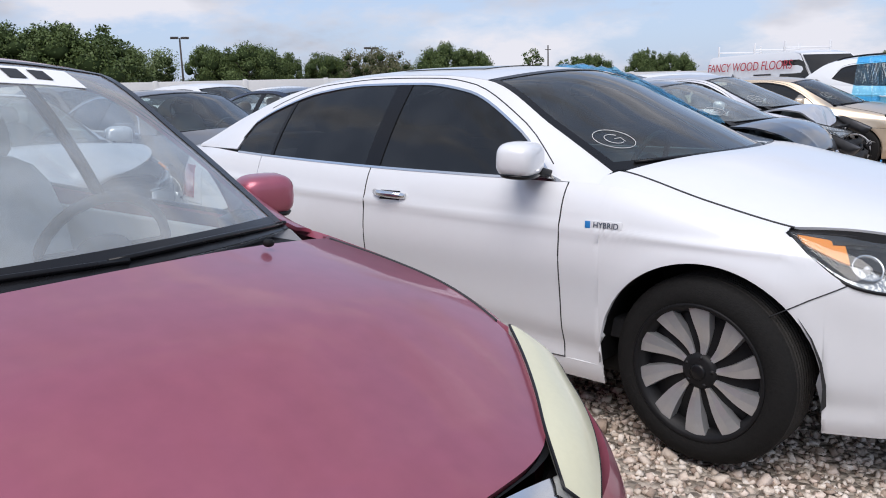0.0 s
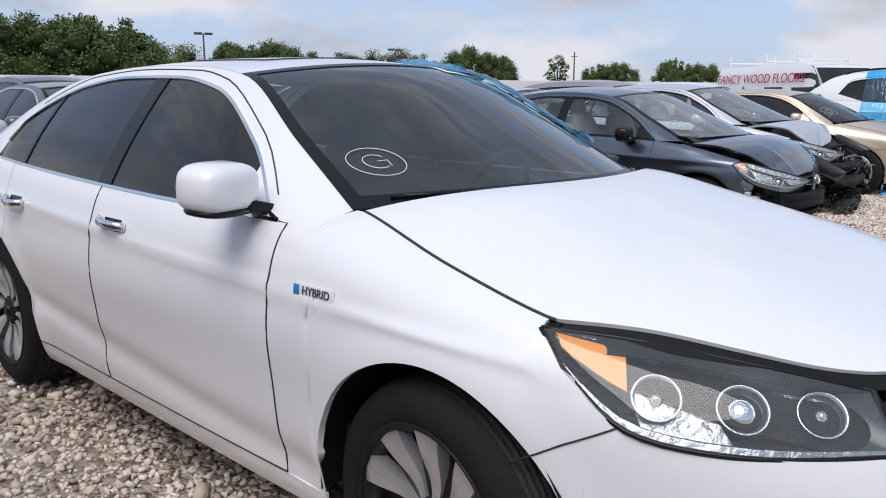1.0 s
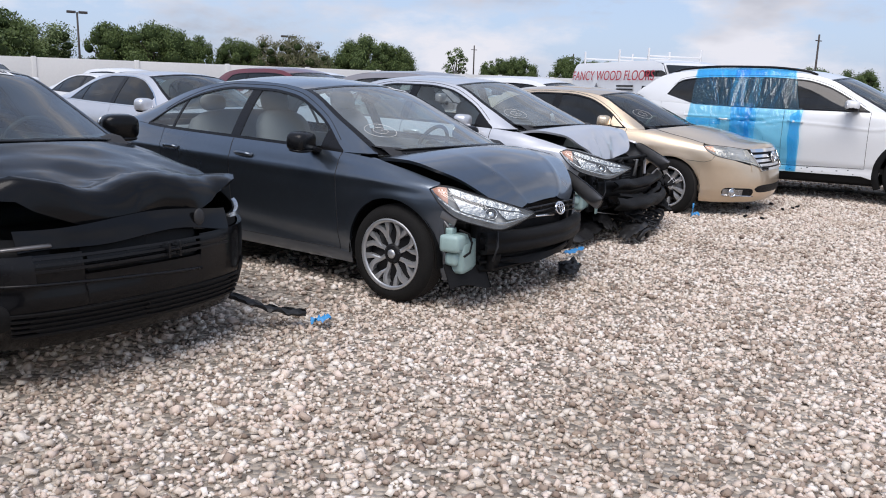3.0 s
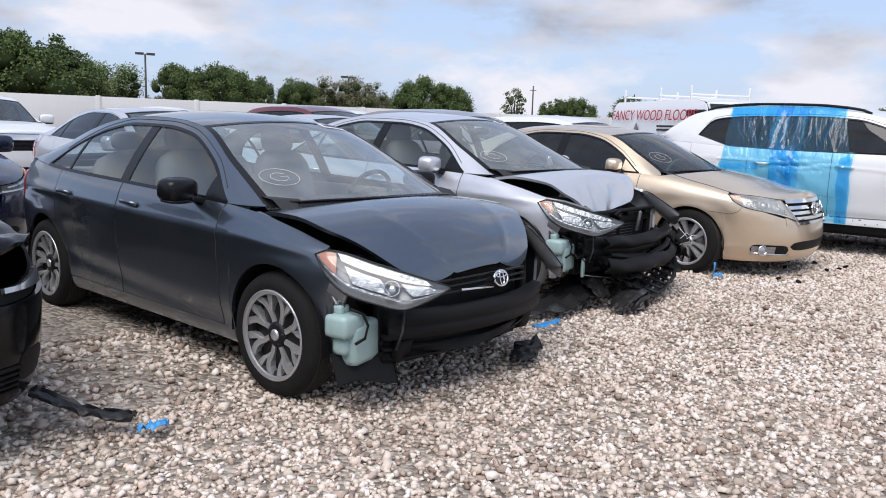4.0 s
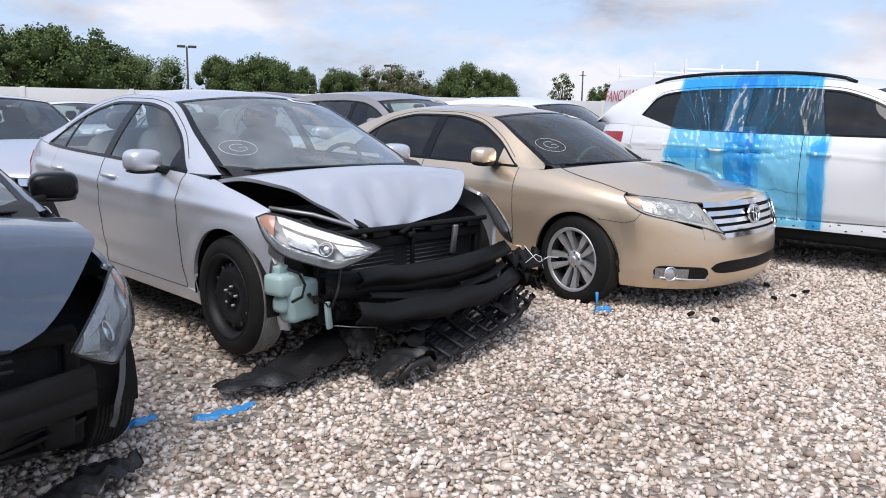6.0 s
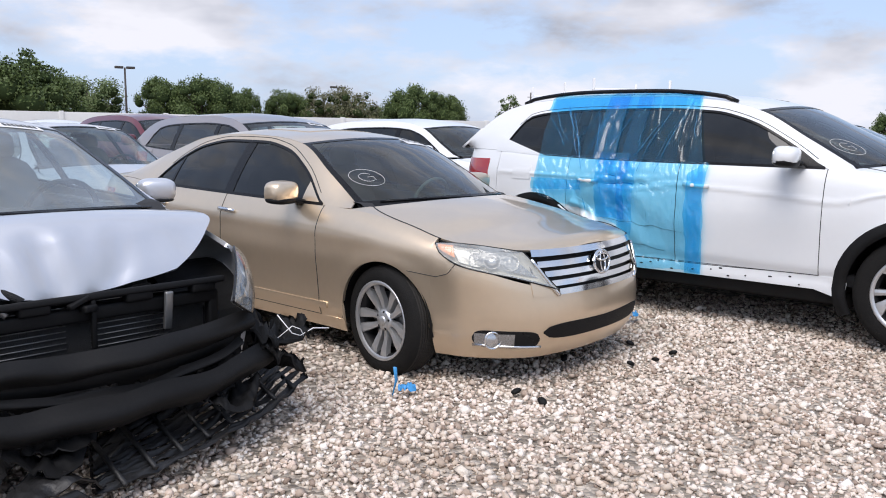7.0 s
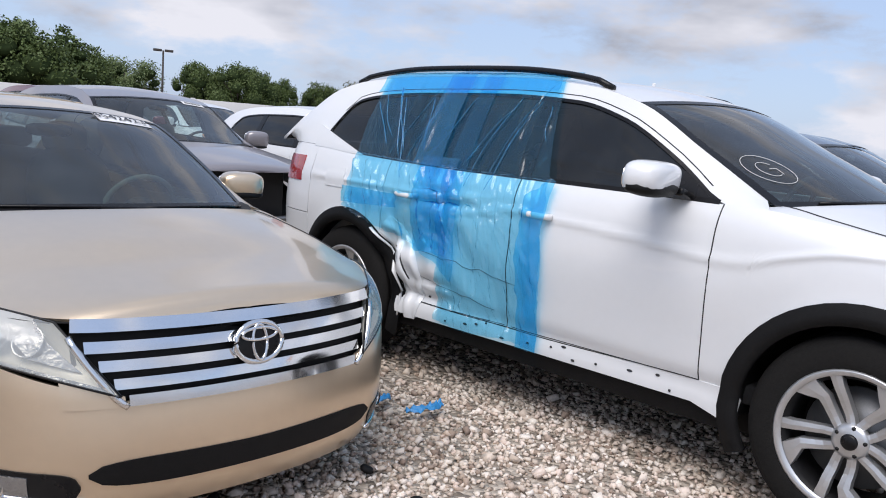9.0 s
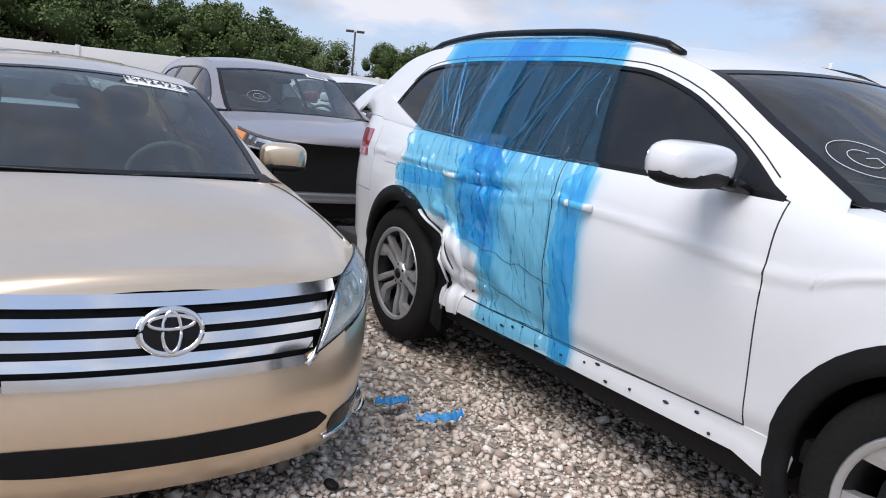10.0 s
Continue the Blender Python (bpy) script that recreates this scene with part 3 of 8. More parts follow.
    def gy(self, x, z):
        """Half width of the cabin's side at x and height z."""
        s = np.interp(-x, -self.bx, self.s)
        zb = self.top(x)
        yb = np.abs(self._at(s, zb)[..., 1])
        u = np.clip((z - zb) / np.maximum(self.rz(x) - zb, 0.02), 0, 1)
        return yb + (self.ry(x) - yb) * u + 0.03 * u * (1 - u) * 4 * 0.6

    def cabin(self, x0, x1, low, high, sign, n=20, nz=6, off=0.0, depth=0.01, gap=0.0):
        x = np.linspace(x1, x0, n)
        lo, hi = low(x) + gap, high(x) - gap
        hi = np.maximum(hi, lo + 0.0004)
        Z = lo[:, None] + (hi - lo)[:, None] * np.linspace(0, 1, nz)[None, :]
        X = np.repeat(x[:, None], nz, 1)
        P = np.stack([X, sign * (self.gy(X, Z) + off), Z], axis=-1)
        return sheet(P, depth, flip=sign < 0)

    def lid(self, x0, x1, n=16, nt=17, off=0.0, tmax=1.0, depth=0.01, tmin=None):
        """The upper skin between x0 (rear) and x1 (front): glass or roof."""
        x = np.linspace(x0, x1, n)
        t = np.linspace(-tmax if tmin is None else tmin, tmax, nt)
        X, T = np.meshgrid(x, t, indexing="ij")
        k = 1 - T * T
        P = np.stack([X + self.bow(X) * k, T * self.ry(X), self.rz(X) + self.crown(X) * k + off], axis=-1)
        return sheet(P, depth)

    def hood(self, s0, s1, n=26, nt=25, crown=0.06, bow=0.25, off=0.0, shape=None, depth=0.02, edge=None, strip=0, q0=None, wide=None, dense=False, drop=None):
        ss = s0 + (s1 - s0) * np.linspace(0, 1, n) ** (0.8 if strip or not dense else 1.7)
        x = self.x_of(ss)
        E = self._at(ss, self.top(x) - 0.001)
        t = np.linspace(-1, 1, nt)
        if edge is None:
            T = np.repeat(t[None, :], n, 0)
        else:
            te = edge(ss)[:, None]
            T = te * t[None, :] if strip == 0 else strip * np.minimum(te + 0.009 + (np.maximum(1 - te - 0.009, 0.001) if wide is None else wide) * (t[None, :] * strip + 1) / 2, 1.0)
        q = (ss - s0) / (s1 - s0) if q0 is None else np.clip((ss - q0[1]) / (q0[2] - q0[1]), 0, 1.05)
        k = 1 - np.abs(T) ** self.c.get("hood_power", 2.2)
        P = np.zeros((n, nt, 3))
        P[..., 0] = E[:, None, 0] + bow * (q ** 1.5)[:, None] * (1 - T ** 2)
        P[..., 1] = np.abs(E[:, None, 1]) * T
        cr_ = crown * np.minimum(1, E[:, 1] / 0.6) ** 1.2
        P[..., 2] = E[:, None, 2] + cr_[:, None] * k + off
        if drop is not None:
            te0 = drop[0](ss)[:, None]
            P[..., 2] -= drop[1] * np.clip((np.abs(T) - te0) / np.maximum(1 - te0, 0.02), 0, 1) ** 1.3
        if shape:
            P = shape(P, q, t)
        return sheet(P, depth, flip=True)


def ring_mark(shell, x, t, r, parent, letter=True, pen=0.0013):
    """A hand-drawn circle with a letter inside, in white marker on the windscreen."""
    def on(u, v):
        X = x + v * 0.9
        T = t + u / max(0.3, float(shell.ry(X)))
        k = 1 - T * T
        return (float(X + shell.bow(X) * k), float(T * shell.ry(X)), float(shell.rz(X) + shell.crown(X) * k) + 0.005)
    ring = [on(1.2 * r * math.cos(a), r * 1.15 * math.sin(a)) for a in np.linspace(0, 2 * math.pi, 33)]
    geos = [tube(ring, pen, 5)]
    if letter:
        arc = [on(0.55 * r * math.cos(a), 0.55 * r * math.sin(a)) for a in np.linspace(0.9, 5.6, 18)]
        geos += [tube(arc, pen, 5), tube([on(0.05 * r, -0.02 * r), on(0.5 * r, -0.05 * r), on(0.48 * r, 0.42 * r)], pen, 5)]
    return part("marker_ring", join(*geos), CHALK, parent, "white marker circle with a letter G")


def sticker(shell, x, t, w, h, parent, text=""):
    lab = empty("lot_sticker", None, parent)
    X = np.linspace(x - h, x, 3)
    T = np.linspace(t - w / 2, t + w / 2, 7)
    XX, TT = np.meshgrid(X, T, indexing="ij")

    def on(XX, TT, o):
        k = 1 - TT * TT
        return np.stack([XX + shell.bow(XX) * k, TT * shell.ry(XX), shell.rz(XX) + shell.crown(XX) * k + o], axis=-1)
    part("paper", sheet(on(XX, TT, 0.004), 0.002), LABEL, lab)
    for i in range(8):
        a = t - w / 2 + w * (0.12 + 0.1 * i)
        XX, TT = np.meshgrid(np.linspace(x - 0.75 * h, x - 0.25 * h, 2), np.linspace(a, a + w * 0.065, 2), indexing="ij")
        part("printed_bar", sheet(on(XX, TT, 0.0065), 0.0005), INK, lab)
    if text:
        k = lambda X, T: np.array(on(np.array(X), np.array(T), 0.008))
        o_, a_, b_ = k(x - h / 2, t), k(x - h / 2, t + 0.1), k(x - h / 2 - 0.02, t)
        ex, ey = Vector(a_ - o_).normalized(), Vector(b_ - o_).normalized()
        ez = ex.cross(ey)
        for ch in list(lab.children):
            if ch.name.startswith("printed_bar"):
                bpy.data.objects.remove(ch)
        cu = bpy.data.curves.new("lot_number", "FONT")
        cu.body, cu.size, cu.align_x, cu.align_y, cu.extrude = text, h * 1.05, "CENTER", "CENTER", 0.0005
        cu.materials.append(INK)
        ob = new("lot_number", cu)
        ob.parent = lab
        ob.matrix_basis = Matrix.Translation(o_) @ Matrix((ex, ey, ez)).transposed().to_4x4()
    return lab


def along(points, u):
    """Points on a smooth line through the given ones, u from 0 to 1 by length."""
    P = np.array(points, float)
    t = np.concatenate([[0], np.cumsum(np.linalg.norm(np.diff(P, axis=0), axis=1))])
    t /= t[-1]
    return np.stack([mono(list(zip(t, P[:, i])))(u) for i in range(3)], axis=-1)


def headlamp(root, sg, upper, lower, back, lens, amber, bowls, chrome=(), bulge=0.022, amber_mat=None, deep=0.05, seal=0.006):
    """One lamp. upper, lower: its edges from the outer tip to the inner end, on the car's right side."""
    lamp = empty("headlight", None, root)
    flip = np.array([1.0, -sg, 1.0])
    mid = lambda u: (along(upper, u) + along(lower, u)) / 2
    O = np.cross(mid(np.array(0.9)) - mid(np.array(0.1)), along(upper, np.array(0.5)) - along(lower, np.array(0.5)))
    O = O / np.linalg.norm(O)
    O = O if O[0] - O[1] > 0 else -O

    def skin(u, v, off=0.0, swell=1.0):
        a, b = along(upper, u), along(lower, u)
        full = 4 * v * (1 - v) * np.sqrt(np.clip(4 * u * (1 - u), 0, 1))
        return (a + (b - a) * v[..., None] + O * (off + swell * bulge * full)[..., None]) * flip

    def piece(name, u0, u1, v0, v1, off, swell, material, nu=16, nv=6, depth=0.0, label="", slant=0.0):
        U, Vv = np.meshgrid(np.linspace(u0, u1, nu), np.linspace(0, 1, nv), indexing="ij")
        W = v0 + (v1 - v0) * Vv
        U = np.clip(U + slant * (Vv - 0.5), 0, 1)
        return part(name, sheet(skin(U, W, off + 0 * U, swell), depth, flip=sg < 0), material, lamp, label)

    piece("housing", 0, 1, 0, 1, -0.004, -deep / bulge, back, 30, 9)
    for u0, u1, v0, v1, off, slant in chrome:
        piece("reflector", u0, u1, v0, v1, off, 0.3, FACET, 14, 5, 0.004, "", slant)
    u0, u1, v0, v1, slant = amber
    piece("turn_signal", u0, u1, v0, v1, -0.004, 0.55, amber_mat or AMBER, 10, 5, 0.01, "amber turn signal", slant)
    for u, v, r, clear in bowls:
        p = skin(np.array(u), np.array(v), np.array(-0.012), 0.2)
        n = Vector(O * flip)
        m = Matrix.Translation(Vector(p)) @ Vector((1, 0, 0)).rotation_difference(n).to_matrix().to_4x4()
        part("reflector_bowl", moved(lathe([(r * 1.06, 0.004), (r, 0.006), (r * 0.94, -0.006), (r * 0.75, -0.022), (r * 0.3, -0.034), (0.0, -0.036)], 24, "x"), m), REFLECT, lamp)
        part("bulb_lens", moved(blob(r * 0.4, r * (0.62 if clear else 0.3), r * (0.62 if clear else 0.3), 2, 10, (-0.014, 0, 0)), m), MIRROR if clear else REFLECT, lamp)
        if clear:
            part("bowl_shroud", moved(lathe([(r * 0.95, -0.002), (r * 0.66, -0.012), (r * 0.62, -0.02)], 24, "x"), m), LAMPGREY, lamp)
    piece("lens", 0, 1, 0, 1, 0.002, 1.0, lens, 30, 11)
    u = np.linspace(0, 1, 24)
    loop = [tuple(q) for q in skin(u, np.zeros(24))] + [tuple(q) for q in skin(u[::-1], np.ones(24))]
    part("lamp_seal", tube(loop + loop[:1], seal, 6), TRIM, lamp)
    return lamp


def groove(S, root, line, sg=-1, r=0.0022, n=24):
    """A dark panel gap that follows (x, z) points on the side skin."""
    P = np.array(line, float)
    t = np.concatenate([[0], np.cumsum(np.linalg.norm(np.diff(P, axis=0), axis=1))])
    u = np.linspace(0, t[-1], n)
    x, z = np.interp(u, t, P[:, 0]), np.interp(u, t, P[:, 1])
    s = np.interp(-x, -S.bx, S.s)
    return part("panel_gap", tube([tuple(p) for p in S.at(sg * s, z, 0.0003)], r, 5), INK, root)


def car(name, c, m, colour, label, detail=2, category="car"):
    """A car with its parts. c: its measures; colour: its paint."""
    S = Shell(c)
    root = empty(name, m)
    tagged(root, label, category)
    P = lambda *a, **k: part(*a, **k)
    n_ = 1 if detail > 1 else 0.5
    N = lambda v: max(4, int(v * n_))
    sill = S.sill
    low = S.arch(sill)
    skip = c.get("skip", ())
    x_fd, x_bp, x_rd = c["doors"]
    x_tip, x_hb, y_in = c["lamp"]
    lamp_low = mono(c["lamp_low"])
    s_tip, s_hb, s_in = S.sx(x_tip), S.sx(x_hb), S.sy(y_in)
    s_in_x = float(S.x_of(s_in))
    R = c["arch"]
    hx0 = c.get("hub_x", 0.0)
    brk = [S.sx(a + b * R) for a in (hx0, -c["wb"]) for b in (-1, 1)] + [S.sx(a + b * R * 0.985) for a in (hx0, -c["wb"]) for b in (-1, 1)] + [S.sx(a + b * R * 0.94) for a in (hx0, -c["wb"]) for b in (-1, 1)]
    x_deck = c.get("deck", S.xd)
    s_deck = S.sx(x_deck)
    s_cowl = S.sx(c["hood_rear"])
    f_high = lambda x: np.where(x > x_tip, np.minimum(S.top(x), lamp_low(x)), S.top(x))
    s_rb = S.sx(-c["wb"] - R - 0.03)
    tail_low, tail_high = c.get("tail_lamp", (0.75, 0.95))
    for sg in (-1, 1):
        door_mat = colour
        P("fender", S.patch(sg * s_hb, sg * S.sx(x_fd), low, f_high, N(40), N(c.get("rows", 16)), breaks=brk + [s_tip], depth=0.02, gap_top=0.0, gap_front=0.0 if "seam" in c else None), c.get("fender_paint", colour), root)
        d1 = P("front_door", S.patch(sg * S.sx(x_fd), sg * S.sx(x_bp), mono(c["door_low"]), S.top, N(24), N(c.get("rows", 20))), colour, root)
        d2 = P("rear_door", S.patch(sg * S.sx(x_bp), sg * S.sx(x_rd), S.arch(mono(c["door_low"])), S.top, N(30), N(c.get("rows", 20)), breaks=brk), colour, root)
        P("sill_panel", S.patch(sg * S.sx(hx0 - R), sg * S.sx(-c["wb"] + R), sill, mono(c["door_low"]), N(12), 5), c.get("sill_mat", colour), root)
        P("quarter_panel", S.patch(sg * S.sx(x_rd), sg * s_rb, low, S.top, N(34), N(c.get("rows", 16)), breaks=brk), colour, root)
        if detail > 1:
            d_low = mono(c["door_low"])
            for x_g in (x_fd, x_bp):
                groove(S, root, [(x_g, float(d_low(x_g))), (x_g, float(S.top(x_g)) - 0.004)], sg, 0.0028)
            groove(S, root, [(x_fd, float(d_low(x_fd))), (-c["wb"] + R + 0.01, float(d_low(-c["wb"] + R)))], sg, 0.0024)
            for nm, xh in (("front_door", c["handles"][0]), ("rear_door", c["handles"][1])):
                zh = c["handle_z"]
                s_h = sg * S.sx(xh)
                a = S.at(np.array([s_h]), np.array([zh]), 0.004)[0]
                b = S.at(np.array([s_h + sg * 0.2]), np.array([zh + 0.008]), 0.004)[0]
                n_h = S.at(np.array([s_h + sg * .1]), np.array([zh]), 0.035)[0]
                pts = [a, a * 0.75 + b * 0.25 + (n_h - (a + b) / 2) * 0.8, n_h, a * 0.25 + b * 0.75 + (n_h - (a + b) / 2) * 0.8, b]
                cup = S.patch(sg * (abs(s_h) + 0.035), sg * (abs(s_h) + 0.165), lambda x: np.full(np.shape(x), zh - 0.022), lambda x: np.full(np.shape(x), zh + 0.024), 7, 5, off=0.0015, depth=0.002)
                d = d1 if nm == "front_door" else d2
                P("handle_cup", cup, TRIM if c.get("dark_cup") else colour, d)
                P("handle", tube(pts, 0.011, 8, 1.4), c.get("handle_mat", colour), d)
        if "seam" in c:
            groove(S, root, c["seam"], sg)
        # cabin side
        gt = lambda x: np.maximum(S.top(x), S.glass_top(x))
        xa, xb = c["glass"][0], c["glass"][-1]
        P("pillar_frame", S.cabin(S.xd, S.xc, gt, lambda x: np.maximum(S.rz(x), gt(x)), sg, N(60), 5), colour, root)
        P("window_trim", join(S.cabin(xb, xa, lambda x: gt(x) - 0.004, lambda x: gt(x) + 0.012 * c.get("trim_h", 1.0), sg, N(50), 2, 0.004, 0.006), S.cabin(xb, xa, lambda x: S.top(x) - 0.006 * c.get("trim_h", 1.0), lambda x: S.top(x) + 0.014 * c.get("trim_h", 1.0), sg, N(40), 2, 0.005, 0.008)), c.get("window_trim", TRIM), root)
        if detail > 1:
            xs_ = np.linspace(xa - 0.06, xb + 0.12, 30)
            zs_ = np.minimum(gt(xs_) + 0.034, S.rz(xs_) - 0.012)
            P("door_frame_gap", tube([(x, sg * float(S.gy(np.array(x), np.array(z))), z) for x, z in zip(xs_, zs_)], 0.0028, 5), INK, root)
        gl = c["glass"]
        for i in range(len(gl) - 1):
            P("side_window", S.cabin(gl[i + 1], gl[i], S.top, gt, sg, N(20), 6, -0.006, 0.0), c["side_glass"][min(i, len(c["side_glass"]) - 1)], root)
        for i, wdt in zip(range(1, len(gl) - 1), c["pillars"]):
            P("door_pillar", S.cabin(gl[i] - wdt / 2, gl[i] + wdt / 2, S.top, gt, sg, 4, 6, -0.001, 0.01), TRIM, root)
        # wheel house
        for hx in (hx0, -c["wb"]):
            aa = np.linspace(-0.12, math.pi + 0.12, 18)
            rr = R + 0.012
            G = np.array([[(hx + rr * math.cos(a), sg * y, c["hub_z"] + rr * math.sin(a)) for y in (0.45, c["half"] * 0.96)] for a in aa])
            back = [(hx + rr * math.cos(a), sg * 0.46, c["hub_z"] + rr * math.sin(a)) for a in aa]
            g2 = sheet(G, 0.0, flip=sg < 0)
            P("wheel_liner", join(g2, (back, [tuple(range(len(back)))])), PLASTIC, root, smooth=False)
        if c.get("cladding"):
            for hx, a0, a1 in ((hx0, -0.25, math.pi + 0.42), (-c["wb"], -0.42, math.pi + 0.2)):
                P("arch_cladding", S.arch_ring(hx, c["hub_z"], sg, R - 0.005, R + c["cladding"], a0, a1), PLASTIC, root, "black plastic wheel arch trim")
        # mirror
        if c.get("mirror") and not (sg > 0 and c.get("no_left_mirror")):
            mx, mz, (lx, ly, lz) = c["mirror"]
            ym = float(S.gy(np.array(mx - 0.02), np.array(S.top(mx)))) + ly / 2 + c.get("mirror_out", 0.03)
            arm = empty("door_mirror", None, root)
            shell_m = moved(blob(lx / 2, ly / 2, lz / 2, 3.4, 14), pose(mx, sg * ym, mz, 0, 4, -sg * 14))
            P("mirror_shell", shell_m, c.get("mirror_mat", colour), arm)
            P("mirror_skirt", moved(blob(lx * (0.46 if "skirt" not in c else 0.515), ly * (0.46 if "skirt" not in c else 0.51), lz * c.get("skirt", 0.12), 2.6, 8), pose(mx, sg * ym, mz - lz * (0.56 - c.get("skirt", 0.12)), 0, 4, -sg * 14)), PLASTIC if "skirt" in c else TRIM, arm)
            P("mirror_foot", moved(block(0.1, 0.12, 0.035, 0.012), pose(mx + 0.01, sg * (ym - ly / 2 - 0.005), mz - lz / 2 + 0.005, sg * 14, 0, 0)), TRIM, arm)
            P("mirror_glass", moved(blob(0.006, ly / 2 - 0.012, lz / 2 - 0.012, 3, 8), pose(mx - lx / 2 + 0.012, sg * ym, mz, 0, 4, -sg * 14)), MIRROR, arm)
            sail_x0, sail_x1 = c["glass"][0] - 0.02, c["glass"][0] - 0.2
            P("mirror_base_panel", S.cabin(sail_x1, sail_x0, S.top, gt, sg, 6, 4, 0.002, 0.008), TRIM if c.get("black_sail") else colour, arm)
        # tail lamp
        P("tail_lamp", S.patch(sg * (s_rb + 0.12), sg * (S.end - 0.45), lambda x: np.full(np.shape(x), tail_low), lambda x: np.full(np.shape(x), tail_high), N(14), 6, off=0.006, depth=0.012), REDLENS, root)
        # wipers
    P("rear_bumper", S.patch(s_rb, S.end, sill, lambda x: np.full(np.shape(x), c.get("rb_top", 0.72)), N(22), 8), colour, root)
    P("rear_bumper", S.patch(-S.end, -s_rb, sill, lambda x: np.full(np.shape(x), c.get("rb_top", 0.72)), N(22), 8), colour, root)
    P("tail_panel", S.patch(s_rb, S.end, lambda x: np.full(np.shape(x), c.get("rb_top", 0.72)), S.top, N(22), 8), colour, root)
    P("tail_panel", S.patch(-S.end, -s_rb, lambda x: np.full(np.shape(x), c.get("rb_top", 0.72)), S.top, N(22), 8), colour, root)
    # upper skin
    xh, xrh = c["header"], c["rear_header"]
    P("windscreen", S.lid(xh, S.xc, N(16), N(17)), c.get("wind", WIND), root)
    P("windscreen_border", join(S.lid(xh, S.xc, N(16), 3, 0.003, 1.0, 0.003, 0.95), mirrored(S.lid(xh, S.xc, N(16), 3, 0.003, 1.0, 0.003, 0.95)), S.lid(S.xc - 0.05, S.xc, 3, N(17), 0.003, 0.97, 0.003), S.lid(xh, xh + 0.035, 3, N(17), 0.003, 0.97, 0.003)), TRIM, root)
    P("roof", S.lid(xrh, xh - 0.004, N(20), N(17), 0.002), colour, root)
    P("headliner", S.lid(xrh + 0.05, xh - 0.08, 8, 9, -0.035, 0.93, 0.0), CABIN_PALE, root)
    P("rear_window", S.lid(S.xd, xrh - 0.004, N(14), N(15)), c.get("rear_glass", CLEARW), root)
    if "hood" not in skip:
        he = c.get("hood_edge", 0.9)
        hargs = dict(crown=c.get("hood_crown", 0.06), bow=c.get("hood_bow", 0.22))
        h_line = mono(c["hood_line"]) if "hood_line" in c else None
        corner = lambda v: S._at(np.asarray(v, float), S.top(S.x_of(v)) - 0.001)
        h_front = c.get("hood_front", 0.015)
        e_tip = 1.0
        if h_line:
            sv = np.linspace(0.0, s_tip, 200)
            xv = corner(sv)[:, 0]
            h_front = float(np.interp(-max(p_[0] for p_ in c["hood_line"]), -xv, sv))
            on_line = lambda v: np.minimum(np.maximum(h_line(corner(v)[..., 0]), 0.002) / np.maximum(np.abs(corner(v)[..., 1]), 0.01), 0.985)
            e_tip = float(on_line(np.array(s_tip)))
        edge0 = lambda v: e_tip - (e_tip - he) * np.clip((v - s_tip) / (s_cowl - s_tip), 0, 1) ** c.get("seam_bend", 3.0)
        edge = edge0
        if h_line:
            edge = lambda v: np.where(v < s_tip, on_line(v), edge0(v))
            q_n = dict(q0=(0, h_front, s_cowl), **hargs)
            P("nose_trim", S.hood(0.015, h_front + 0.02, 14, 21, depth=0.02, off=-0.012, **q_n), c.get("nose_mat", CHROME), root)
            gap_ = c.get("hood_gap", 0.0)
            for sg in (-1, 1):
                top_lamp = empty("headlight_top", None, root) if "lamps" not in skip else root
                P("hood_gap", S.hood(h_front, s_tip, N(34), 3, depth=0.004, off=-0.01, edge=lambda v: edge(v) - 0.02, strip=sg, wide=0.05 + gap_, drop=(edge, c.get("lamp_drop", 0.0)), **q_n), PLASTIC, root)
                if "lamps" in skip:
                    P("lamp_tray", S.hood(h_front - 0.02, s_tip - 0.005, N(34), 7, depth=0.02, off=-0.05, edge=lambda v: edge(v) + 0.02, strip=sg, drop=(edge, c.get("lamp_drop", 0.0)), **q_n), PLASTIC, root)
                else:
                    P("lamp_base", S.hood(h_front - 0.02, s_tip - 0.005, N(34), 7, depth=0.02, off=-0.03, edge=lambda v: edge(v) + 0.02, strip=sg, drop=(edge, c.get("lamp_drop", 0.0)), **q_n), c.get("lamp_back", TRIM), top_lamp)
                    P("lamp_rim", S.hood(h_front, s_tip - 0.04, N(34), 3, depth=0.02, off=-0.004, edge=lambda v: edge(v) + 0.015 + gap_, strip=sg, wide=0.025, drop=(edge, c.get("lamp_drop", 0.0)), **q_n), REFLECT, top_lamp)
                    s_a = s_tip - 0.3 * (s_tip - h_front)
                    P("lamp_amber", S.hood(s_a, s_tip - 0.04, 9, 4, depth=0.002, off=-0.024, edge=lambda v: np.minimum(edge(v) + 0.045 + gap_, 0.97), strip=sg, drop=(edge, c.get("lamp_drop", 0.0)), **q_n), AMBER, top_lamp, "amber turn signal")
                    for fr in c.get("top_bowls", (0.3, 0.52)):
                        s_b = h_front + fr * (s_tip - h_front)
                        x_b = float(S.x_of(s_b))
                        y_b = abs(float(S._at(np.array(s_b), S.top(x_b) - 0.001)[1]))
                        t_b = 0.5 * (float(edge(np.array(s_b))) + 1.0)
                        r_b = min(0.05, 0.42 * y_b * (1 - float(edge(np.array(s_b)))))
                        bowl = lathe([(r_b, 0.0), (r_b * 0.9, -0.012), (r_b * 0.6, -0.03), (0.0, -0.034)], 20, "z")
                        at_b = pose(x_b, sg * y_b * t_b, float(S.top(x_b)) - 0.012 - 0.4 * c.get("lamp_drop", 0.0), 0, 30, sg * 25)
                        P("reflector_bowl", moved(bowl, at_b), REFLECT, top_lamp)
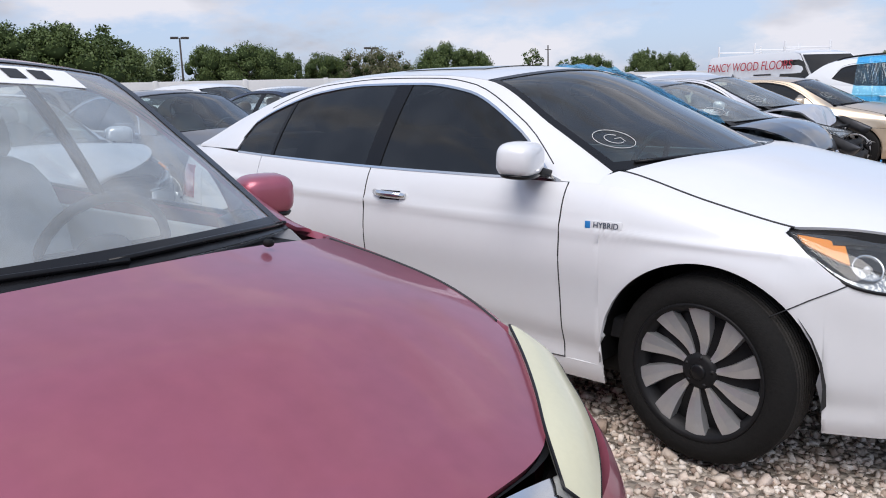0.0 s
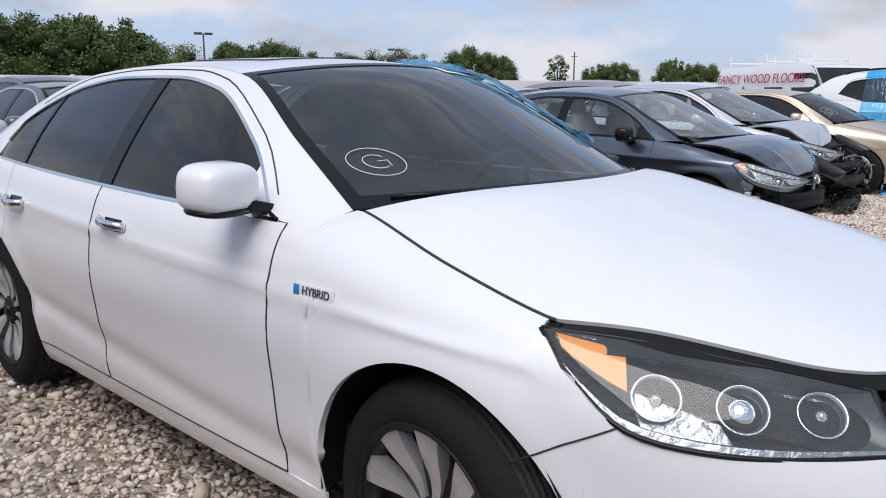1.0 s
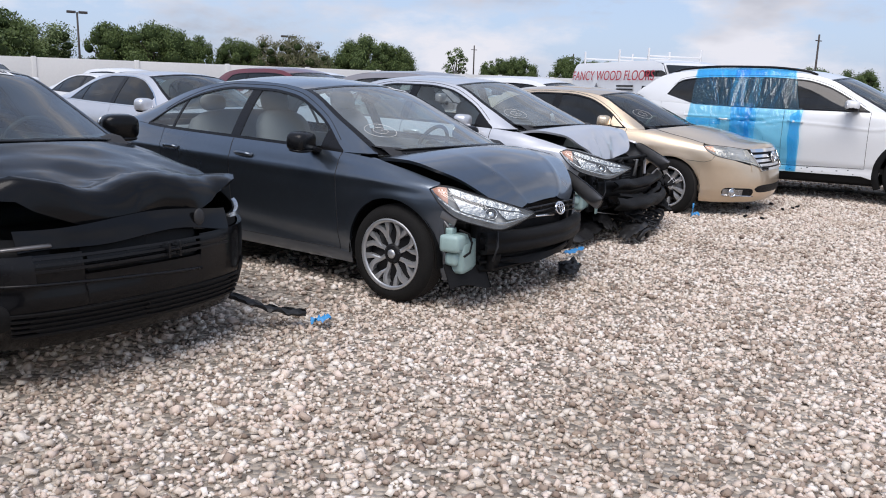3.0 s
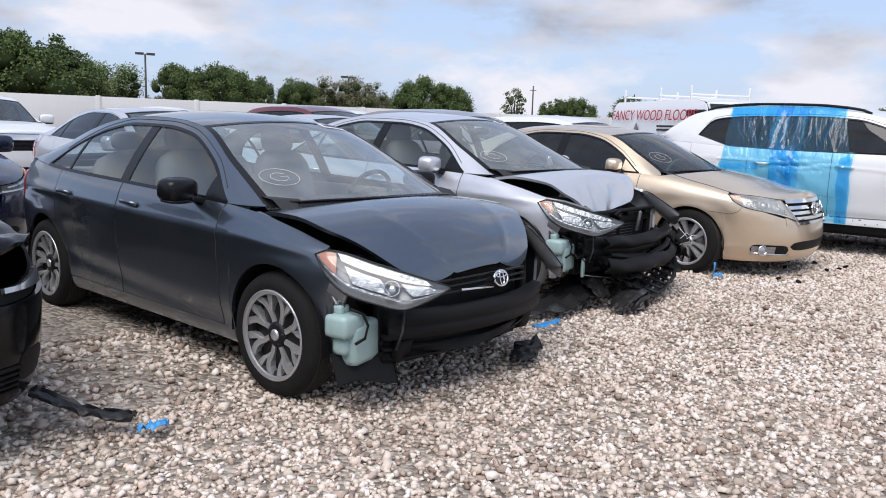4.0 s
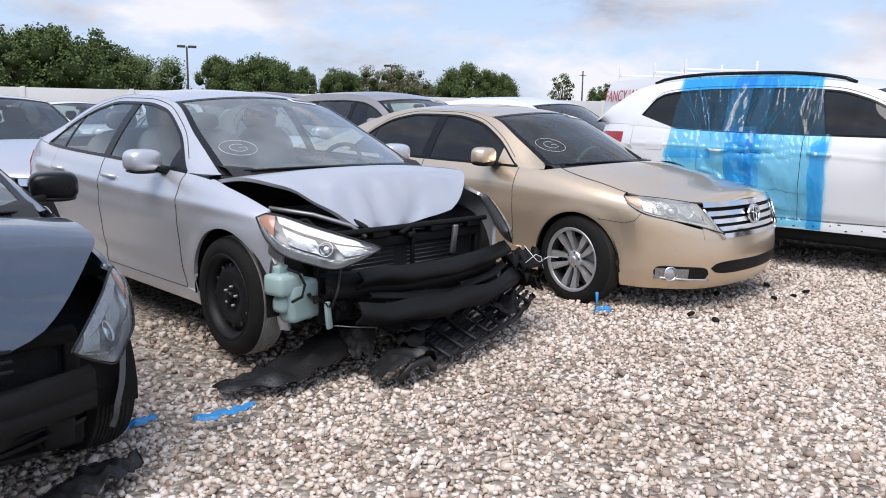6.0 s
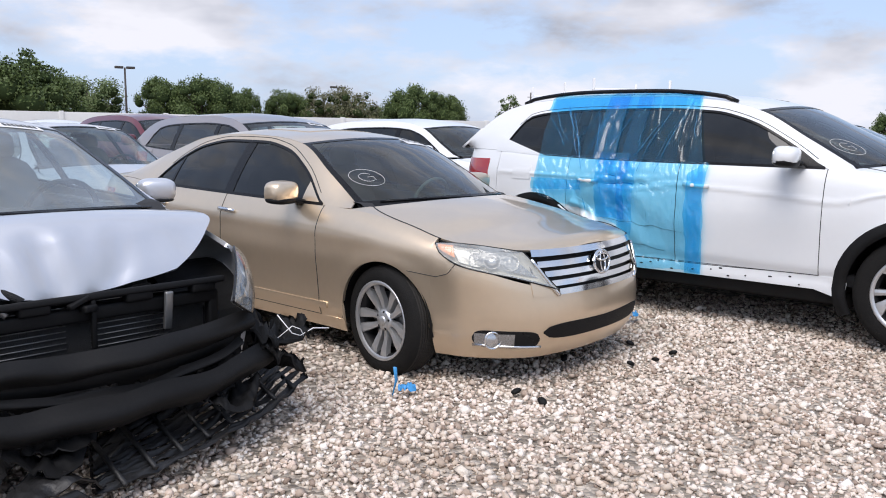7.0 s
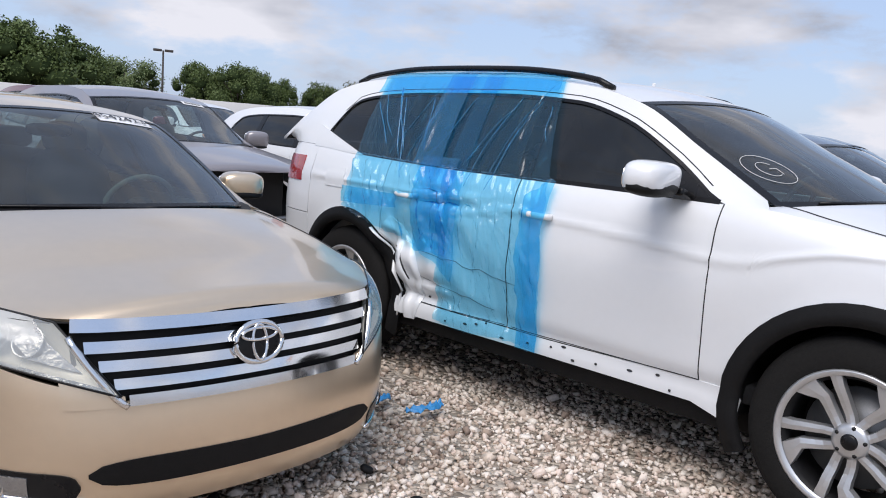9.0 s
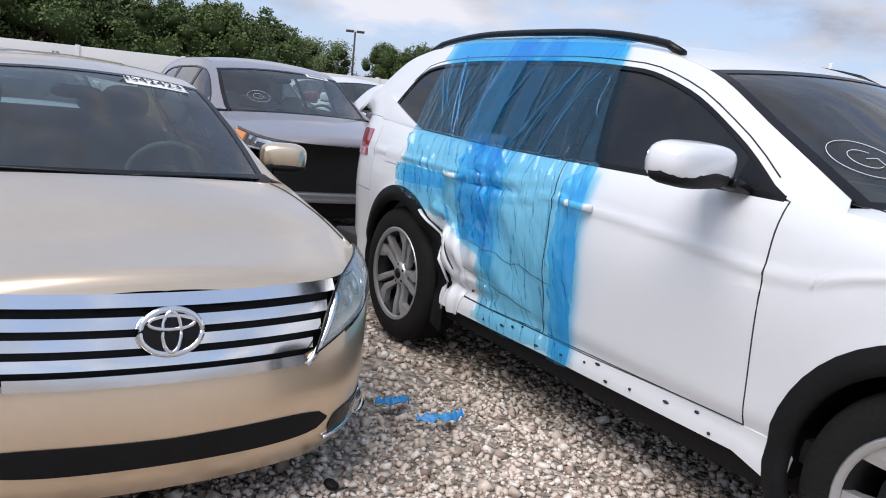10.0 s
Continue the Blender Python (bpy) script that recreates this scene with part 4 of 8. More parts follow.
                        P("bulb_lens", moved(blob(r_b * 0.45, r_b * 0.45, r_b * 0.45, 2, 8, (0, 0, -0.02)), at_b), MIRROR, top_lamp)
                    P("lamp_cover", S.hood(h_front - 0.02, s_tip - 0.005, N(34), 7, depth=0.006, off=0.0, edge=lambda v: edge(v) + 0.012 + gap_, strip=sg, drop=(edge, c.get("lamp_drop", 0.0)), **q_n), c.get("lens_mat", LENS), top_lamp)
        P("hood", S.hood(h_front, s_cowl, N(34) if not h_line else 60, N(41), dense=bool(h_line), shape=c.get("hood_shape"), edge=edge, **hargs), c.get("hood_paint", colour), root)
        if he < 1:
            for sg in (-1, 1):
                # black strip below the hood seam, added for the shade in the gap
                P("seam_seal", S.hood(s_tip - 0.02, s_cowl, N(24), 3, off=-0.01, depth=0.004, edge=lambda v: edge(v) - 0.012, strip=sg, q0=(0, h_front, s_cowl), wide=0.035, **hargs), PLASTIC, root)
                if detail > 1:
                    v_ = np.linspace(s_tip - 0.01, s_cowl - 0.01, 30)
                    E_ = corner(v_)
                    T_ = np.minimum(edge(v_) + 0.005, 0.995)
                    q_ = np.clip((v_ - h_front) / (s_cowl - h_front), 0, 1.05)
                    up_ = hargs["crown"] * np.minimum(1, np.abs(E_[:, 1]) / 0.6) ** 1.2 * (1 - T_ ** c.get("hood_power", 2.2))
                    if "hood_shape" not in c:
                        P("hood_side_gap", tube(list(zip(E_[:, 0] + hargs["bow"] * q_ ** 1.5 * (1 - T_ ** 2), sg * np.abs(E_[:, 1]) * T_, E_[:, 2] + up_ - 0.0005)), 0.0042, 6), INK, root)
                P("fender_top", S.hood(s_tip, s_cowl + 0.02, N(24), 5, depth=0.008, edge=edge, strip=sg, q0=(0, h_front, s_cowl), **hargs), c.get("fender_paint", colour), root)
    # cowl between hood and windscreen
    t = np.linspace(-0.93, 0.93, 15)
    k = 1 - t * t
    E = S._at(np.array([s_cowl]), np.array([S.top(c["hood_rear"])]))[0]
    a = np.stack([E[0] + c.get("hood_bow", 0.22) * k + 0.03, t * abs(E[1]), E[2] + c.get("hood_crown", 0.06) * (1 - abs(t) ** 2.2) - 0.02], axis=-1)
    b = np.stack([S.xc + S.bow(S.xc) * k - 0.05, t * S.ry(S.xc), S.rz(S.xc) + S.crown(S.xc) * k - 0.004], axis=-1)
    P("cowl_panel", sheet(np.stack([b, (a + b) / 2 - np.array([0, 0, 0.01]), a]), 0.0), PLASTIC, root)
    if x_deck < S.xd + 0.5 and c.get("trunk", True):
        ssr = np.linspace(s_deck, S.end - 0.02, N(16))
        xx = S.x_of(ssr)
        E2 = S._at(ssr, S.top(xx) - 0.001)
        tt = np.linspace(-1, 1, N(17))
        G = np.zeros((len(ssr), len(tt), 3))
        q = np.linspace(0, 1, len(ssr))
        G[..., 0] = E2[:, None, 0] - 0.15 * ((1 - q) ** 1.5)[:, None] * (1 - tt ** 2)[None, :]
        G[..., 1] = np.abs(E2[:, None, 1]) * tt[None, :]
        G[..., 2] = E2[:, None, 2] + 0.04 * np.minimum(1, np.abs(E2[:, 1]) / 0.5)[:, None] * (1 - np.abs(tt) ** 2.2)[None, :]
        P("boot_lid", sheet(G, 0.015, flip=True), colour, root)
    # front face
    if "bumper" not in skip:
        bh = lambda x: np.where(x < s_in_x, lamp_low(x), c["grille_low"])
        bl = S.arch(sill)
        P("front_bumper", S.patch(-s_hb, s_hb, bl, bh, N(88), N(20), breaks=brk + [s_in], depth=0.02, gap=0.0015), c.get("bumper_paint", colour), root)
        for y0, y1, z0, z1, z2, mt in c.get("intakes", ()):
            for sg in ((1, -1) if y0 > 0 else (1,)):
                a_, b_ = (S.sy(y0), S.sy(y1)) if y0 > 0 else (-S.sy(y1), S.sy(y1))
                w_ = lambda v, a_=a_, b_=b_: np.clip(1 - np.abs((np.abs(v) - (a_ + b_) / 2) / ((b_ - a_) / 2)) ** 6, 0, 1) ** 0.5
                lo_ = lambda v, z0=z0, z1=z1, w_=w_: (z0 + z1) / 2 - (z1 - z0) / 2 * w_(v)
                hi_ = lambda v, z0=z0, z1=z1, z2=z2, w_=w_, b_=b_: (z0 + z1) / 2 + (z1 - z0) / 2 * w_(v) + (z2 - z1) * np.abs(v) / b_
                P("air_intake", S.band(sg * a_, sg * b_, lo_, hi_, 30, 6, 0.004, 0.006), mt, root)
    if "grille" not in skip:
        g_in = s_in - 0.004
        P("grille_back", S.patch(-g_in, g_in, lambda x: np.full(np.shape(x), c["grille_low"]), S.top, N(30), 6, off=-0.03, depth=0.0), PLASTIC, root)
        for z0, z1, frac, mt, off in c.get("bars", ()):
            zl, zh2 = (lambda x, z=z0: c["grille_low"] + z * (S.top(x) - c["grille_low"])), (lambda x, z=z1: c["grille_low"] + z * (S.top(x) - c["grille_low"]))
            P("grille_bar", S.patch(-g_in * frac, g_in * frac, zl, zh2, N(30), 4, off=off, depth=0.025, gap=0.0), mt, root)
    if "lamps" in skip and "lamp_lines" in c:
        for sg in (-1, 1):
            headlamp(root, sg, **c["lamp_lines"])
    if "lamps" not in skip:
        for sg in (-1, 1):
            lamp = empty("headlight", None, root)
            hi = lambda x: np.maximum(S.top(x) - 0.008 - c.get("lamp_drop", 0.0), lamp_low(x) + 0.002)
            P("housing", S.patch(sg * (s_in + 0.003), sg * s_tip, lamp_low, hi, N(30), 8, off=-0.035, depth=0.0), c.get("lamp_back", TRIM), lamp)
            rimg = S.patch(sg * (s_in + 0.003), sg * (s_tip - (0.07 if "hood_line" in c else 0)), lamp_low, lambda x: lamp_low(x) + 0.02, N(30), 3, off=-0.004, depth=0.03)
            P("bezel", rimg, c.get("lamp_bezel", REFLECT), lamp)
            P("lens", S.patch(sg * (s_in + 0.003), sg * s_tip, lamp_low, hi, N(30), 8, off=0.003, depth=c.get("lamp_depth", 0.012)), c.get("lens_mat", LENS), lamp)
            mid_ = lambda x: 0.42 * lamp_low(x) + 0.58 * hi(x)
            P("upper_reflector", S.patch(sg * (s_in + (s_tip - s_in) * 0.1), sg * (s_in + (s_tip - s_in) * 0.66), mid_, lambda x: hi(x) - 0.012, N(20), 5, off=-0.018, depth=0.01), REFLECT, lamp)
            s_am = s_tip + (s_in - s_tip) * c.get("amber", 0.28)
            P("turn_signal", S.patch(sg * s_am, sg * (s_tip - 0.02), lambda x: np.minimum(lamp_low(x) + 0.03, hi(x) - 0.03), lambda x: hi(x) - 0.012, N(12), 5, off=-0.004, depth=0.02), c.get("amber_mat", AMBER), lamp, "amber turn signal")
            for fr, rr in c.get("bowls", ((0.48, 0.06), (0.75, 0.055))):
                s_b = s_tip + (s_in - s_tip) * fr
                xb_ = float(S.x_of(s_b))
                zb = 0.5 * (float(lamp_low(xb_)) + float(S.top(xb_))) + 0.004
                rr = min(rr, 0.4 * (float(S.top(xb_)) - float(lamp_low(xb_))))
                p0 = S.at(np.array([sg * s_b]), np.array([zb]), -0.03)[0]
                dish = lathe([(rr, 0.0), (rr * 0.96, -0.012), (rr * 0.8, -0.03), (rr * 0.5, -0.036)], 20, "x")
                ball = blob(rr * 0.5, rr * 0.5, rr * 0.5, 2, 8, (-0.03, 0, 0))
                mm = Matrix.Translation(p0) @ pose(0, 0, 0, 0, 0, sg * 14)
                P("reflector_bowl", moved(dish, mm), REFLECT, lamp)
                P("bulb_lens", moved(ball, mm), MIRROR if fr < 0.6 else REFLECT, lamp)
    # underside and cabin inside
    P("underbody", join(block(c["wb"] + 0.9, 1.1, 0.2, 0.03, (-c["wb"] / 2, 0, 0.33)), block(c["wb"] - 0.85, 1.5, 0.12, 0.03, (-c["wb"] / 2, 0, 0.27)), block(0.9, 1.25, 0.35, 0.03, (0.1, 0, 0.5)) if not c.get("open_front") else block(0.5, 0.8, 0.35, 0.03, (-0.05, 0, 0.5))), PLASTIC, root)
    trim = c.get("cabin", CABIN)
    zb = float(S.top(-1.5))
    yb = c["half"] - 0.12
    xdash = S.xc + 0.1
    tt = np.linspace(-1, 1, 11)
    dash = np.array([[(xdash + 0.1 * (1 - v * v) - 0.09 * i, v * (yb - 0.06), zb + (-0.05, 0.0, 0.01, -0.03, -0.2, -0.4)[i]) for v in tt] for i in range(6)])
    P("dashboard", sheet(dash, 0.0, flip=True), c.get("dash", CABIN_DARK), root)
    P("cabin_floor", block(abs(S.xd - S.xc) + 0.2, yb * 2, 0.08, 0.01, ((S.xc + S.xd) / 2, 0, 0.42)), CABIN_DARK, root)
    P("door_lining", join(*[block(c["glass"][0] - c["glass"][-1] - 0.1, 0.03, zb - 0.48, 0.01, ((c["glass"][0] + c["glass"][-1]) / 2, sg * (yb - 0.02), (zb + 0.4) / 2)) for sg in (-1, 1)]), trim, root)
    P("rear_shelf", block(0.6, 2 * yb - 0.1, 0.05, 0.02, (c["shelf"], 0, zb - 0.02)), trim, root)
    for sy in (-0.38, 0.38):
        seat = empty("front_seat", pose(c["seat_x"], sy, 0.5), root)
        P("seat_cushion", moved(blob(0.27, 0.25, 0.1, 3.2, 9), pose(0.05, 0, 0.05, 0, -6, 0)), trim, seat)
        P("seat_back", moved(blob(0.09, 0.24, 0.33, 3.2, 9), pose(-0.3, 0, 0.36, 0, -18, 0)), trim, seat)
        P("headrest", moved(blob(0.05, 0.13, 0.095, 3, 8), pose(-0.42, 0, 0.74, 0, -12, 0)), trim, seat)
    rs = empty("rear_seat", pose(c["seat_x"] - 0.95, 0, 0.5), root)
    P("seat_back", moved(blob(0.09, yb - 0.1, 0.32, 4, 10), pose(-0.15, 0, 0.34, 0, -20, 0)), trim, rs)
    for sy in (-0.35, 0.35):
        P("headrest", moved(blob(0.045, 0.12, 0.07, 3, 8), pose(-0.28, sy, 0.7, 0, -12, 0)), trim, rs)
    a = np.linspace(0, 2 * math.pi, 25)
    sw = empty("steering_wheel", pose(xdash - 0.52, 0.38, zb - 0.07, 0, -68 + 90, 0), root)
    P("wheel_ring", tube([(0.0, 0.185 * math.cos(v), 0.185 * math.sin(v)) for v in a], 0.015, 8), trim if c.get("tan_ring") else CABIN_DARK, sw)
    P("wheel_boss", blob(0.04, 0.08, 0.065, 2.6, 8), CABIN_DARK, sw)
    P("wheel_spoke", join(tube([(0, -0.18, 0.02), (0, 0.18, 0.02)], 0.016, 6), tube([(0, 0, 0), (0, 0, -0.18)], 0.018, 6)), CABIN_DARK, sw)
    P("inner_mirror", moved(blob(0.015, 0.11, 0.032, 3, 8), pose(xh + 0.14, 0, float(S.rz(xh)) - 0.06, 0, 10, 0)), TRIM, root)
    if detail > 1:
        for y0, y1, xx0 in ((0.12, -0.62, 0.10), (0.68, 0.08, 0.07)):
            pts = []
            for u in np.linspace(0, 1, 9):
                T = (y0 + (y1 - y0) * u) / float(S.ry(S.xc - 0.04))
                X = S.xc - 0.012 - 0.014 * u * (xx0 > 0.08) - 0.008 * math.sin(u * 2.6)
                k2 = 1 - T * T
                pts.append((X + float(S.bow(X)) * k2, T * float(S.ry(X)), float(S.rz(X) + S.crown(X) * k2) + 0.009))
            P("wiper", tube(pts, 0.007, 6), TRIM, root)
    # wheels
    R_t, rim, wd = c["tyre"]
    yw = c["half"] - 0.015 - wd / 2
    styles = c["wheel"]
    base = None
    steer = c.get("steer", 0)
    for hx, sg, st in ((hx0, -1, styles[0]), (-c["wb"], -1, styles[1]), (hx0, 1, styles[0]), (-c["wb"], 1, styles[1])):
        mw = pose(hx, sg * yw, c["hub_z"], 0, 20 * (hx == hx0) + 7, (180 if sg > 0 else 0) + (steer if hx == hx0 else 0))
        wheel("wheel", R_t, rim, wd, st, root, mw, 48 if detail > 1 else 20)
    return root, S

# ---- measures of the cars ----
SIDE = [(0.15, 0.89), (0.25, 0.94), (0.4, 0.97), (0.55, 0.985), (0.7, 1.0), (0.85, 0.985), (1.0, 0.95), (1.15, 0.92)]
ROLL = [(0.95, 0.0), (0.6, 0.06), (0.1, 0.09), (-0.5, 0.05), (-1.0, 0.03), (-2.8, 0.03), (-3.2, 0.06), (-3.9, 0.04)]
NOSE = [(0.18, -0.10), (0.28, -0.03), (0.42, 0.0), (0.58, -0.01), (0.68, -0.04), (0.8, -0.1), (0.95, -0.18)]
TAIL = [(0.2, 0.1), (0.4, 0.0), (0.6, 0.0), (0.8, 0.04), (1.05, 0.1)]


def saloon(**k):
    """Measures of a mid-size saloon; k overrides them."""
    c = dict(
        wb=2.775, half=0.925, hub_z=0.33, arch=0.355,
        plan=[(0.97, 0), (0.93, 0.35), (0.8, 0.62), (0.55, 0.8), (0.2, 0.895), (-0.5, 0.925), (-1.5, 0.93), (-2.5, 0.925), (-3.2, 0.88), (-3.65, 0.74), (-3.85, 0.45), (-3.92, 0)],
        top=[(0.97, 0.70), (0.9, 0.72), (0.75, 0.755), (0.5, 0.81), (0.2, 0.87), (-0.1, 0.92), (-0.42, 0.96), (-0.7, 0.98), (-1.5, 1.0), (-2.5, 1.03), (-2.84, 1.045), (-3.2, 1.06), (-3.7, 1.05), (-3.92, 1.03)],
        nose=NOSE, tail=TAIL, side=SIDE, roll=ROLL,
        sill=[(-4, 0.24), (-3.4, 0.2), (-0.5, 0.2), (0.4, 0.19), (0.97, 0.2)],
        crease=[([(0.2, 0.78), (-1.0, 0.80), (-2.7, 0.86), (-3.5, 0.88)], 0.014, 0.035), ([(0, 0.3), (-0.9, 0.34), (-2.5, 0.45)], -0.012, 0.05)],
        rail=[(-0.42, 0.72, 0.955), (-0.8, 0.665, 1.17), (-1.22, 0.58, 1.385), (-1.5, 0.56, 1.42), (-1.9, 0.55, 1.43), (-2.3, 0.56, 1.40), (-2.6, 0.585, 1.33), (-2.95, 0.64, 1.19), (-3.3, 0.70, 1.075)],
        bow=[(-0.42, 0.3), (-1.22, 0.1), (-1.6, 0.03), (-2.0, -0.02), (-2.4, -0.1), (-3.3, -0.22)],
        crown=[(-0.42, 0.03), (-1.22, 0.045), (-1.9, 0.04), (-2.5, 0.05), (-3.3, 0.03)],
        glass_top=[(-0.66, 0.97), (-0.95, 1.185), (-1.3, 1.345), (-1.6, 1.385), (-2.0, 1.39), (-2.35, 1.34), (-2.6, 1.245), (-2.84, 1.05)],
        glass=[-0.66, -1.72, -2.52, -2.84], pillars=[0.1, 0.025], side_glass=[TINT],
        doors=(-0.62, -1.72, -2.6), door_low=[(0, 0.285), (-2, 0.285), (-3.5, 0.3)], handles=(-1.45, -2.36), handle_z=0.885,
        lamp=(0.2, 0.5, 0.42), lamp_low=[(0.2, 0.868), (0.36, 0.775), (0.5, 0.70), (0.62, 0.68), (0.8, 0.66), (0.97, 0.64)],
        grille_low=0.52, hood_rear=-0.41, hood_bow=0.31, hood_crown=0.06, header=-1.22, rear_header=-2.5, shelf=-2.95, seat_x=-1.35,
        mirror=(-0.72, 1.03, (0.17, 0.24, 0.17)), tyre=(0.33, 0.222, 0.225), wheel=("hub", "hub"), intakes=[(0.0, 0.62, 0.26, 0.36, 0.36, PLASTIC)],
        bars=[(0.62, 0.95, 0.97, CHROME, 0.006), (0.1, 0.2, 0.95, TRIM, -0.012), (0.35, 0.45, 0.95, TRIM, -0.012)],
    )
    c.update(k)
    return c


def suv(**k):
    """Measures of a tall three-row car."""
    c = saloon(
        wb=2.98, half=0.99, hub_z=0.385, arch=0.435,
        plan=[(0.96, 0), (0.93, 0.4), (0.83, 0.7), (0.6, 0.87), (0.25, 0.955), (-0.5, 0.985), (-1.5, 0.99), (-2.6, 0.985), (-3.4, 0.955), (-3.85, 0.85), (-4.03, 0.55), (-4.08, 0)],
        top=[(0.96, 0.97), (0.85, 0.99), (0.5, 1.04), (0.0, 1.10), (-0.45, 1.145), (-0.65, 1.17), (-2.0, 1.19), (-3.0, 1.22), (-3.4, 1.245), (-4.08, 1.26)],
        nose=[(0.2, -0.12), (0.35, -0.03), (0.5, 0.0), (0.8, -0.01), (0.95, -0.04), (1.1, -0.1)],
        tail=[(0.2, 0.14), (0.5, 0.0), (0.8, 0.0), (1.26, 0.03)],
        side=[(0.2, 0.93), (0.35, 0.965), (0.6, 0.985), (0.85, 1.0), (1.05, 0.985), (1.2, 0.95), (1.3, 0.93)],
        roll=[(0.9, 0.0), (0.5, 0.05), (0.0, 0.07), (-0.6, 0.03), (-4, 0.02)],
        sill=[(-4.1, 0.3), (-3.5, 0.27), (-0.5, 0.24), (0.45, 0.25), (0.96, 0.25)],
        crease=[([(0.3, 0.93), (-0.4, 0.9), (-0.7, 0.94), (-3.5, 1.0)], 0.016, 0.03), ([(0, 0.5), (-2.5, 0.55)], -0.014, 0.07)],
        rail=[(-0.42, 0.78, 1.14), (-0.8, 0.745, 1.35), (-1.2, 0.69, 1.57), (-1.5, 0.67, 1.645), (-2.0, 0.66, 1.68), (-2.7, 0.66, 1.675), (-3.2, 0.67, 1.64), (-3.5, 0.70, 1.57), (-3.75, 0.76, 1.42), (-3.95, 0.82, 1.255)],
        bow=[(-0.42, 0.28), (-1.2, 0.1), (-1.8, 0.02), (-2.6, -0.02), (-3.3, -0.05), (-3.95, -0.1)],
        crown=[(-0.42, 0.03), (-1.2, 0.045), (-2.5, 0.05), (-3.5, 0.04), (-3.95, 0.02)],
        glass_top=[(-0.62, 1.17), (-0.9, 1.325), (-1.2, 1.475), (-1.5, 1.55), (-2.0, 1.575), (-2.6, 1.565), (-3.0, 1.54), (-3.2, 1.5), (-3.42, 1.25)],
        glass=[-0.62, -1.66, -2.62, -3.42], pillars=[0.09, 0.1],
        doors=(-0.6, -1.66, -2.66), door_low=[(0, 0.36), (-4, 0.38)], handles=(-1.4, -2.36), handle_z=1.02,
        lamp=(0.32, 0.55, 0.5), lamp_low=[(0.32, 1.05), (0.4, 0.96), (0.55, 0.9), (0.75, 0.88), (0.96, 0.86)],
        grille_low=0.66, hood_rear=-0.41, hood_bow=0.3, hood_crown=0.05, header=-1.2, rear_header=-3.4, shelf=-3.3, seat_x=-1.3,
        mirror=(-0.78, 1.24, (0.16, 0.27, 0.19)), tyre=(0.385, 0.262, 0.25), wheel=("split", "split"),
        tail_lamp=(1.0, 1.17), rb_top=0.8, flare=0.016, rear_glass=TINT,
    )
    c.update(k)
    return c


def at_row(r, h, yaw=-41.5, z=0.0):
    """A pose by the place along the row of cars and ahead of it."""
    return pose(r * 0.666 + h * 0.746, r * 0.746 - h * 0.666, z, 0, 0, yaw)


# ---- ground ----
def ground_z(x, y):
    return 0.012 * np.sin(x * 0.9 + 1.3) * np.cos(y * 0.7) + 0.01 * np.sin(x * 2.3 - y * 1.9)

def gravel_material():
    m = mat("crushed_stone", (0.4, 0.37, 0.33), 0.9)
    n, l = m.node_tree.nodes, m.node_tree.links
    p = n["Principled BSDF"]
    co, vo, ramp, bmp, big = n.new("ShaderNodeTexCoord"), n.new("ShaderNodeTexVoronoi"), n.new("ShaderNodeValToRGB"), n.new("ShaderNodeBump"), n.new("ShaderNodeTexNoise")
    vo.inputs["Scale"].default_value = 32
    big.inputs["Scale"].default_value, big.inputs["Detail"].default_value = 0.8, 6
    # darker than the loose stones: shade between them is put into this colour
    ramp.color_ramp.elements[0].color, ramp.color_ramp.elements[1].color = (0.17, 0.14, 0.11, 1), (0.56, 0.49, 0.41, 1)
    mixc = n.new("ShaderNodeMix")
    mixc.data_type, mixc.blend_type = "RGBA", "MULTIPLY"
    mixc.inputs["Factor"].default_value = 0.5
    hv = n.new("ShaderNodeSeparateColor")
    l.new(co.outputs["Object"], vo.inputs["Vector"]), l.new(co.outputs["Object"], big.inputs["Vector"])
    l.new(vo.outputs["Color"], hv.inputs["Color"]), l.new(hv.outputs["Red"], ramp.inputs["Fac"])
    l.new(ramp.outputs["Color"], mixc.inputs["A"]), l.new(big.outputs["Color"], mixc.inputs["B"])
    l.new(ramp.outputs["Color"], p.inputs["Base Color"])
    inv = n.new("ShaderNodeMath")
    inv.operation, inv.inputs[0].default_value = "SUBTRACT", 1.0
    l.new(vo.outputs["Distance"], inv.inputs[1])
    bmp.inputs["Strength"].default_value, bmp.inputs["Distance"].default_value = 1.0, 0.03
    l.new(inv.outputs[0], bmp.inputs["Height"]), l.new(bmp.outputs["Normal"], p.inputs["Normal"])
    return m


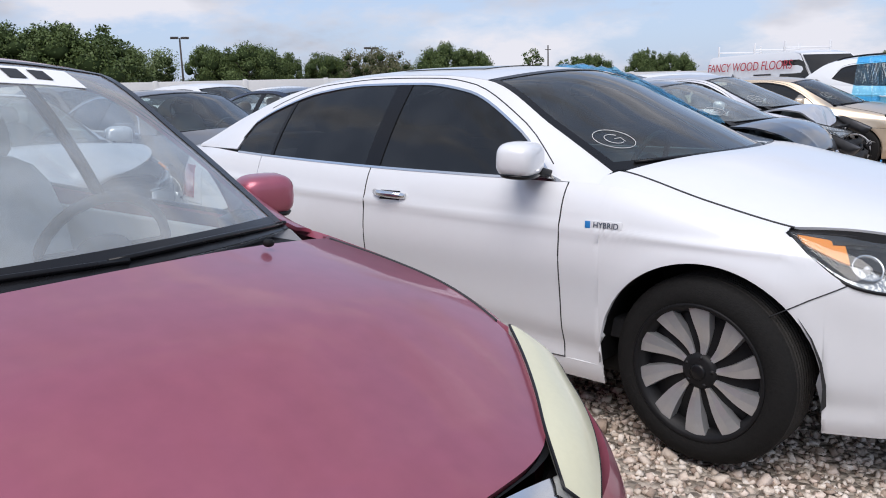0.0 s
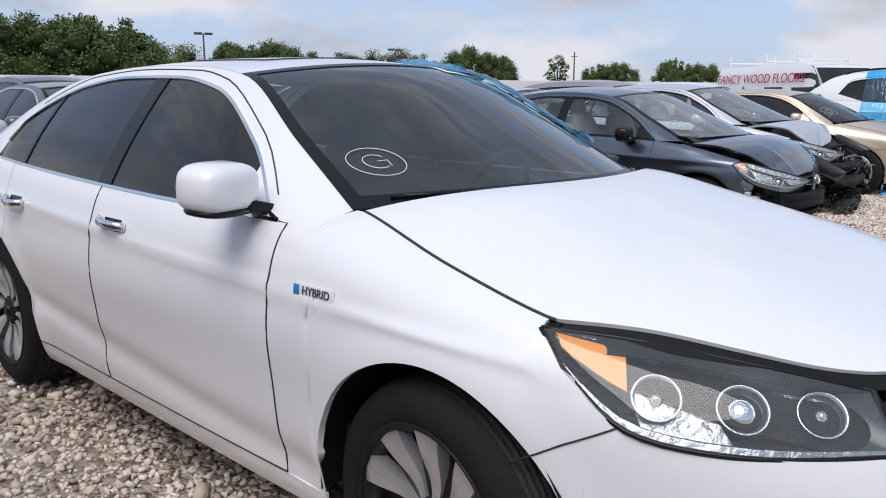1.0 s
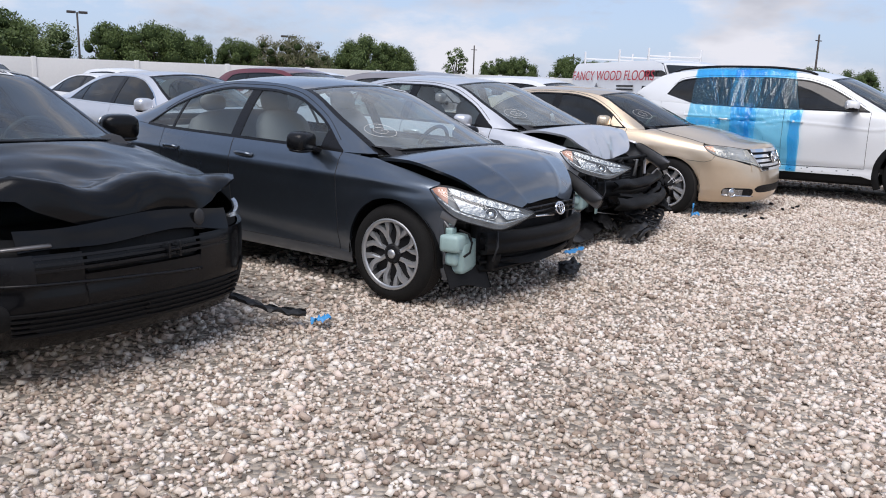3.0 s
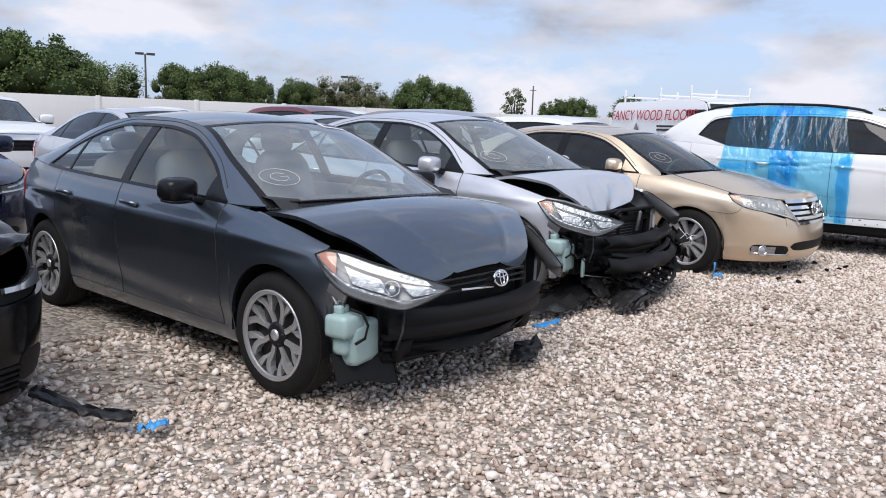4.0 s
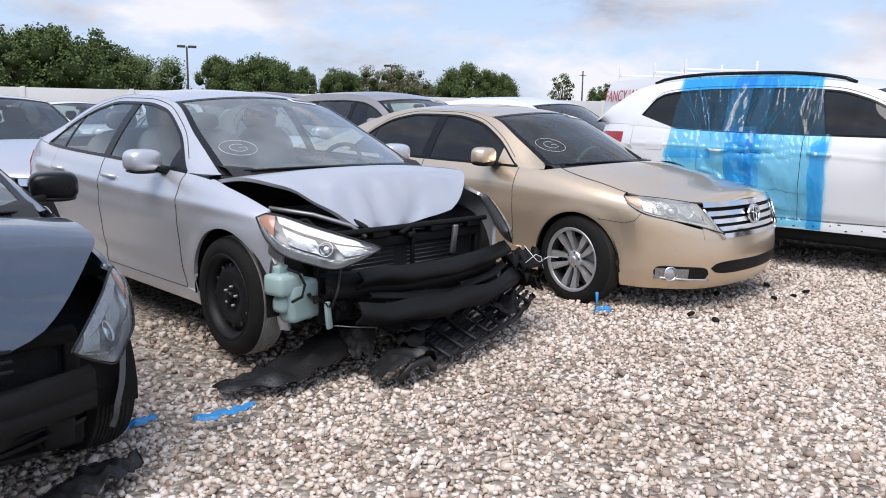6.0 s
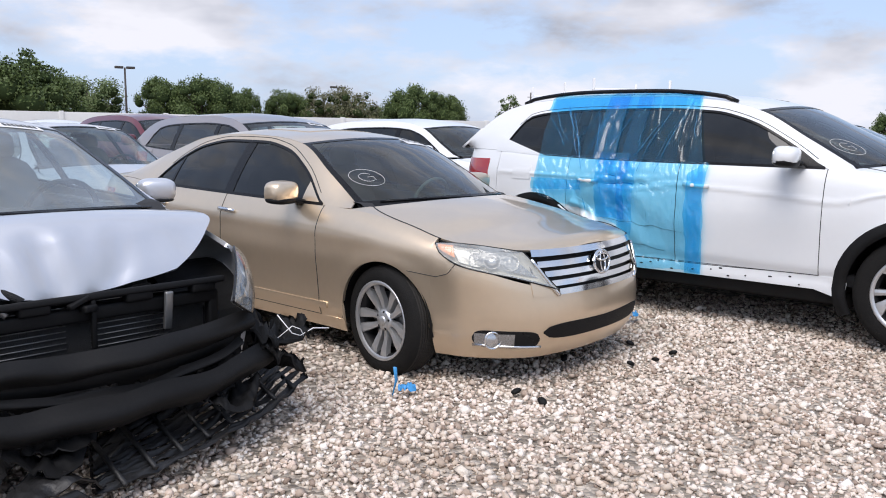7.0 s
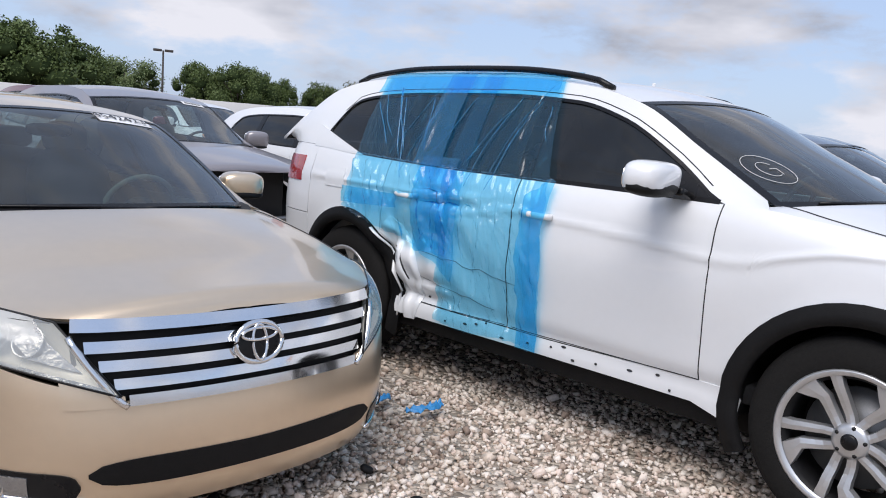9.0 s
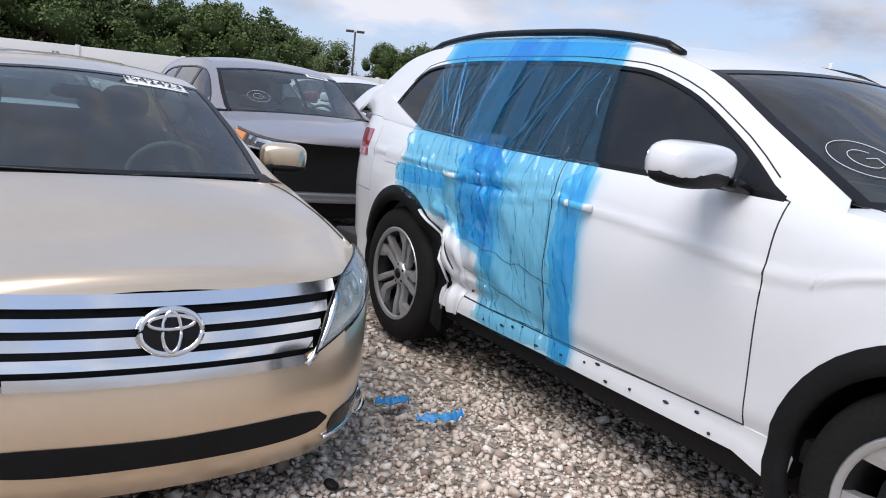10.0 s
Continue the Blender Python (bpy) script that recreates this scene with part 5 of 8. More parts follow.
def stone_material():
    m = mat("pale_stone", (0.45, 0.42, 0.38), 0.88, bump=0.4, bump_scale=90)
    n, l = m.node_tree.nodes, m.node_tree.links
    p = n["Principled BSDF"]
    geo, ramp, no, co, mx = n.new("ShaderNodeNewGeometry"), n.new("ShaderNodeValToRGB"), n.new("ShaderNodeTexNoise"), n.new("ShaderNodeTexCoord"), n.new("ShaderNodeMix")
    ramp.color_ramp.elements[0].color, ramp.color_ramp.elements[1].color = (0.31, 0.235, 0.19, 1), (0.95, 0.87, 0.8, 1)
    for pos, col in ((0.15, (0.51, 0.405, 0.33, 1)), (0.45, (0.81, 0.715, 0.615, 1)), (0.6, (0.82, 0.675, 0.585, 1)), (0.82, (0.89, 0.82, 0.73, 1))):
        e = ramp.color_ramp.elements.new(pos)
        e.color = col
    no.inputs["Scale"].default_value, no.inputs["Detail"].default_value = 55, 5
    mx.data_type, mx.blend_type = "RGBA", "MULTIPLY"
    mx.inputs["Factor"].default_value = 0.12
    l.new(geo.outputs["Random Per Island"], ramp.inputs["Fac"]), l.new(co.outputs["Object"], no.inputs["Vector"])
    l.new(ramp.outputs["Color"], mx.inputs["A"]), l.new(no.outputs["Fac"], mx.inputs["B"])
    wide, tone, patch = n.new("ShaderNodeTexNoise"), n.new("ShaderNodeValToRGB"), n.new("ShaderNodeMix")
    wide.inputs["Scale"].default_value, wide.inputs["Detail"].default_value, wide.inputs["Roughness"].default_value = 1.1, 6, 0.65
    tone.color_ramp.elements[0].position, tone.color_ramp.elements[1].position = 0.36, 0.6
    tone.color_ramp.elements[0].color, tone.color_ramp.elements[1].color = (0.78, 0.745, 0.7, 1), (1.0, 1.0, 1.0, 1)
    patch.data_type, patch.blend_type = "RGBA", "MULTIPLY"
    patch.inputs["Factor"].default_value = 1.0
    l.new(co.outputs["Object"], wide.inputs["Vector"]), l.new(wide.outputs["Fac"], tone.inputs["Fac"])
    l.new(mx.outputs["Result"], patch.inputs["A"]), l.new(tone.outputs["Color"], patch.inputs["B"])
    l.new(patch.outputs["Result"], p.inputs["Base Color"])
    return m


GRAVEL, STONE = gravel_material(), stone_material()


def build_ground():
    xs = np.concatenate([[-900, -300, -120, -60], np.linspace(-30, 40, 141), [70, 140, 320, 900]])
    ys = np.concatenate([[-900, -300, -100, -30], np.linspace(-10, 50, 121), [80, 140, 320, 900]])
    X, Y = np.meshgrid(xs, ys, indexing="ij")
    near = np.exp(-(((X - 6) / 25) ** 2 + ((Y - 12) / 25) ** 2))
    Z = ground_z(X, Y) * near - 0.02
    v, f = sheet(np.stack([X, Y, Z], axis=-1), 0.0)
    ob = new("ground", mesh_of("ground", v, f, GRAVEL))
    tagged(ob, "pale crushed limestone ground of the yard", "ground", kind="structure")
    # loose stones, densest beside the walk
    rng = np.random.default_rng(3)
    bm = bmesh.new()
    bmesh.ops.create_cube(bm, size=1.25)
    bmesh.ops.triangulate(bm, faces=list(bm.faces))
    bv, bf = take(bm)
    bv, bf = np.array(bv), np.array(bf)
    shapes = []
    for k in range(10):
        q = bv * (1 + rng.uniform(-0.32, 0.3, (len(bv), 3)))
        shapes.append(q)
    shapes = np.array(shapes)
    spots = []
    for r0, r1, h0, h1, per, size in ((1.5, 17.0, -3.4, 0.9, 1450, 0.0142), (-1, 1.0, -3, 1, 800, 0.0145), (3.5, 19, 0.9, 4.5, 420, 0.02), (0, 19, -4.8, -3.4, 350, 0.019), (17.5, 30, -4, 6.5, 120, 0.028)):
        n = int((r1 - r0) * (h1 - h0) * per)
        spots.append(np.stack([rng.uniform(r0, r1, n), rng.uniform(h0, h1, n), size * rng.lognormal(0, 0.3, n)], axis=1))
    sp = np.concatenate(spots)
    n = len(sp)
    x, y = sp[:, 0] * 0.666 + sp[:, 1] * 0.746, sp[:, 0] * 0.746 - sp[:, 1] * 0.666
    rad = np.clip(sp[:, 2], 0.007, 0.04)
    z = ground_z(x, y) * np.exp(-(((x - 6) / 25) ** 2 + ((y - 12) / 25) ** 2)) - 0.02 + rad * rng.uniform(-0.05, 0.6, n)
    q = rng.normal(size=(n, 4))
    q /= np.linalg.norm(q, axis=1, keepdims=True)
    w_, a, b, c = q.T
    Rm = np.stack([1 - 2 * (b * b + c * c), 2 * (a * b - c * w_), 2 * (a * c + b * w_), 2 * (a * b + c * w_), 1 - 2 * (a * a + c * c), 2 * (b * c - a * w_), 2 * (a * c - b * w_), 2 * (b * c + a * w_), 1 - 2 * (a * a + b * b)], axis=1).reshape(n, 3, 3)
    ell = rad[:, None] * np.stack([rng.uniform(0.9, 1.35, n), rng.uniform(0.7, 1.0, n), rng.uniform(0.55, 0.85, n)], axis=1)
    V = shapes[rng.integers(0, 10, n)] * ell[:, None, :]
    V = np.einsum("nij,nvj->nvi", Rm, V)
    V[:, :, 2] *= 0.8
    V += np.stack([x, y, z], axis=1)[:, None, :]
    F = (bf[None] + (np.arange(n) * len(bv))[:, None, None]).reshape(-1)
    me = bpy.data.meshes.new("gravel")
    me.vertices.add(n * len(bv))
    me.vertices.foreach_set("co", V.reshape(-1))
    nf = n * len(bf)
    me.loops.add(nf * 3)
    me.loops.foreach_set("vertex_index", F.astype(np.int32))
    me.polygons.add(nf)
    me.polygons.foreach_set("loop_start", np.arange(0, nf * 3, 3, dtype=np.int32))
    me.materials.append(STONE)
    me.update(calc_edges=True)
    g = new("gravel", me)
    tagged(g, "loose pale grey and beige crushed stones", "gravel", kind="stuff")


build_ground()

# ---- small things that the cars carry ----
def on_lid(S, X, T, up=0.0):
    k = 1 - T * T
    return float(X + S.bow(X) * k), float(T * S.ry(X)), float(S.rz(X) + S.crown(X) * k) + up


def words(text, size, m, material, parent, name="lettering", label="", extrude=0.001):
    cu = bpy.data.curves.new(name, "FONT")
    cu.body, cu.size, cu.extrude, cu.align_x, cu.align_y = text, size, extrude, "CENTER", "CENTER"
    cu.materials.append(material)
    ob = new(name, cu)
    ob.parent = parent
    ob.matrix_basis = m
    if label:
        ob["label"] = label
    return ob


def emblem(root, m, r, oval=0.72):
    """A plain chrome oval badge with crossed inner ovals."""
    e = empty("badge", m, root)
    el = lambda rx, rz, n=33: [(0.0, rx * math.cos(a), rz * math.sin(a)) for a in np.linspace(0, 2 * math.pi, n)]
    part("badge_back", blob(0.004, r * 0.97, r * oval * 0.97, 2, 10), TRIM, e)
    part("badge_ring", tube(el(r, r * oval), 0.11 * r, 8), CHROME, e)
    part("badge_mark", join(tube([(0.006, a[1] * 0.3, a[2] * 0.9) for a in el(r, r * oval)], 0.07 * r, 6), tube([(0.006, a[1] * 0.74, a[2] * 0.3 + r * oval * 0.42) for a in el(r, r * oval)], 0.07 * r, 6)), CHROME, e)
    return e


def crash_beam(half, z0, z1, x, bend, name, root, material=None, thick=0.05):
    y = np.linspace(-half, half, 21)
    prof = [(0.0, z0), (thick * 0.9, z0 + 0.006), (thick, (z0 + z1) / 2 - 0.012), (thick * 0.8, (z0 + z1) / 2), (thick, (z0 + z1) / 2 + 0.012), (thick * 0.9, z1 - 0.006), (0.0, z1)]
    P = np.array([[(x - bend * (v / half) ** 2 + d, v, z) for d, z in prof] for v in y])
    return part(name, sheet(P, 0.03, flip=False), material or PLASTIC, root)


def washer_bottle(root, m):
    b = empty("washer_bottle", m @ Matrix.Scale(0.84, 4), root)
    part("bottle_body", join(block(0.16, 0.19, 0.13, 0.03, (0, 0.0, 0.02)), block(0.13, 0.24, 0.24, 0.035, (0.02, 0.1, -0.09), (4, 0, 0)), block(0.1, 0.16, 0.1, 0.03, (0.0, 0.02, -0.1)), block(0.06, 0.08, 0.06, 0.015, (-0.03, 0, 0.1))), BOTTLE, b, "milky white and pale green plastic tank")
    part("hose", tube([(0.05, -0.02, 0.12), (0.1, 0.03, 0.09), (0.115, 0.06, 0.02), (0.11, 0.04, -0.05), (0.1, -0.03, -0.07)], 0.009, 6), PLASTIC, b)
    part("bottle_cap", moved(lathe([(0.0, 0.03), (0.022, 0.028), (0.024, 0.0)], 14, "z"), pose(-0.03, 0, 0.15)), BOTTLE, b)
    return b


def rag(points, name, root, material, label="", seed=0, rows=5, width=0.25, crumple=0.03, th=0.006):
    """A torn sheet of plastic laid along points."""
    rng = np.random.default_rng(seed)
    P = np.array(points, float)
    t = np.linspace(0, 1, 26)
    tk = np.linspace(0, 1, len(P))
    line = np.stack([np.interp(t, tk, P[:, i]) for i in range(3)], axis=1)
    w = np.interp(t, tk, P[:, 3])
    d = np.gradient(line, axis=0)
    side = np.cross(d, [0, 0, 1])
    side /= np.maximum(np.linalg.norm(side, axis=1, keepdims=True), 1e-6)
    G = np.zeros((26, rows + 4, 3))
    for j, v in enumerate(np.linspace(-0.5, 0.5, rows + 4)):
        wob = np.array([noise.noise((i * 0.35 + seed, j * 0.6, seed)) for i in range(26)])
        ed = 1 + 0.25 * np.array([noise.noise((i * 0.8, seed * 3.1, j * 0.01)) for i in range(26)])
        G[:, j] = line + side * (w * v * ed)[:, None] + np.array([0, 0, 1]) * (wob * crumple + (0.25 - v * v) * 0.06)[:, None]
    return part(name, sheet(G, th), material, root, label)


# ---- the first row ----
# the pale diffuse layer paints the sky's reflection on the maroon saloon's screen
WIND_SKY_GLARE = glass("sky_glare_windscreen_glass", (0.92, 0.95, 0.94), 0.36, ior=1.7, dust=0.8)
HYBRID_SPEC = saloon(
    wind=WIND_DIM,
    hood_line=[(0.2, 0.795), (0.335, 0.727), (0.56, 0.615), (0.69, 0.52), (0.76, 0.42), (0.798, 0.24), (0.812, 0.0)],
    half=0.925, hub_z=0.345, hub_x=-0.05, arch=0.395, no_left_mirror=True, tyre=(0.345, 0.25, 0.225), wheel=("swirl", "swirl"), handle_mat=CHROME, dark_cup=True, window_trim=CHROME, steer=-5,
    top=[(0.97, 0.70), (0.9, 0.725), (0.75, 0.767), (0.5, 0.822), (0.2, 0.874), (-0.1, 0.927), (-0.5, 0.985), (-0.7, 0.99), (-1.5, 1.0), (-2.5, 1.03), (-2.84, 1.045), (-3.2, 1.06), (-3.7, 1.05), (-3.92, 1.03)],
    rail=[(-0.5, 0.72, 1.02), (-0.8, 0.67, 1.185), (-1.22, 0.58, 1.39), (-1.5, 0.565, 1.42), (-1.9, 0.56, 1.43), (-2.3, 0.57, 1.41), (-2.6, 0.595, 1.362), (-2.95, 0.65, 1.25), (-3.35, 0.71, 1.09)],
    trim_h=0.5, glass_top=[(-0.66, 0.97), (-0.95, 1.185), (-1.3, 1.345), (-1.6, 1.385), (-2.0, 1.39), (-2.35, 1.36), (-2.6, 1.295), (-2.78, 1.215), (-2.83, 1.17), (-2.85, 1.06)],
    bow=[(-0.5, 0.3), (-1.22, 0.1), (-1.6, 0.03), (-2.0, -0.02), (-2.4, -0.1), (-3.35, -0.22)],
    crown=[(-0.5, 0.02), (-1.22, 0.045), (-1.9, 0.04), (-2.5, 0.05), (-3.35, 0.03)],
    hood_rear=-0.53, hood_bow=0.33, hood_crown=0.09, hood_power=4.0, hood_edge=0.86, hood_gap=0.03, lamp_drop=0.02, seam_bend=1.6, mirror=(-0.77, 1.08, (0.16, 0.21, 0.135)), mirror_out=0.0,
    bars=[(0.62, 1.0, 0.99, CHROME, 0.012), (0.08, 0.14, 0.95, TRIM, -0.012), (0.26, 0.32, 0.95, TRIM, -0.012), (0.44, 0.5, 0.95, TRIM, -0.012)], amber=0.3,
    lamp_low=[(0.2, 0.862), (0.3, 0.79), (0.41, 0.718), (0.5, 0.697), (0.62, 0.69), (0.82, 0.69), (0.97, 0.64)], seam=[(0.41, 0.716), (0.3, 0.66), (0.19, 0.595), (0.155, 0.57)], rows=36, skip=("lamps",),
    crease=[([(0.2, 0.8), (-0.4, 0.815), (-1.0, 0.83), (-2.7, 0.9), (-3.5, 0.93)], 0.009, 0.016), ([(0, 0.3), (-0.9, 0.36), (-2.5, 0.5)], -0.014, 0.05)],
    lamp_lines=dict(upper=[(0.2, -0.822, 0.862), (0.34, -0.745, 0.852), (0.56, -0.635, 0.822), (0.735, -0.515, 0.784)], lower=[(0.2, -0.822, 0.862), (0.29, -0.848, 0.785), (0.4, -0.85, 0.718), (0.5, -0.812, 0.694), (0.64, -0.725, 0.687), (0.81, -0.55, 0.688)],
                    back=LAMPGREY, lens=LENS, amber=(0.07, 0.3, 0.16, 0.62, 0.04), bowls=((0.4, 0.55, 0.045, False), (0.62, 0.5, 0.046, True), (0.83, 0.45, 0.043, False)), chrome=((0.12, 0.98, 0.9, 0.985, -0.003, 0.0), (0.04, 0.6, 0.03, 0.1, -0.003, 0.0), (0.33, 0.55, 0.25, 0.85, -0.026, 0.1), (0.75, 0.93, 0.2, 0.8, -0.026, 0.1))))
hybrid, hybrid_skin = car("white_saloon", HYBRID_SPEC, at_row(3.47, -1.055, -41.7), WHITE, "white hybrid saloon with dark tinted windows on gravel")
ring_mark(hybrid_skin, -0.68, -0.8, 0.058, hybrid)
sticker(hybrid_skin, -1.14, 0.62, 0.5, 0.075, hybrid)
badge_at = hybrid_skin.at(np.array([-hybrid_skin.sx(-0.43)]), np.array([0.84]), 0.003)[0]
bdg = empty("fender_badge", pose(*badge_at, 90 - 6, 0, 2), hybrid)
part("badge_plate", block(0.155, 0.034, 0.003, 0.001, (0, 0, 0)), WHITE, bdg)
part("badge_accent", block(0.022, 0.026, 0.004, 0.001, (-0.064, 0, 0.001)), mat("blue_enamel", (0.02, 0.2, 0.5), 0.3, vary=0.1), bdg)
words("HYBRID", 0.03, pose(0.012, 0, 0.0035), mat("badge_grey", (0.07, 0.09, 0.13), 0.4, 0.3), bdg, "badge_lettering")
part("roof_hatch", hybrid_skin.lid(-1.95, -1.45, 8, 11, 0.006, 0.62), TINT, hybrid, "dark glass sunroof panel")

RED = saloon(
    wb=2.65, half=0.87, wind=WIND_SKY_GLARE, side_glass=[CLEARW],
    plan=[(0.88, 0), (0.86, 0.36), (0.78, 0.6), (0.56, 0.765), (0.2, 0.85), (-0.5, 0.86), (-1.5, 0.87), (-2.4, 0.86), (-3.0, 0.82), (-3.4, 0.7), (-3.55, 0.42), (-3.6, 0)],
    top=[(0.86, 0.73), (0.75, 0.765), (0.5, 0.84), (0.2, 0.91), (-0.1, 0.96), (-0.32, 0.985), (-0.7, 0.99), (-1.5, 1.0), (-2.5, 1.03), (-3.0, 1.06), (-3.4, 1.05), (-3.6, 1.03)],
    rail=[(-0.3, 0.69, 1.0), (-0.65, 0.645, 1.22), (-1.02, 0.575, 1.43), (-1.3, 0.56, 1.46), (-1.8, 0.55, 1.465), (-2.2, 0.56, 1.42), (-2.5, 0.585, 1.33), (-2.8, 0.63, 1.2), (-3.1, 0.67, 1.075)],
    bow=[(-0.3, 0.26), (-1.02, 0.1), (-1.6, 0.03), (-2.0, -0.02), (-2.4, -0.1), (-3.1, -0.2)],
    crown=[(-0.3, 0.03), (-1.02, 0.045), (-1.9, 0.04), (-2.5, 0.05), (-3.1, 0.03)],
    glass_top=[(-0.5, 0.985), (-0.8, 1.22), (-1.15, 1.385), (-1.5, 1.42), (-1.9, 1.42), (-2.2, 1.37), (-2.5, 1.23), (-2.7, 1.04)],
    glass=[-0.5, -1.6, -2.4, -2.7], doors=(-0.5, -1.6, -2.45), hood_rear=-0.2, hood_bow=0.2, hood_crown=0.07, hood_edge=0.93, lamp_drop=0.015, hood_line=[(0.42, 0.705), (0.527, 0.6), (0.62, 0.505), (0.71, 0.405), (0.74, 0.32), (0.758, 0.16), (0.765, 0.0)], skip=("lamps",), cabin=CABIN_PALE, dash=CABIN,
    roll=[(0.95, 0.06), (0.6, 0.12), (0.1, 0.09), (-0.5, 0.05), (-1.0, 0.03), (-2.8, 0.03), (-3.9, 0.04)], header=-1.02, rear_header=-2.35,
    lamp=(0.42, 0.56, 0.36), lamp_low=[(0.42, 0.86), (0.5, 0.8), (0.58, 0.762), (0.7, 0.738), (0.78, 0.715), (0.88, 0.68)], grille_low=0.6,
    lamp_lines=dict(upper=[(0.415, -0.712, 0.852), (0.527, -0.608, 0.833), (0.62, -0.513, 0.814), (0.71, -0.415, 0.789), (0.785, -0.35, 0.745)], lower=[(0.415, -0.712, 0.852), (0.5, -0.735, 0.8), (0.585, -0.685, 0.765), (0.7, -0.575, 0.742), (0.765, -0.49, 0.722), (0.82, -0.4, 0.69)],
                    back=LAMP_PALE, lens=HAZE, amber=(0.1, 0.25, 0.3, 0.6, 0.0), bowls=(), bulge=0.016, deep=0.04, seal=0.003), mirror=(-0.62, 1.055, (0.14, 0.17, 0.125)), mirror_out=-0.02, seat_x=-1.2, shelf=-2.75,
    bars=[(0.7, 1.0, 0.98, CHROME, 0.008), (0.0, 0.12, 0.98, CHROME, 0.006)])
red, red_skin = car("maroon_saloon", RED, at_row(0.6, -1.4, -41.5), MAROON, "maroon saloon with a faded hood and yellowed headlights")
sticker(red_skin, -0.86, 0.1, 1.2, 0.09, red)
part("washer_nozzle", moved(blob(0.012, 0.012, 0.009, 2.4, 8), pose(-0.02, 0.42, 1.035)), PLASTIC, red)


def black_hood(P, q, t):
    """Buckled upwards across the middle and crushed back."""
    P = P.copy()
    front = np.clip(1 - q, 0, 1)[:, None]
    P[..., 0] -= 0.04 * front
    fold = np.exp(-((q[:, None] - 0.34) / 0.17) ** 2)
    P[..., 2] += fold * (0.14 + 0.03 * np.sin(6 * t)[None, :]) - 0.03 * front ** 3
    for i in range(P.shape[0]):
        for j in range(P.shape[1]):
            v = Vector(P[i, j])
            P[i, j, 2] += 0.06 * (front[i, 0] ** 0.7) * (noise.noise(v * 4.0) + 0.5 * abs(noise.noise(v * 9.0)))
            P[i, j, 0] += 0.03 * front[i, 0] * noise.noise(v * 5.0 + Vector((3, 1, 2)))
    return P


BLACK = saloon(
    wb=2.7, half=0.9, hood_shape=black_hood, wind=WIND, hood_edge=0.97, side_glass=[TINT],
    plan=[(1.08, 0), (1.05, 0.38), (0.94, 0.65), (0.66, 0.81), (0.2, 0.875), (-0.5, 0.895), (-1.5, 0.9), (-2.5, 0.895), (-3.1, 0.85), (-3.5, 0.7), (-3.68, 0.42), (-3.72, 0)],
    rail=[(-0.3, 0.72, 0.96), (-0.7, 0.665, 1.16), (-1.12, 0.58, 1.35), (-1.4, 0.56, 1.385), (-1.8, 0.55, 1.395), (-2.2, 0.56, 1.365), (-2.5, 0.585, 1.3), (-2.85, 0.64, 1.17), (-3.2, 0.70, 1.065)],
    bow=[(-0.3, 0.28), (-1.12, 0.1), (-1.6, 0.03), (-2.0, -0.02), (-2.4, -0.1), (-3.2, -0.22)],
    crown=[(-0.3, 0.03), (-1.12, 0.045), (-1.9, 0.04), (-2.5, 0.05), (-3.2, 0.03)],
    hood_rear=-0.29, hood_bow=0.3, header=-1.12, rear_header=-2.4, bars=[(0.1, 0.2, 0.95, TRIM, -0.01), (0.35, 0.45, 0.95, TRIM, -0.01)], lamp_back=PLASTIC, lamp_bezel=TRIM, amber=0.1, skip=("lamps",), dents=[(0.6, 0.6, 0.4, 0.2, 0.05, 1.0), (0.85, 0.35, 0.3, 0.2, 0.03, 2.2)], lamp=(0.2, 0.5, 0.3), grille_low=0.52, intakes=[(0.0, 0.55, 0.26, 0.38, 0.38, PLASTIC), (0.6, 0.74, 0.3, 0.42, 0.42, PLASTIC)],
    lamp_low=[(0.2, 0.868), (0.36, 0.74), (0.5, 0.66), (0.62, 0.64), (0.8, 0.63), (0.97, 0.62)])
black, black_skin = car("black_saloon", BLACK, at_row(6.28, -4.14, -41.5), BLACKP, "black saloon with a buckled hood and crushed front")
sticker(black_skin, -1.03, 0.5, 0.45, 0.07, black)
flat = lambda z: (lambda v: z + 0 * v)
for sg in (-1, 1):
    part("lamp_housing", black_skin.patch(sg * 0.42, sg * black_skin.sx(0.2), lambda x: 0.62 + 0 * x, lambda x: black_skin.top(x) - 0.01, 24, 6, off=-0.03, depth=0.0), PLASTIC, black)
part("lamp_remnant", black_skin.patch(0.55, 0.85, lambda x: 0.66 + 0 * x, lambda x: black_skin.top(x) - 0.015, 12, 5, off=0.0, depth=0.02), REFLECT, black, "cracked clear headlight")
part("nose_panel", black_skin.band(-0.55, 0.5, lambda v: 0.6 + 0.05 * np.cos(2.2 * v) + 0.012 * np.sin(9 * v), lambda v: 0.735 - 0.04 * v * v + 0.012 * np.sin(7 * v + 1), 34, 7, 0.012 + 0.0, 0.03), BLACKP, black, "buckled gloss black nose panel")
part("grille_slats", join(*[black_skin.band(-0.5, 0.5, flat(0.545 + 0.026 * k), flat(0.557 + 0.026 * k), 24, 3, 0.006, 0.012) for k in range(3)]), TRIM, black)
part("lamp_brow", tube([black_skin.at(np.array([-v]), np.array([0.645 - 0.07 * (v - 0.6) - 0.16 * (v - 0.62) ** 2]), 0.012)[0] for v in np.linspace(0.42, 1.2, 18)], 0.016, 8, 0.6), GREY, black, "scraped grey headlight brow")
part("lamp_blade", black_skin.band(-1.15, -0.5, lambda v: 0.52 + 0.02 * np.sin(3 * v), lambda v: 0.615 + 0.05 * (v + 0.6), 20, 4, 0.004, 0.02), TRIM, black)
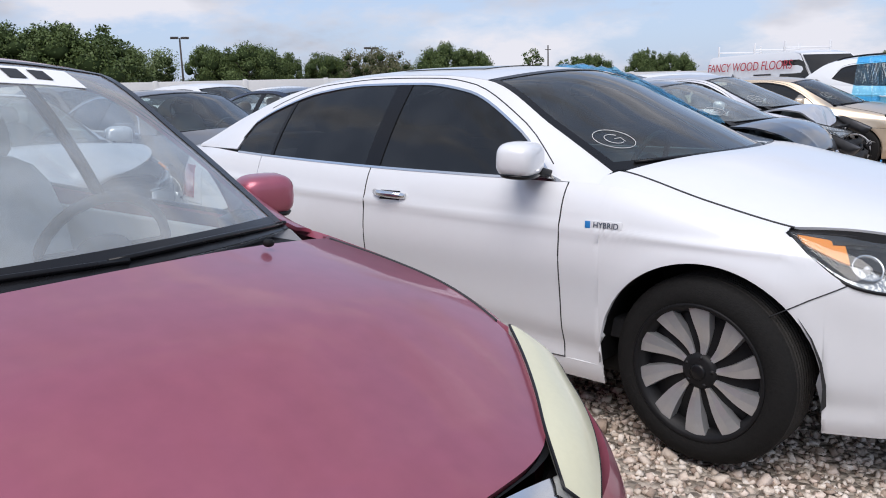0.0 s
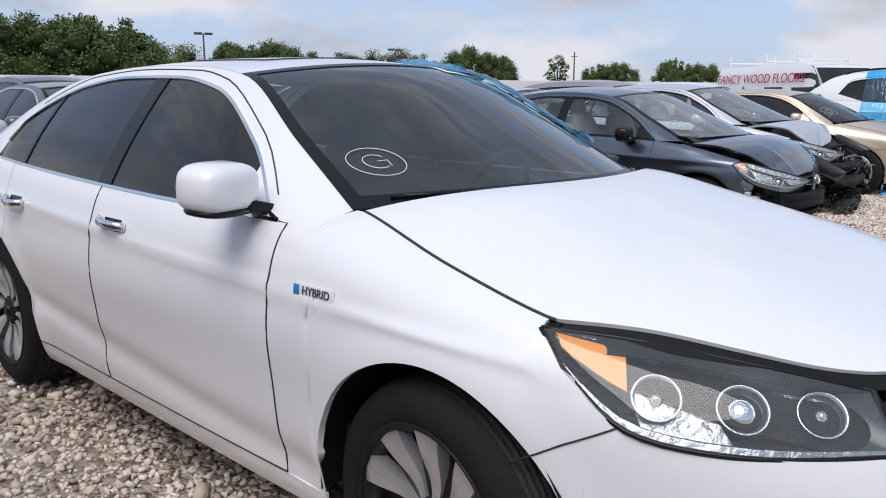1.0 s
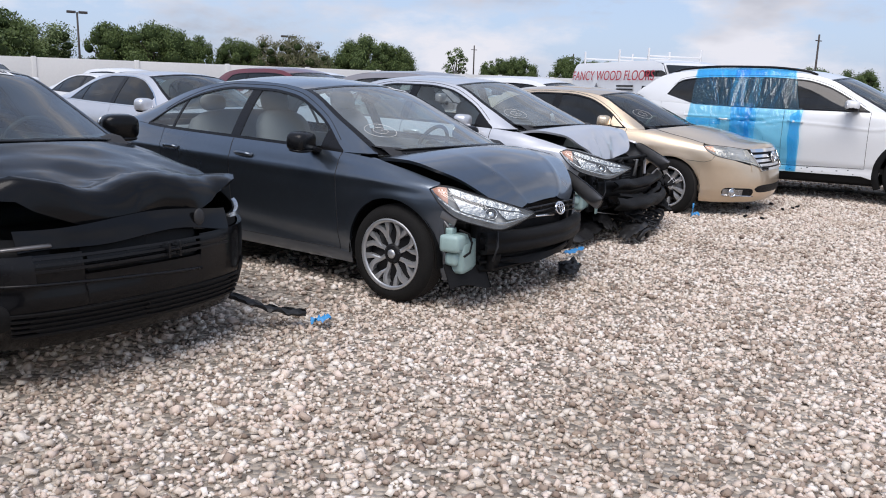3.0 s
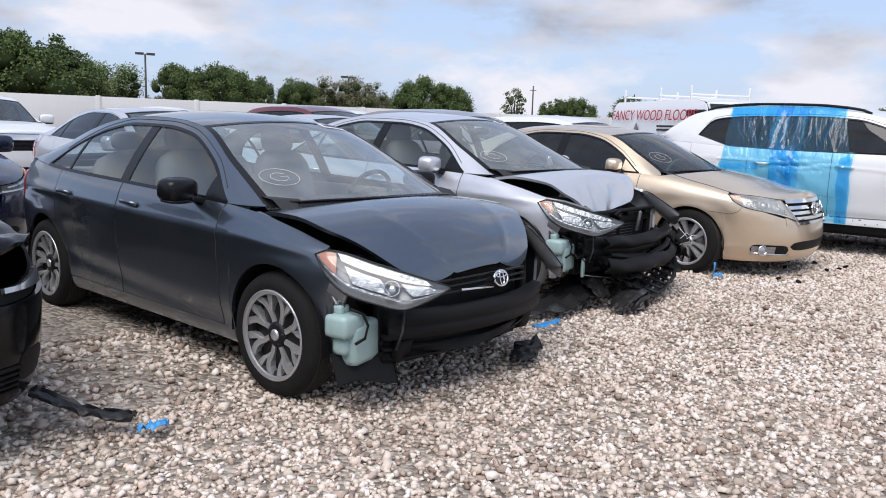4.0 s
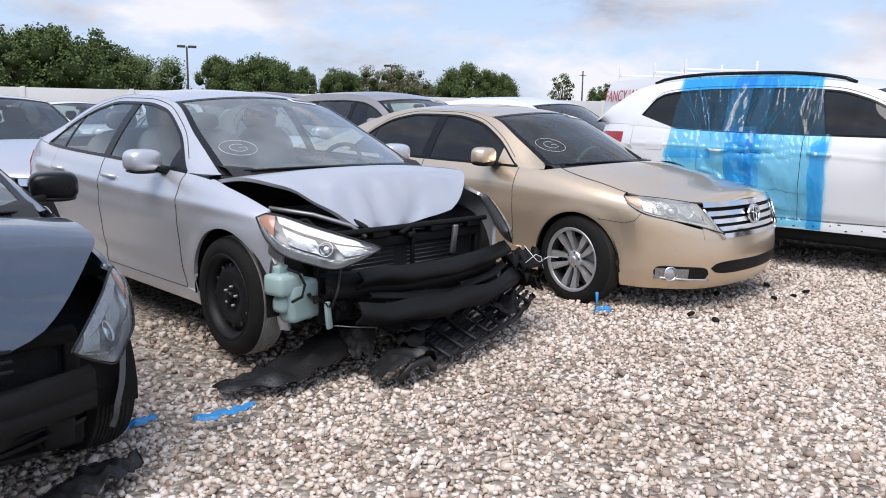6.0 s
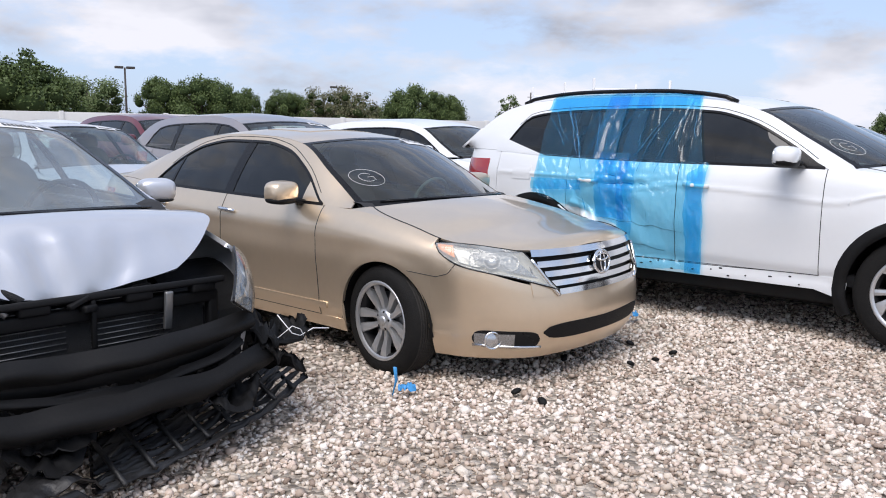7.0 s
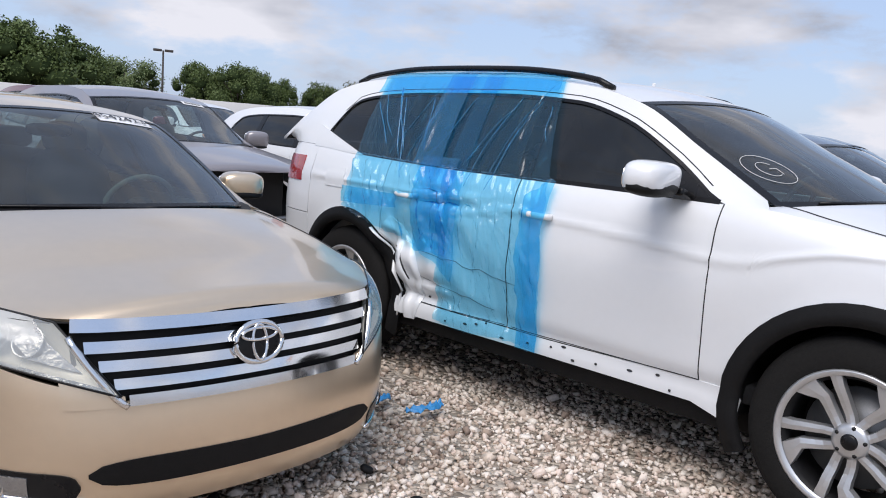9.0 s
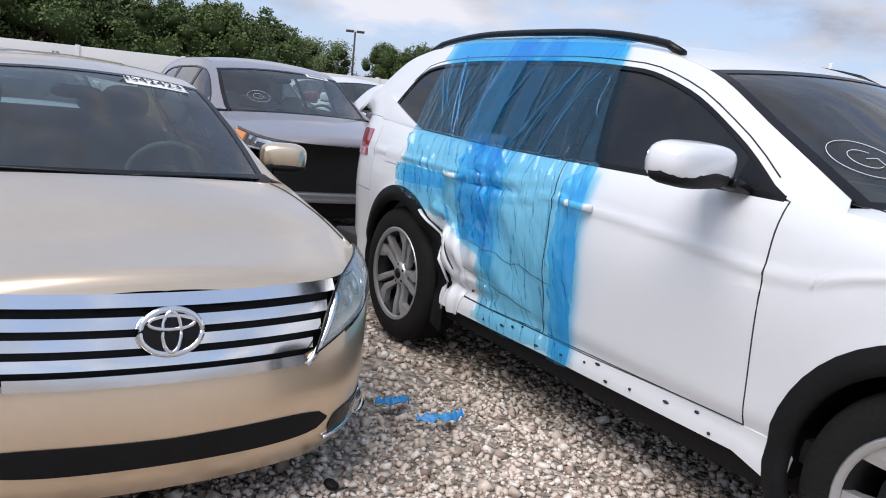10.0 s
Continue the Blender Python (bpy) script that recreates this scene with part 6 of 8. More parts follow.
part("bumper_crease", tube([black_skin.at(np.array([-v]), np.array([0.47 + 0.03 * math.sin(2 * v)]), 0.004)[0] for v in np.linspace(-0.3, 1.15, 20)], 0.007, 6), TRIM, black)
part("lower_mesh", join(*[black_skin.band(-0.62, 0.62, flat(0.27 + 0.024 * k), flat(0.28 + 0.024 * k), 26, 3, 0.012, 0.012) for k in range(5)]), PLASTIC, black, "black lower grille slats")
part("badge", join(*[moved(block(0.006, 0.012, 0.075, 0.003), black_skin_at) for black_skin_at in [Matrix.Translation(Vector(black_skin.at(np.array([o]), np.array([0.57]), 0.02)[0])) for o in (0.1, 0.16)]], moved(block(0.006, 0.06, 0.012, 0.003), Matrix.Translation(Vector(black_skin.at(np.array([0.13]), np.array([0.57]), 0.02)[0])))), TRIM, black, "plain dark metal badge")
part("airbag", moved(blob(0.16, 0.2, 0.11, 2.3, 12), pose(-0.72, -0.22, 1.0)), mat("pale_airbag", (0.55, 0.72, 0.68), 0.8, bump=0.3, bump_scale=30, vary=0.1), black, "deflated pale green airbag")
hole_at = black_skin.at(np.array([0.3]), np.array([0.69]), 0.024)[0]
part("badge_hole", moved(blob(0.012, 0.03, 0.042, 2, 8), Matrix.Translation(Vector(hole_at))), INK, black)


def slate_hood(P, q, t):
    """Popped up along the sides and bent down at the nose."""
    P = P.copy()
    f = np.clip(1 - q, 0, 1)[:, None]
    P[..., 0] -= 0.24 * f ** 1.2
    P[..., 2] += 0.085 * np.sin(np.pi * np.clip(f * 1.1, 0, 1)) * (0.55 + 0.6 * t[None, :] ** 2) - 0.07 * f ** 4 - 0.02 * np.clip(np.abs(t[None, :]) - 0.55, 0, 1) * f + 0.012 * np.exp(-np.abs(np.abs(t[None, :]) - 0.55) / 0.05) * f
    for i in range(P.shape[0]):
        for j in range(P.shape[1]):
            P[i, j, 2] += 0.012 * f[i, 0] * noise.noise(Vector(P[i, j]) * 3.0)
    return P


def silver_hood(P, q, t):
    """Lifted, with a dented and folded lip."""
    P = P.copy()
    f = np.clip(1 - q, 0, 1)[:, None]
    P[..., 0] -= 0.42 * f ** 1.2
    P[..., 1] *= np.where(t[None, :] < 0, 1 - 0.3 * f ** 0.9 * np.abs(t[None, :]), 1.0)
    P[..., 2] += 0.09 * np.sin(np.pi * np.clip(f * 1.0, 0, 1)) * (0.6 + 0.6 * t[None, :] ** 2) + 0.02 * f
    dent = np.exp(-((t[None, :] + 0.1) / 0.55) ** 2) * np.clip(f * 1.8 - 0.6, 0, 1)
    P[..., 2] -= 0.03 * dent + 0.1 * f ** 2 * (1 - t[None, :] ** 2)
    for i in range(P.shape[0]):
        for j in range(P.shape[1]):
            v = Vector(P[i, j])
            flute = math.sin(v.y * 21 + 3.5 * noise.noise(v * 3.0)) + 0.5 * math.sin(v.y * 37 + v.x * 9)
            P[i, j, 2] += 0.03 * f[i, 0] * noise.noise(v * 5.0) + 0.05 * dent[i, j] * noise.noise(v * 6.0) + 0.014 * dent[i, j] * flute
            P[i, j, 0] += 0.022 * dent[i, j] * flute
    return P


COMPACT_BODY = dict(
    wind=WIND_SKY_PALE,
    wb=2.7, half=0.885, side_glass=[CLEARW], hub_z=0.32, arch=0.36, tyre=(0.32, 0.228, 0.205), open_front=True,
    plan=[(0.88, 0), (0.85, 0.32), (0.74, 0.55), (0.5, 0.74), (0.2, 0.85), (-0.5, 0.88), (-1.5, 0.885), (-2.5, 0.88), (-3.1, 0.83), (-3.5, 0.68), (-3.66, 0.42), (-3.72, 0)],
    top=[(0.88, 0.68), (0.8, 0.70), (0.6, 0.745), (0.29, 0.80), (0.0, 0.865), (-0.27, 0.915), (-0.7, 0.95), (-1.5, 0.975), (-2.5, 1.005), (-3.1, 1.04), (-3.5, 1.03), (-3.72, 1.01)],
    rail=[(-0.27, 0.73, 0.93), (-0.7, 0.655, 1.14), (-1.14, 0.56, 1.335), (-1.4, 0.545, 1.37), (-1.8, 0.54, 1.385), (-2.2, 0.55, 1.355), (-2.5, 0.575, 1.29), (-2.85, 0.63, 1.165), (-3.2, 0.69, 1.05)],
    bow=[(-0.27, 0.3), (-1.14, 0.1), (-1.6, 0.03), (-2.0, -0.02), (-2.4, -0.1), (-3.2, -0.22)],
    crown=[(-0.27, 0.03), (-1.14, 0.045), (-1.9, 0.05), (-2.5, 0.05), (-3.2, 0.03)],
    glass_top=[(-0.52, 0.94), (-0.85, 1.155), (-1.2, 1.29), (-1.5, 1.325), (-1.9, 1.33), (-2.2, 1.29), (-2.5, 1.19), (-2.75, 1.02)],
    glass=[-0.52, -1.62, -2.4, -2.75], doors=(-0.52, -1.62, -2.5), hood_rear=-0.26, hood_bow=0.31, hood_crown=0.07, hood_edge=0.97, header=-1.14, rear_header=-2.4,
    lamp=(0.28, 0.4, 0.36), lamp_low=[(0.28, 0.79), (0.38, 0.635), (0.52, 0.545), (0.68, 0.525), (0.8, 0.575), (0.9, 0.6)], lamp_depth=0.06, amber=0.17, amber_mat=AMBER_DULL, cabin=CABIN, dash=CABIN_DARK,
    skip=("bumper", "grille", "lamps"), rows=28,
    lamp_lines=dict(upper=[(0.232, -0.824, 0.765), (0.29, -0.79, 0.788), (0.5, -0.665, 0.735), (0.66, -0.555, 0.685), (0.775, -0.47, 0.645)], lower=[(0.232, -0.824, 0.765), (0.32, -0.835, 0.68), (0.42, -0.805, 0.605), (0.54, -0.725, 0.562), (0.64, -0.65, 0.54), (0.71, -0.57, 0.575), (0.775, -0.47, 0.635)],
                    back=LAMP_MID, lens=LENS, amber=(0.03, 0.2, 0.08, 0.72, 0.06), amber_mat=AMBER_DULL, bowls=((0.6, 0.5, 0.036, True),), chrome=((0.2, 0.85, 0.05, 0.26, -0.006, 0.05), (0.12, 0.98, 0.74, 0.8, -0.004, 0.0), (0.3, 0.56, 0.34, 0.68, -0.022, 0.1), (0.7, 0.9, 0.3, 0.65, -0.016, 0.1)), bulge=0.03, deep=0.04, seal=0.005),
    grille_low=0.56, mirror=(-0.76, 1.0, (0.15, 0.21, 0.13)), mirror_mat=TRIM, black_sail=True, handle_z=0.86, handles=(-1.36, -2.24), shelf=-2.85, seat_x=-1.25)


def bare_front(root, S, torn):
    """What shows where the front bumper is gone."""
    crash_beam(0.62, 0.36, 0.5, 0.62, 0.14, "crash_beam", root, None, 0.06)
    part("beam_holes", join(*[moved(blob(0.006, 0.022, 0.016, 2, 6), pose(0.655 - 0.14 * (y / 0.62) ** 2, y, z)) for y in (-0.55, -0.42, 0.45) for z in (0.395, 0.465)]), INK, root)
    part("radiator_frame", join(block(0.05, 1.2, 0.06, 0.012, (0.42, 0, 0.6)), block(0.05, 1.2, 0.06, 0.012, (0.42, 0, 0.24)), *[block(0.05, 0.05, 0.4, 0.012, (0.42, y, 0.42)) for y in (-0.58, 0.58)]), PLASTIC, root)
    part("radiator", block(0.04, 1.1, 0.34, 0.008, (0.38, 0, 0.42)), RADIATOR, root)
    part("engine_bay", join(block(0.5, 1.2, 0.04, 0.01, (0.1, 0, 0.52)), block(0.3, 0.5, 0.16, 0.03, (0.05, 0.1, 0.62)), block(0.18, 0.16, 0.16, 0.02, (0.0, -0.5, 0.62)), block(0.12, 0.2, 0.1, 0.02, (0.2, -0.45, 0.6))), PLASTIC, root)
    part("bay_pipe", join(tube([(0.2, -0.5, 0.64), (0.22, -0.2, 0.655), (0.15, 0.1, 0.65), (0.2, 0.4, 0.63)], 0.018, 8), tube([(0.1, -0.6, 0.7), (0.2, -0.5, 0.72), (0.3, -0.45, 0.64)], 0.012, 8)), RADIATOR, root)
    washer_bottle(root, pose(0.395, -0.775, 0.43, 0, 0, 8))
    part("bumper_bracket", join(block(0.12, 0.02, 0.05, 0.006, (0.36, -0.8, 0.6), (0, 24, 12)), block(0.08, 0.03, 0.05, 0.006, (0.33, -0.79, 0.56), (20, 50, 0))), METAL, root, "bent bare metal bracket")
    part("wiring", tube([(0.33, -0.8, 0.58), (0.36, -0.83, 0.5), (0.33, -0.82, 0.42), (0.36, -0.78, 0.36)], 0.006, 6), INK, root)
    part("wiring", tube([(0.34, -0.8, 0.55), (0.38, -0.81, 0.47), (0.36, -0.8, 0.4), (0.4, -0.76, 0.33)], 0.005, 6), INK, root)
    part("wiring", tube([(0.56, -0.55, 0.52), (0.6, -0.6, 0.42), (0.58, -0.62, 0.33)], 0.007, 6), INK, root)
    if not torn:
        part("liner_flap", sheet(np.array([[(0.36 + 0.1 * u + 0.06 * v, -0.84 + 0.3 * u, 0.31 - 0.15 * v + 0.02 * math.sin(5 * u)) for v in np.linspace(0, 1, 7)] for u in np.linspace(0, 1, 8)]), 0.008), PLASTIC, root, "torn black wheel liner flap")
    part("undertray", join(*[block(0.06, 0.1, 0.12, 0.02, (0.5, y, 0.3), (0, 15, 0)) for y in (-0.5, 0.5)], block(0.25, 0.9, 0.02, 0.006, (0.36, 0, 0.24), (0, 6, 0))), PLASTIC, root)
    rng = np.random.default_rng(5 if torn else 6)
    for k in range(9 if torn else 0):
        y, x = rng.uniform(-0.6, 0.6), rng.uniform(0.45, 0.72)
        z = rng.uniform(0.16, 0.34)
        rag([(x, y - 0.14, z + rng.uniform(-0.05, 0.08), 0.1), (x + rng.uniform(0, 0.1), y, z + rng.uniform(-0.08, 0.06), 0.16), (x - 0.03, y + 0.16, z + rng.uniform(-0.06, 0.05), 0.08)], "plastic_shred", root, PLASTIC, "", 70 + k, crumple=0.06, rows=2)
    if not torn:
        gr = empty("upper_grille", pose(0.6, 0.12, 0.595, 0, -12, 0), root)
        part("grille_slats", join(*[block(0.03, 0.7, 0.012, 0.004, (0.0, -0.12, 0.03 - 0.03 * k)) for k in range(3)]), TRIM, gr)
        part("grille_chrome", block(0.012, 0.3, 0.012, 0.004, (0.02, -0.2, -0.035), (-4, 0, 7)), CHROME, gr)
        emblem(root, pose(0.645, 0.09, 0.6, 0, -15, 0), 0.056, 0.72)
        part("lower_lip", crash_lip(0.5, 0.29, 0.33), PLASTIC, root)
        part("absorber", sheet(np.array([[(0.6 - 0.16 * (v / 0.62) ** 2 + 0.02 * math.sin(14 * k), v, 0.37 - 0.13 * k + 0.05 * (v + 0.6) * k) for k in np.linspace(0, 1, 12)] for v in np.linspace(-0.6, 0.6, 22)]), 0.02), PLASTIC, root, "ribbed black bumper backing")
    else:
        part("radiator_post", block(0.02, 0.035, 0.17, 0.006, (0.47, 0.34, 0.57), (0, 8, 0)), METAL, root)
        part("hood_latch_post", join(block(0.025, 0.02, 0.2, 0.006, (0.46, 0.02, 0.56)), block(0.04, 0.06, 0.03, 0.008, (0.47, 0.0, 0.63), (0, 0, 20)), block(0.03, 0.09, 0.02, 0.005, (0.47, -0.04, 0.66), (20, 0, 10))), PLASTIC, root)
        part("radiator_fins", join(*[block(0.006, 0.34, 0.004, 0.0, (0.405, 0.2 if k % 2 else -0.24, 0.44 + 0.012 * k)) for k in range(18)]), METAL, root)
        part("upper_crossmember", join(block(0.1, 1.25, 0.03, 0.01, (0.42, 0.0, 0.665), (0, -14, 0)), *[block(0.05, 0.12, 0.05, 0.012, (0.44, y, 0.65), (0, 0, 9 * y)) for y in (-0.5, -0.2, 0.22, 0.52)]), PLASTIC, root)
        part("bay_brace", tube([(0.12, -0.68, 0.79), (0.26, -0.5, 0.755), (0.4, -0.36, 0.7), (0.45, -0.3, 0.64)], 0.013, 8), METAL, root, "bare metal edge under the lifted hood")
        part("bay_hose", tube([(-0.1, -0.5, 0.74), (0.1, -0.42, 0.77), (0.25, -0.3, 0.74), (0.33, -0.2, 0.66)], 0.02, 8), RADIATOR, root)
        part("headlight_bracket", join(block(0.1, 0.05, 0.06, 0.012, (0.5, -0.5, 0.5), (0, 10, 25)), block(0.05, 0.16, 0.08, 0.02, (0.52, -0.52, 0.45), (12, 0, 20)), tube([(0.5, -0.6, 0.52), (0.53, -0.56, 0.4), (0.5, -0.52, 0.3)], 0.016, 8)), PLASTIC, root)
        part("hanging_strut", block(0.02, 0.035, 0.15, 0.008, (0.52, -0.6, 0.28), (10, 6, 0)), BOTTLE, root)
        part("tie_wire", tube([(0.5, -0.58, 0.22), (0.56, -0.45, 0.2), (0.6, -0.28, 0.175)], 0.004, 5), METAL, root)


def crash_lip(half, z0, z1):
    y = np.linspace(-half, half, 17)
    return sheet(np.array([[(0.66 - 0.2 * (v / half) ** 2 + 0.03 * math.sin(9 * v) * k, v, z0 + (z1 - z0) * k + 0.02 * math.sin(6 * v)) for k in (0, 0.5, 1)] for v in y]), 0.012)


SLATE_SPEC = saloon(hood_shape=slate_hood, hood_front=0.36, wheel=("twist", "twist"), steer=2, hub_x=-0.05, **COMPACT_BODY)
slate, slate_skin = car("slate_saloon", SLATE_SPEC, at_row(8.9, -3.08, -41.5, -0.03), SLATE, "dark slate saloon missing its front bumper")
bare_front(slate, slate_skin, False)
ring_mark(slate_skin, -0.53, -0.77, 0.075, slate)
sticker(slate_skin, -1.05, 0.6, 0.42, 0.07, slate)
SILV = saloon(hood_shape=silver_hood, hood_front=0.5, wheel=("steel", "twist"), steer=0, hub_x=-0.02, **{**COMPACT_BODY, "mirror_mat": SILVER})
silver, silver_skin = car("silver_saloon", SILV, at_row(11.46, -3.6, -41.5, 0.04), SILVER, "silver saloon with a crumpled hood and torn front")
bare_front(silver, silver_skin, True)
ring_mark(silver_skin, -0.53, -0.77, 0.075, silver)
sticker(silver_skin, -1.05, 0.55, 0.42, 0.07, silver)
def strip(name, label, x0, bend, z0, z1, sag, y0, y1, seed, swell=0.04):
    """A hanging, buckled strip of bumper plastic across the nose."""
    G = np.zeros((30, 8, 3))
    for i, v in enumerate(np.linspace(y0, y1, 30)):
        u = (v - y0) / (y1 - y0)
        for j, k in enumerate(np.linspace(0, 1, 8)):
            wob = noise.noise((v * 3.1, k * 1.5, seed))
            G[i, j] = (x0 - bend * v * v + swell * math.sin(math.pi * k) + 0.035 * wob, v, z0 + (z1 - z0) * k - sag * math.sin(math.pi * u) + 0.02 * noise.noise((v * 4, seed, 1)) + 0.025 * u)
    return part(name, sheet(G, 0.012), PLASTIC, silver, label)


strip("bumper_beam_cover", "", 0.7, 0.3, 0.41, 0.51, 0.0, -0.5, 0.68, 3, 0.05)
strip("bumper_core", "hanging black bumper remains", 0.77, 0.3, 0.25, 0.37, 0.035, -0.55, 0.8, 7)
strip("bumper_skin_edge", "", 0.72, 0.28, 0.36, 0.4, 0.05, -0.45, 0.6, 11, 0.015)
rag([(0.42, 0.72, 0.44, 0.2), (0.5, 0.8, 0.4, 0.3), (0.56, 0.88, 0.36, 0.26), (0.52, 0.98, 0.42, 0.1)], "bumper_end", silver, PLASTIC, "torn black bumper corner", 17, crumple=0.09, rows=5, th=0.015)
rag([(0.6, 0.7, 0.36, 0.14), (0.58, 0.82, 0.26, 0.26), (0.5, 0.92, 0.22, 0.18)], "bumper_end_flap", silver, PLASTIC, "", 19, crumple=0.08, rows=5, th=0.012)
part("hanging_cable", join(tube([(0.62, 0.8, 0.5), (0.69, 0.83, 0.42), (0.66, 0.9, 0.39), (0.68, 0.96, 0.42), (0.7, 1.04, 0.41)], 0.0026, 6), tube([(0.65, 0.78, 0.4), (0.68, 0.84, 0.45), (0.69, 0.88, 0.43), (0.67, 0.93, 0.35)], 0.0022, 6)), LABEL, silver)

GOLD_SPEC = saloon(
    wind=WIND_DIM,
    hood_line=[(0.36, 0.84), (0.45, 0.8), (0.565, 0.743), (0.68, 0.667), (0.785, 0.585), (0.845, 0.45), (0.865, 0.3), (0.874, 0.15), (0.878, 0.0)], skirt=0.2, top_bowls=(), lens_mat=LENS_DULL,
    wb=2.82, half=0.925, wheel=("pair", "pair"), steer=-7, hub_z=0.335, tyre=(0.335, 0.236, 0.215), handle_mat=CHROME, window_trim=TRIM, cabin=CABIN_TAN, tan_ring=True,
    plan=[(0.98, 0), (0.95, 0.36), (0.86, 0.62), (0.64, 0.8), (0.3, 0.89), (-0.5, 0.92), (-1.5, 0.925), (-2.5, 0.92), (-3.2, 0.88), (-3.75, 0.74), (-3.98, 0.45), (-4.05, 0)],
    top=[(0.98, 0.80), (0.92, 0.803), (0.75, 0.815), (0.39, 0.85), (0.1, 0.91), (-0.36, 0.97), (-0.7, 0.985), (-1.5, 1.0), (-2.58, 1.025), (-3.2, 1.05), (-3.8, 1.04), (-4.05, 1.02)],
    nose=[(0.18, -0.08), (0.28, -0.02), (0.42, 0.0), (0.58, -0.02), (0.68, -0.05), (0.8, -0.1), (0.95, -0.16)],
    rail=[(-0.36, 0.74, 0.975), (-0.7, 0.685, 1.175), (-1.08, 0.6, 1.36), (-1.4, 0.58, 1.405), (-1.8, 0.575, 1.42), (-2.25, 0.585, 1.395), (-2.6, 0.61, 1.31), (-2.95, 0.66, 1.19), (-3.3, 0.71, 1.065)],
    bow=[(-0.36, 0.32), (-1.08, 0.12), (-1.6, 0.03), (-2.0, -0.02), (-2.4, -0.1), (-3.3, -0.22)],
    crown=[(-0.36, 0.03), (-1.08, 0.045), (-1.9, 0.05), (-2.5, 0.05), (-3.3, 0.03)],
    glass_top=[(-0.6, 0.975), (-0.9, 1.19), (-1.2, 1.32), (-1.5, 1.365), (-1.9, 1.37), (-2.2, 1.33), (-2.45, 1.22), (-2.66, 1.03)],
    glass=[-0.6, -1.62, -2.4, -2.66], doors=(-0.58, -1.62, -2.5), hood_rear=-0.35, hood_bow=0.34, hood_crown=0.06, hood_edge=0.86, header=-1.08, rear_header=-2.5,
    lamp=(0.36, 0.48, 0.57), lamp_low=[(0.36, 0.835), (0.42, 0.785), (0.55, 0.72), (0.7, 0.69), (0.85, 0.635), (0.98, 0.57)], grille_low=0.57, skip=("lamps",), rows=30, seam=[(0.53, 0.726), (0.48, 0.672), (0.4, 0.648), (0.3, 0.655), (0.2, 0.662)],
    lamp_lines=dict(upper=[(0.362, -0.842, 0.833), (0.45, -0.805, 0.838), (0.565, -0.748, 0.832), (0.68, -0.67, 0.817), (0.785, -0.592, 0.8)], lower=[(0.362, -0.842, 0.833), (0.41, -0.862, 0.785), (0.53, -0.838, 0.724), (0.66, -0.765, 0.69), (0.765, -0.69, 0.668), (0.865, -0.57, 0.63), (0.935, -0.455, 0.592)],
                    back=LAMP_PALE, lens=LENS_DULL, amber=(0.04, 0.22, 0.14, 0.72, 0.02), bowls=((0.42, 0.55, 0.042, False), (0.56, 0.5, 0.045, True), (0.73, 0.45, 0.045, False)), chrome=((0.1, 0.95, 0.92, 0.985, -0.004, 0.0), (0.24, 0.4, 0.25, 0.8, -0.02, 0.05), (0.64, 0.85, 0.2, 0.75, -0.02, 0.1)), bulge=0.02, deep=0.045, seal=0.004),
    mirror=(-0.82, 1.06, (0.15, 0.24, 0.14)), mirror_out=0.02, crease=[([(0.0, 0.33), (-1.0, 0.36), (-2.5, 0.36)], 0.008, 0.025), ([(0.2, 0.8), (-2.7, 0.9)], 0.012, 0.06)],
    bars=[(0.84, 1.0, 0.99, CHROME, 0.012), (0.6, 0.74, 0.93, CHROME, 0.0), (0.375, 0.51, 0.87, CHROME, 0.0), (0.15, 0.285, 0.81, CHROME, 0.0), (-0.06, 0.08, 0.75, CHROME, 0.01)],
    intakes=[(0.0, 0.55, 0.305, 0.39, 0.4, PLASTIC), (0.57, 0.82, 0.268, 0.352, 0.37, TRIM)])
gold, gold_skin = car("gold_saloon", GOLD_SPEC, at_row(14.17, -3.38, -40, -0.055), GOLD, "gold saloon with a chrome grille on gravel")
emblem(gold, pose(0.938, 0, 0.7, 0, -10, 0), 0.088, 0.74)
ring_mark(gold_skin, -0.62, -0.76, 0.08, gold)
lot = sticker(gold_skin, -0.97, 0.58, 0.5, 0.085, gold, "45424232")
s_g = gold_skin.sy(0.57) - 0.004
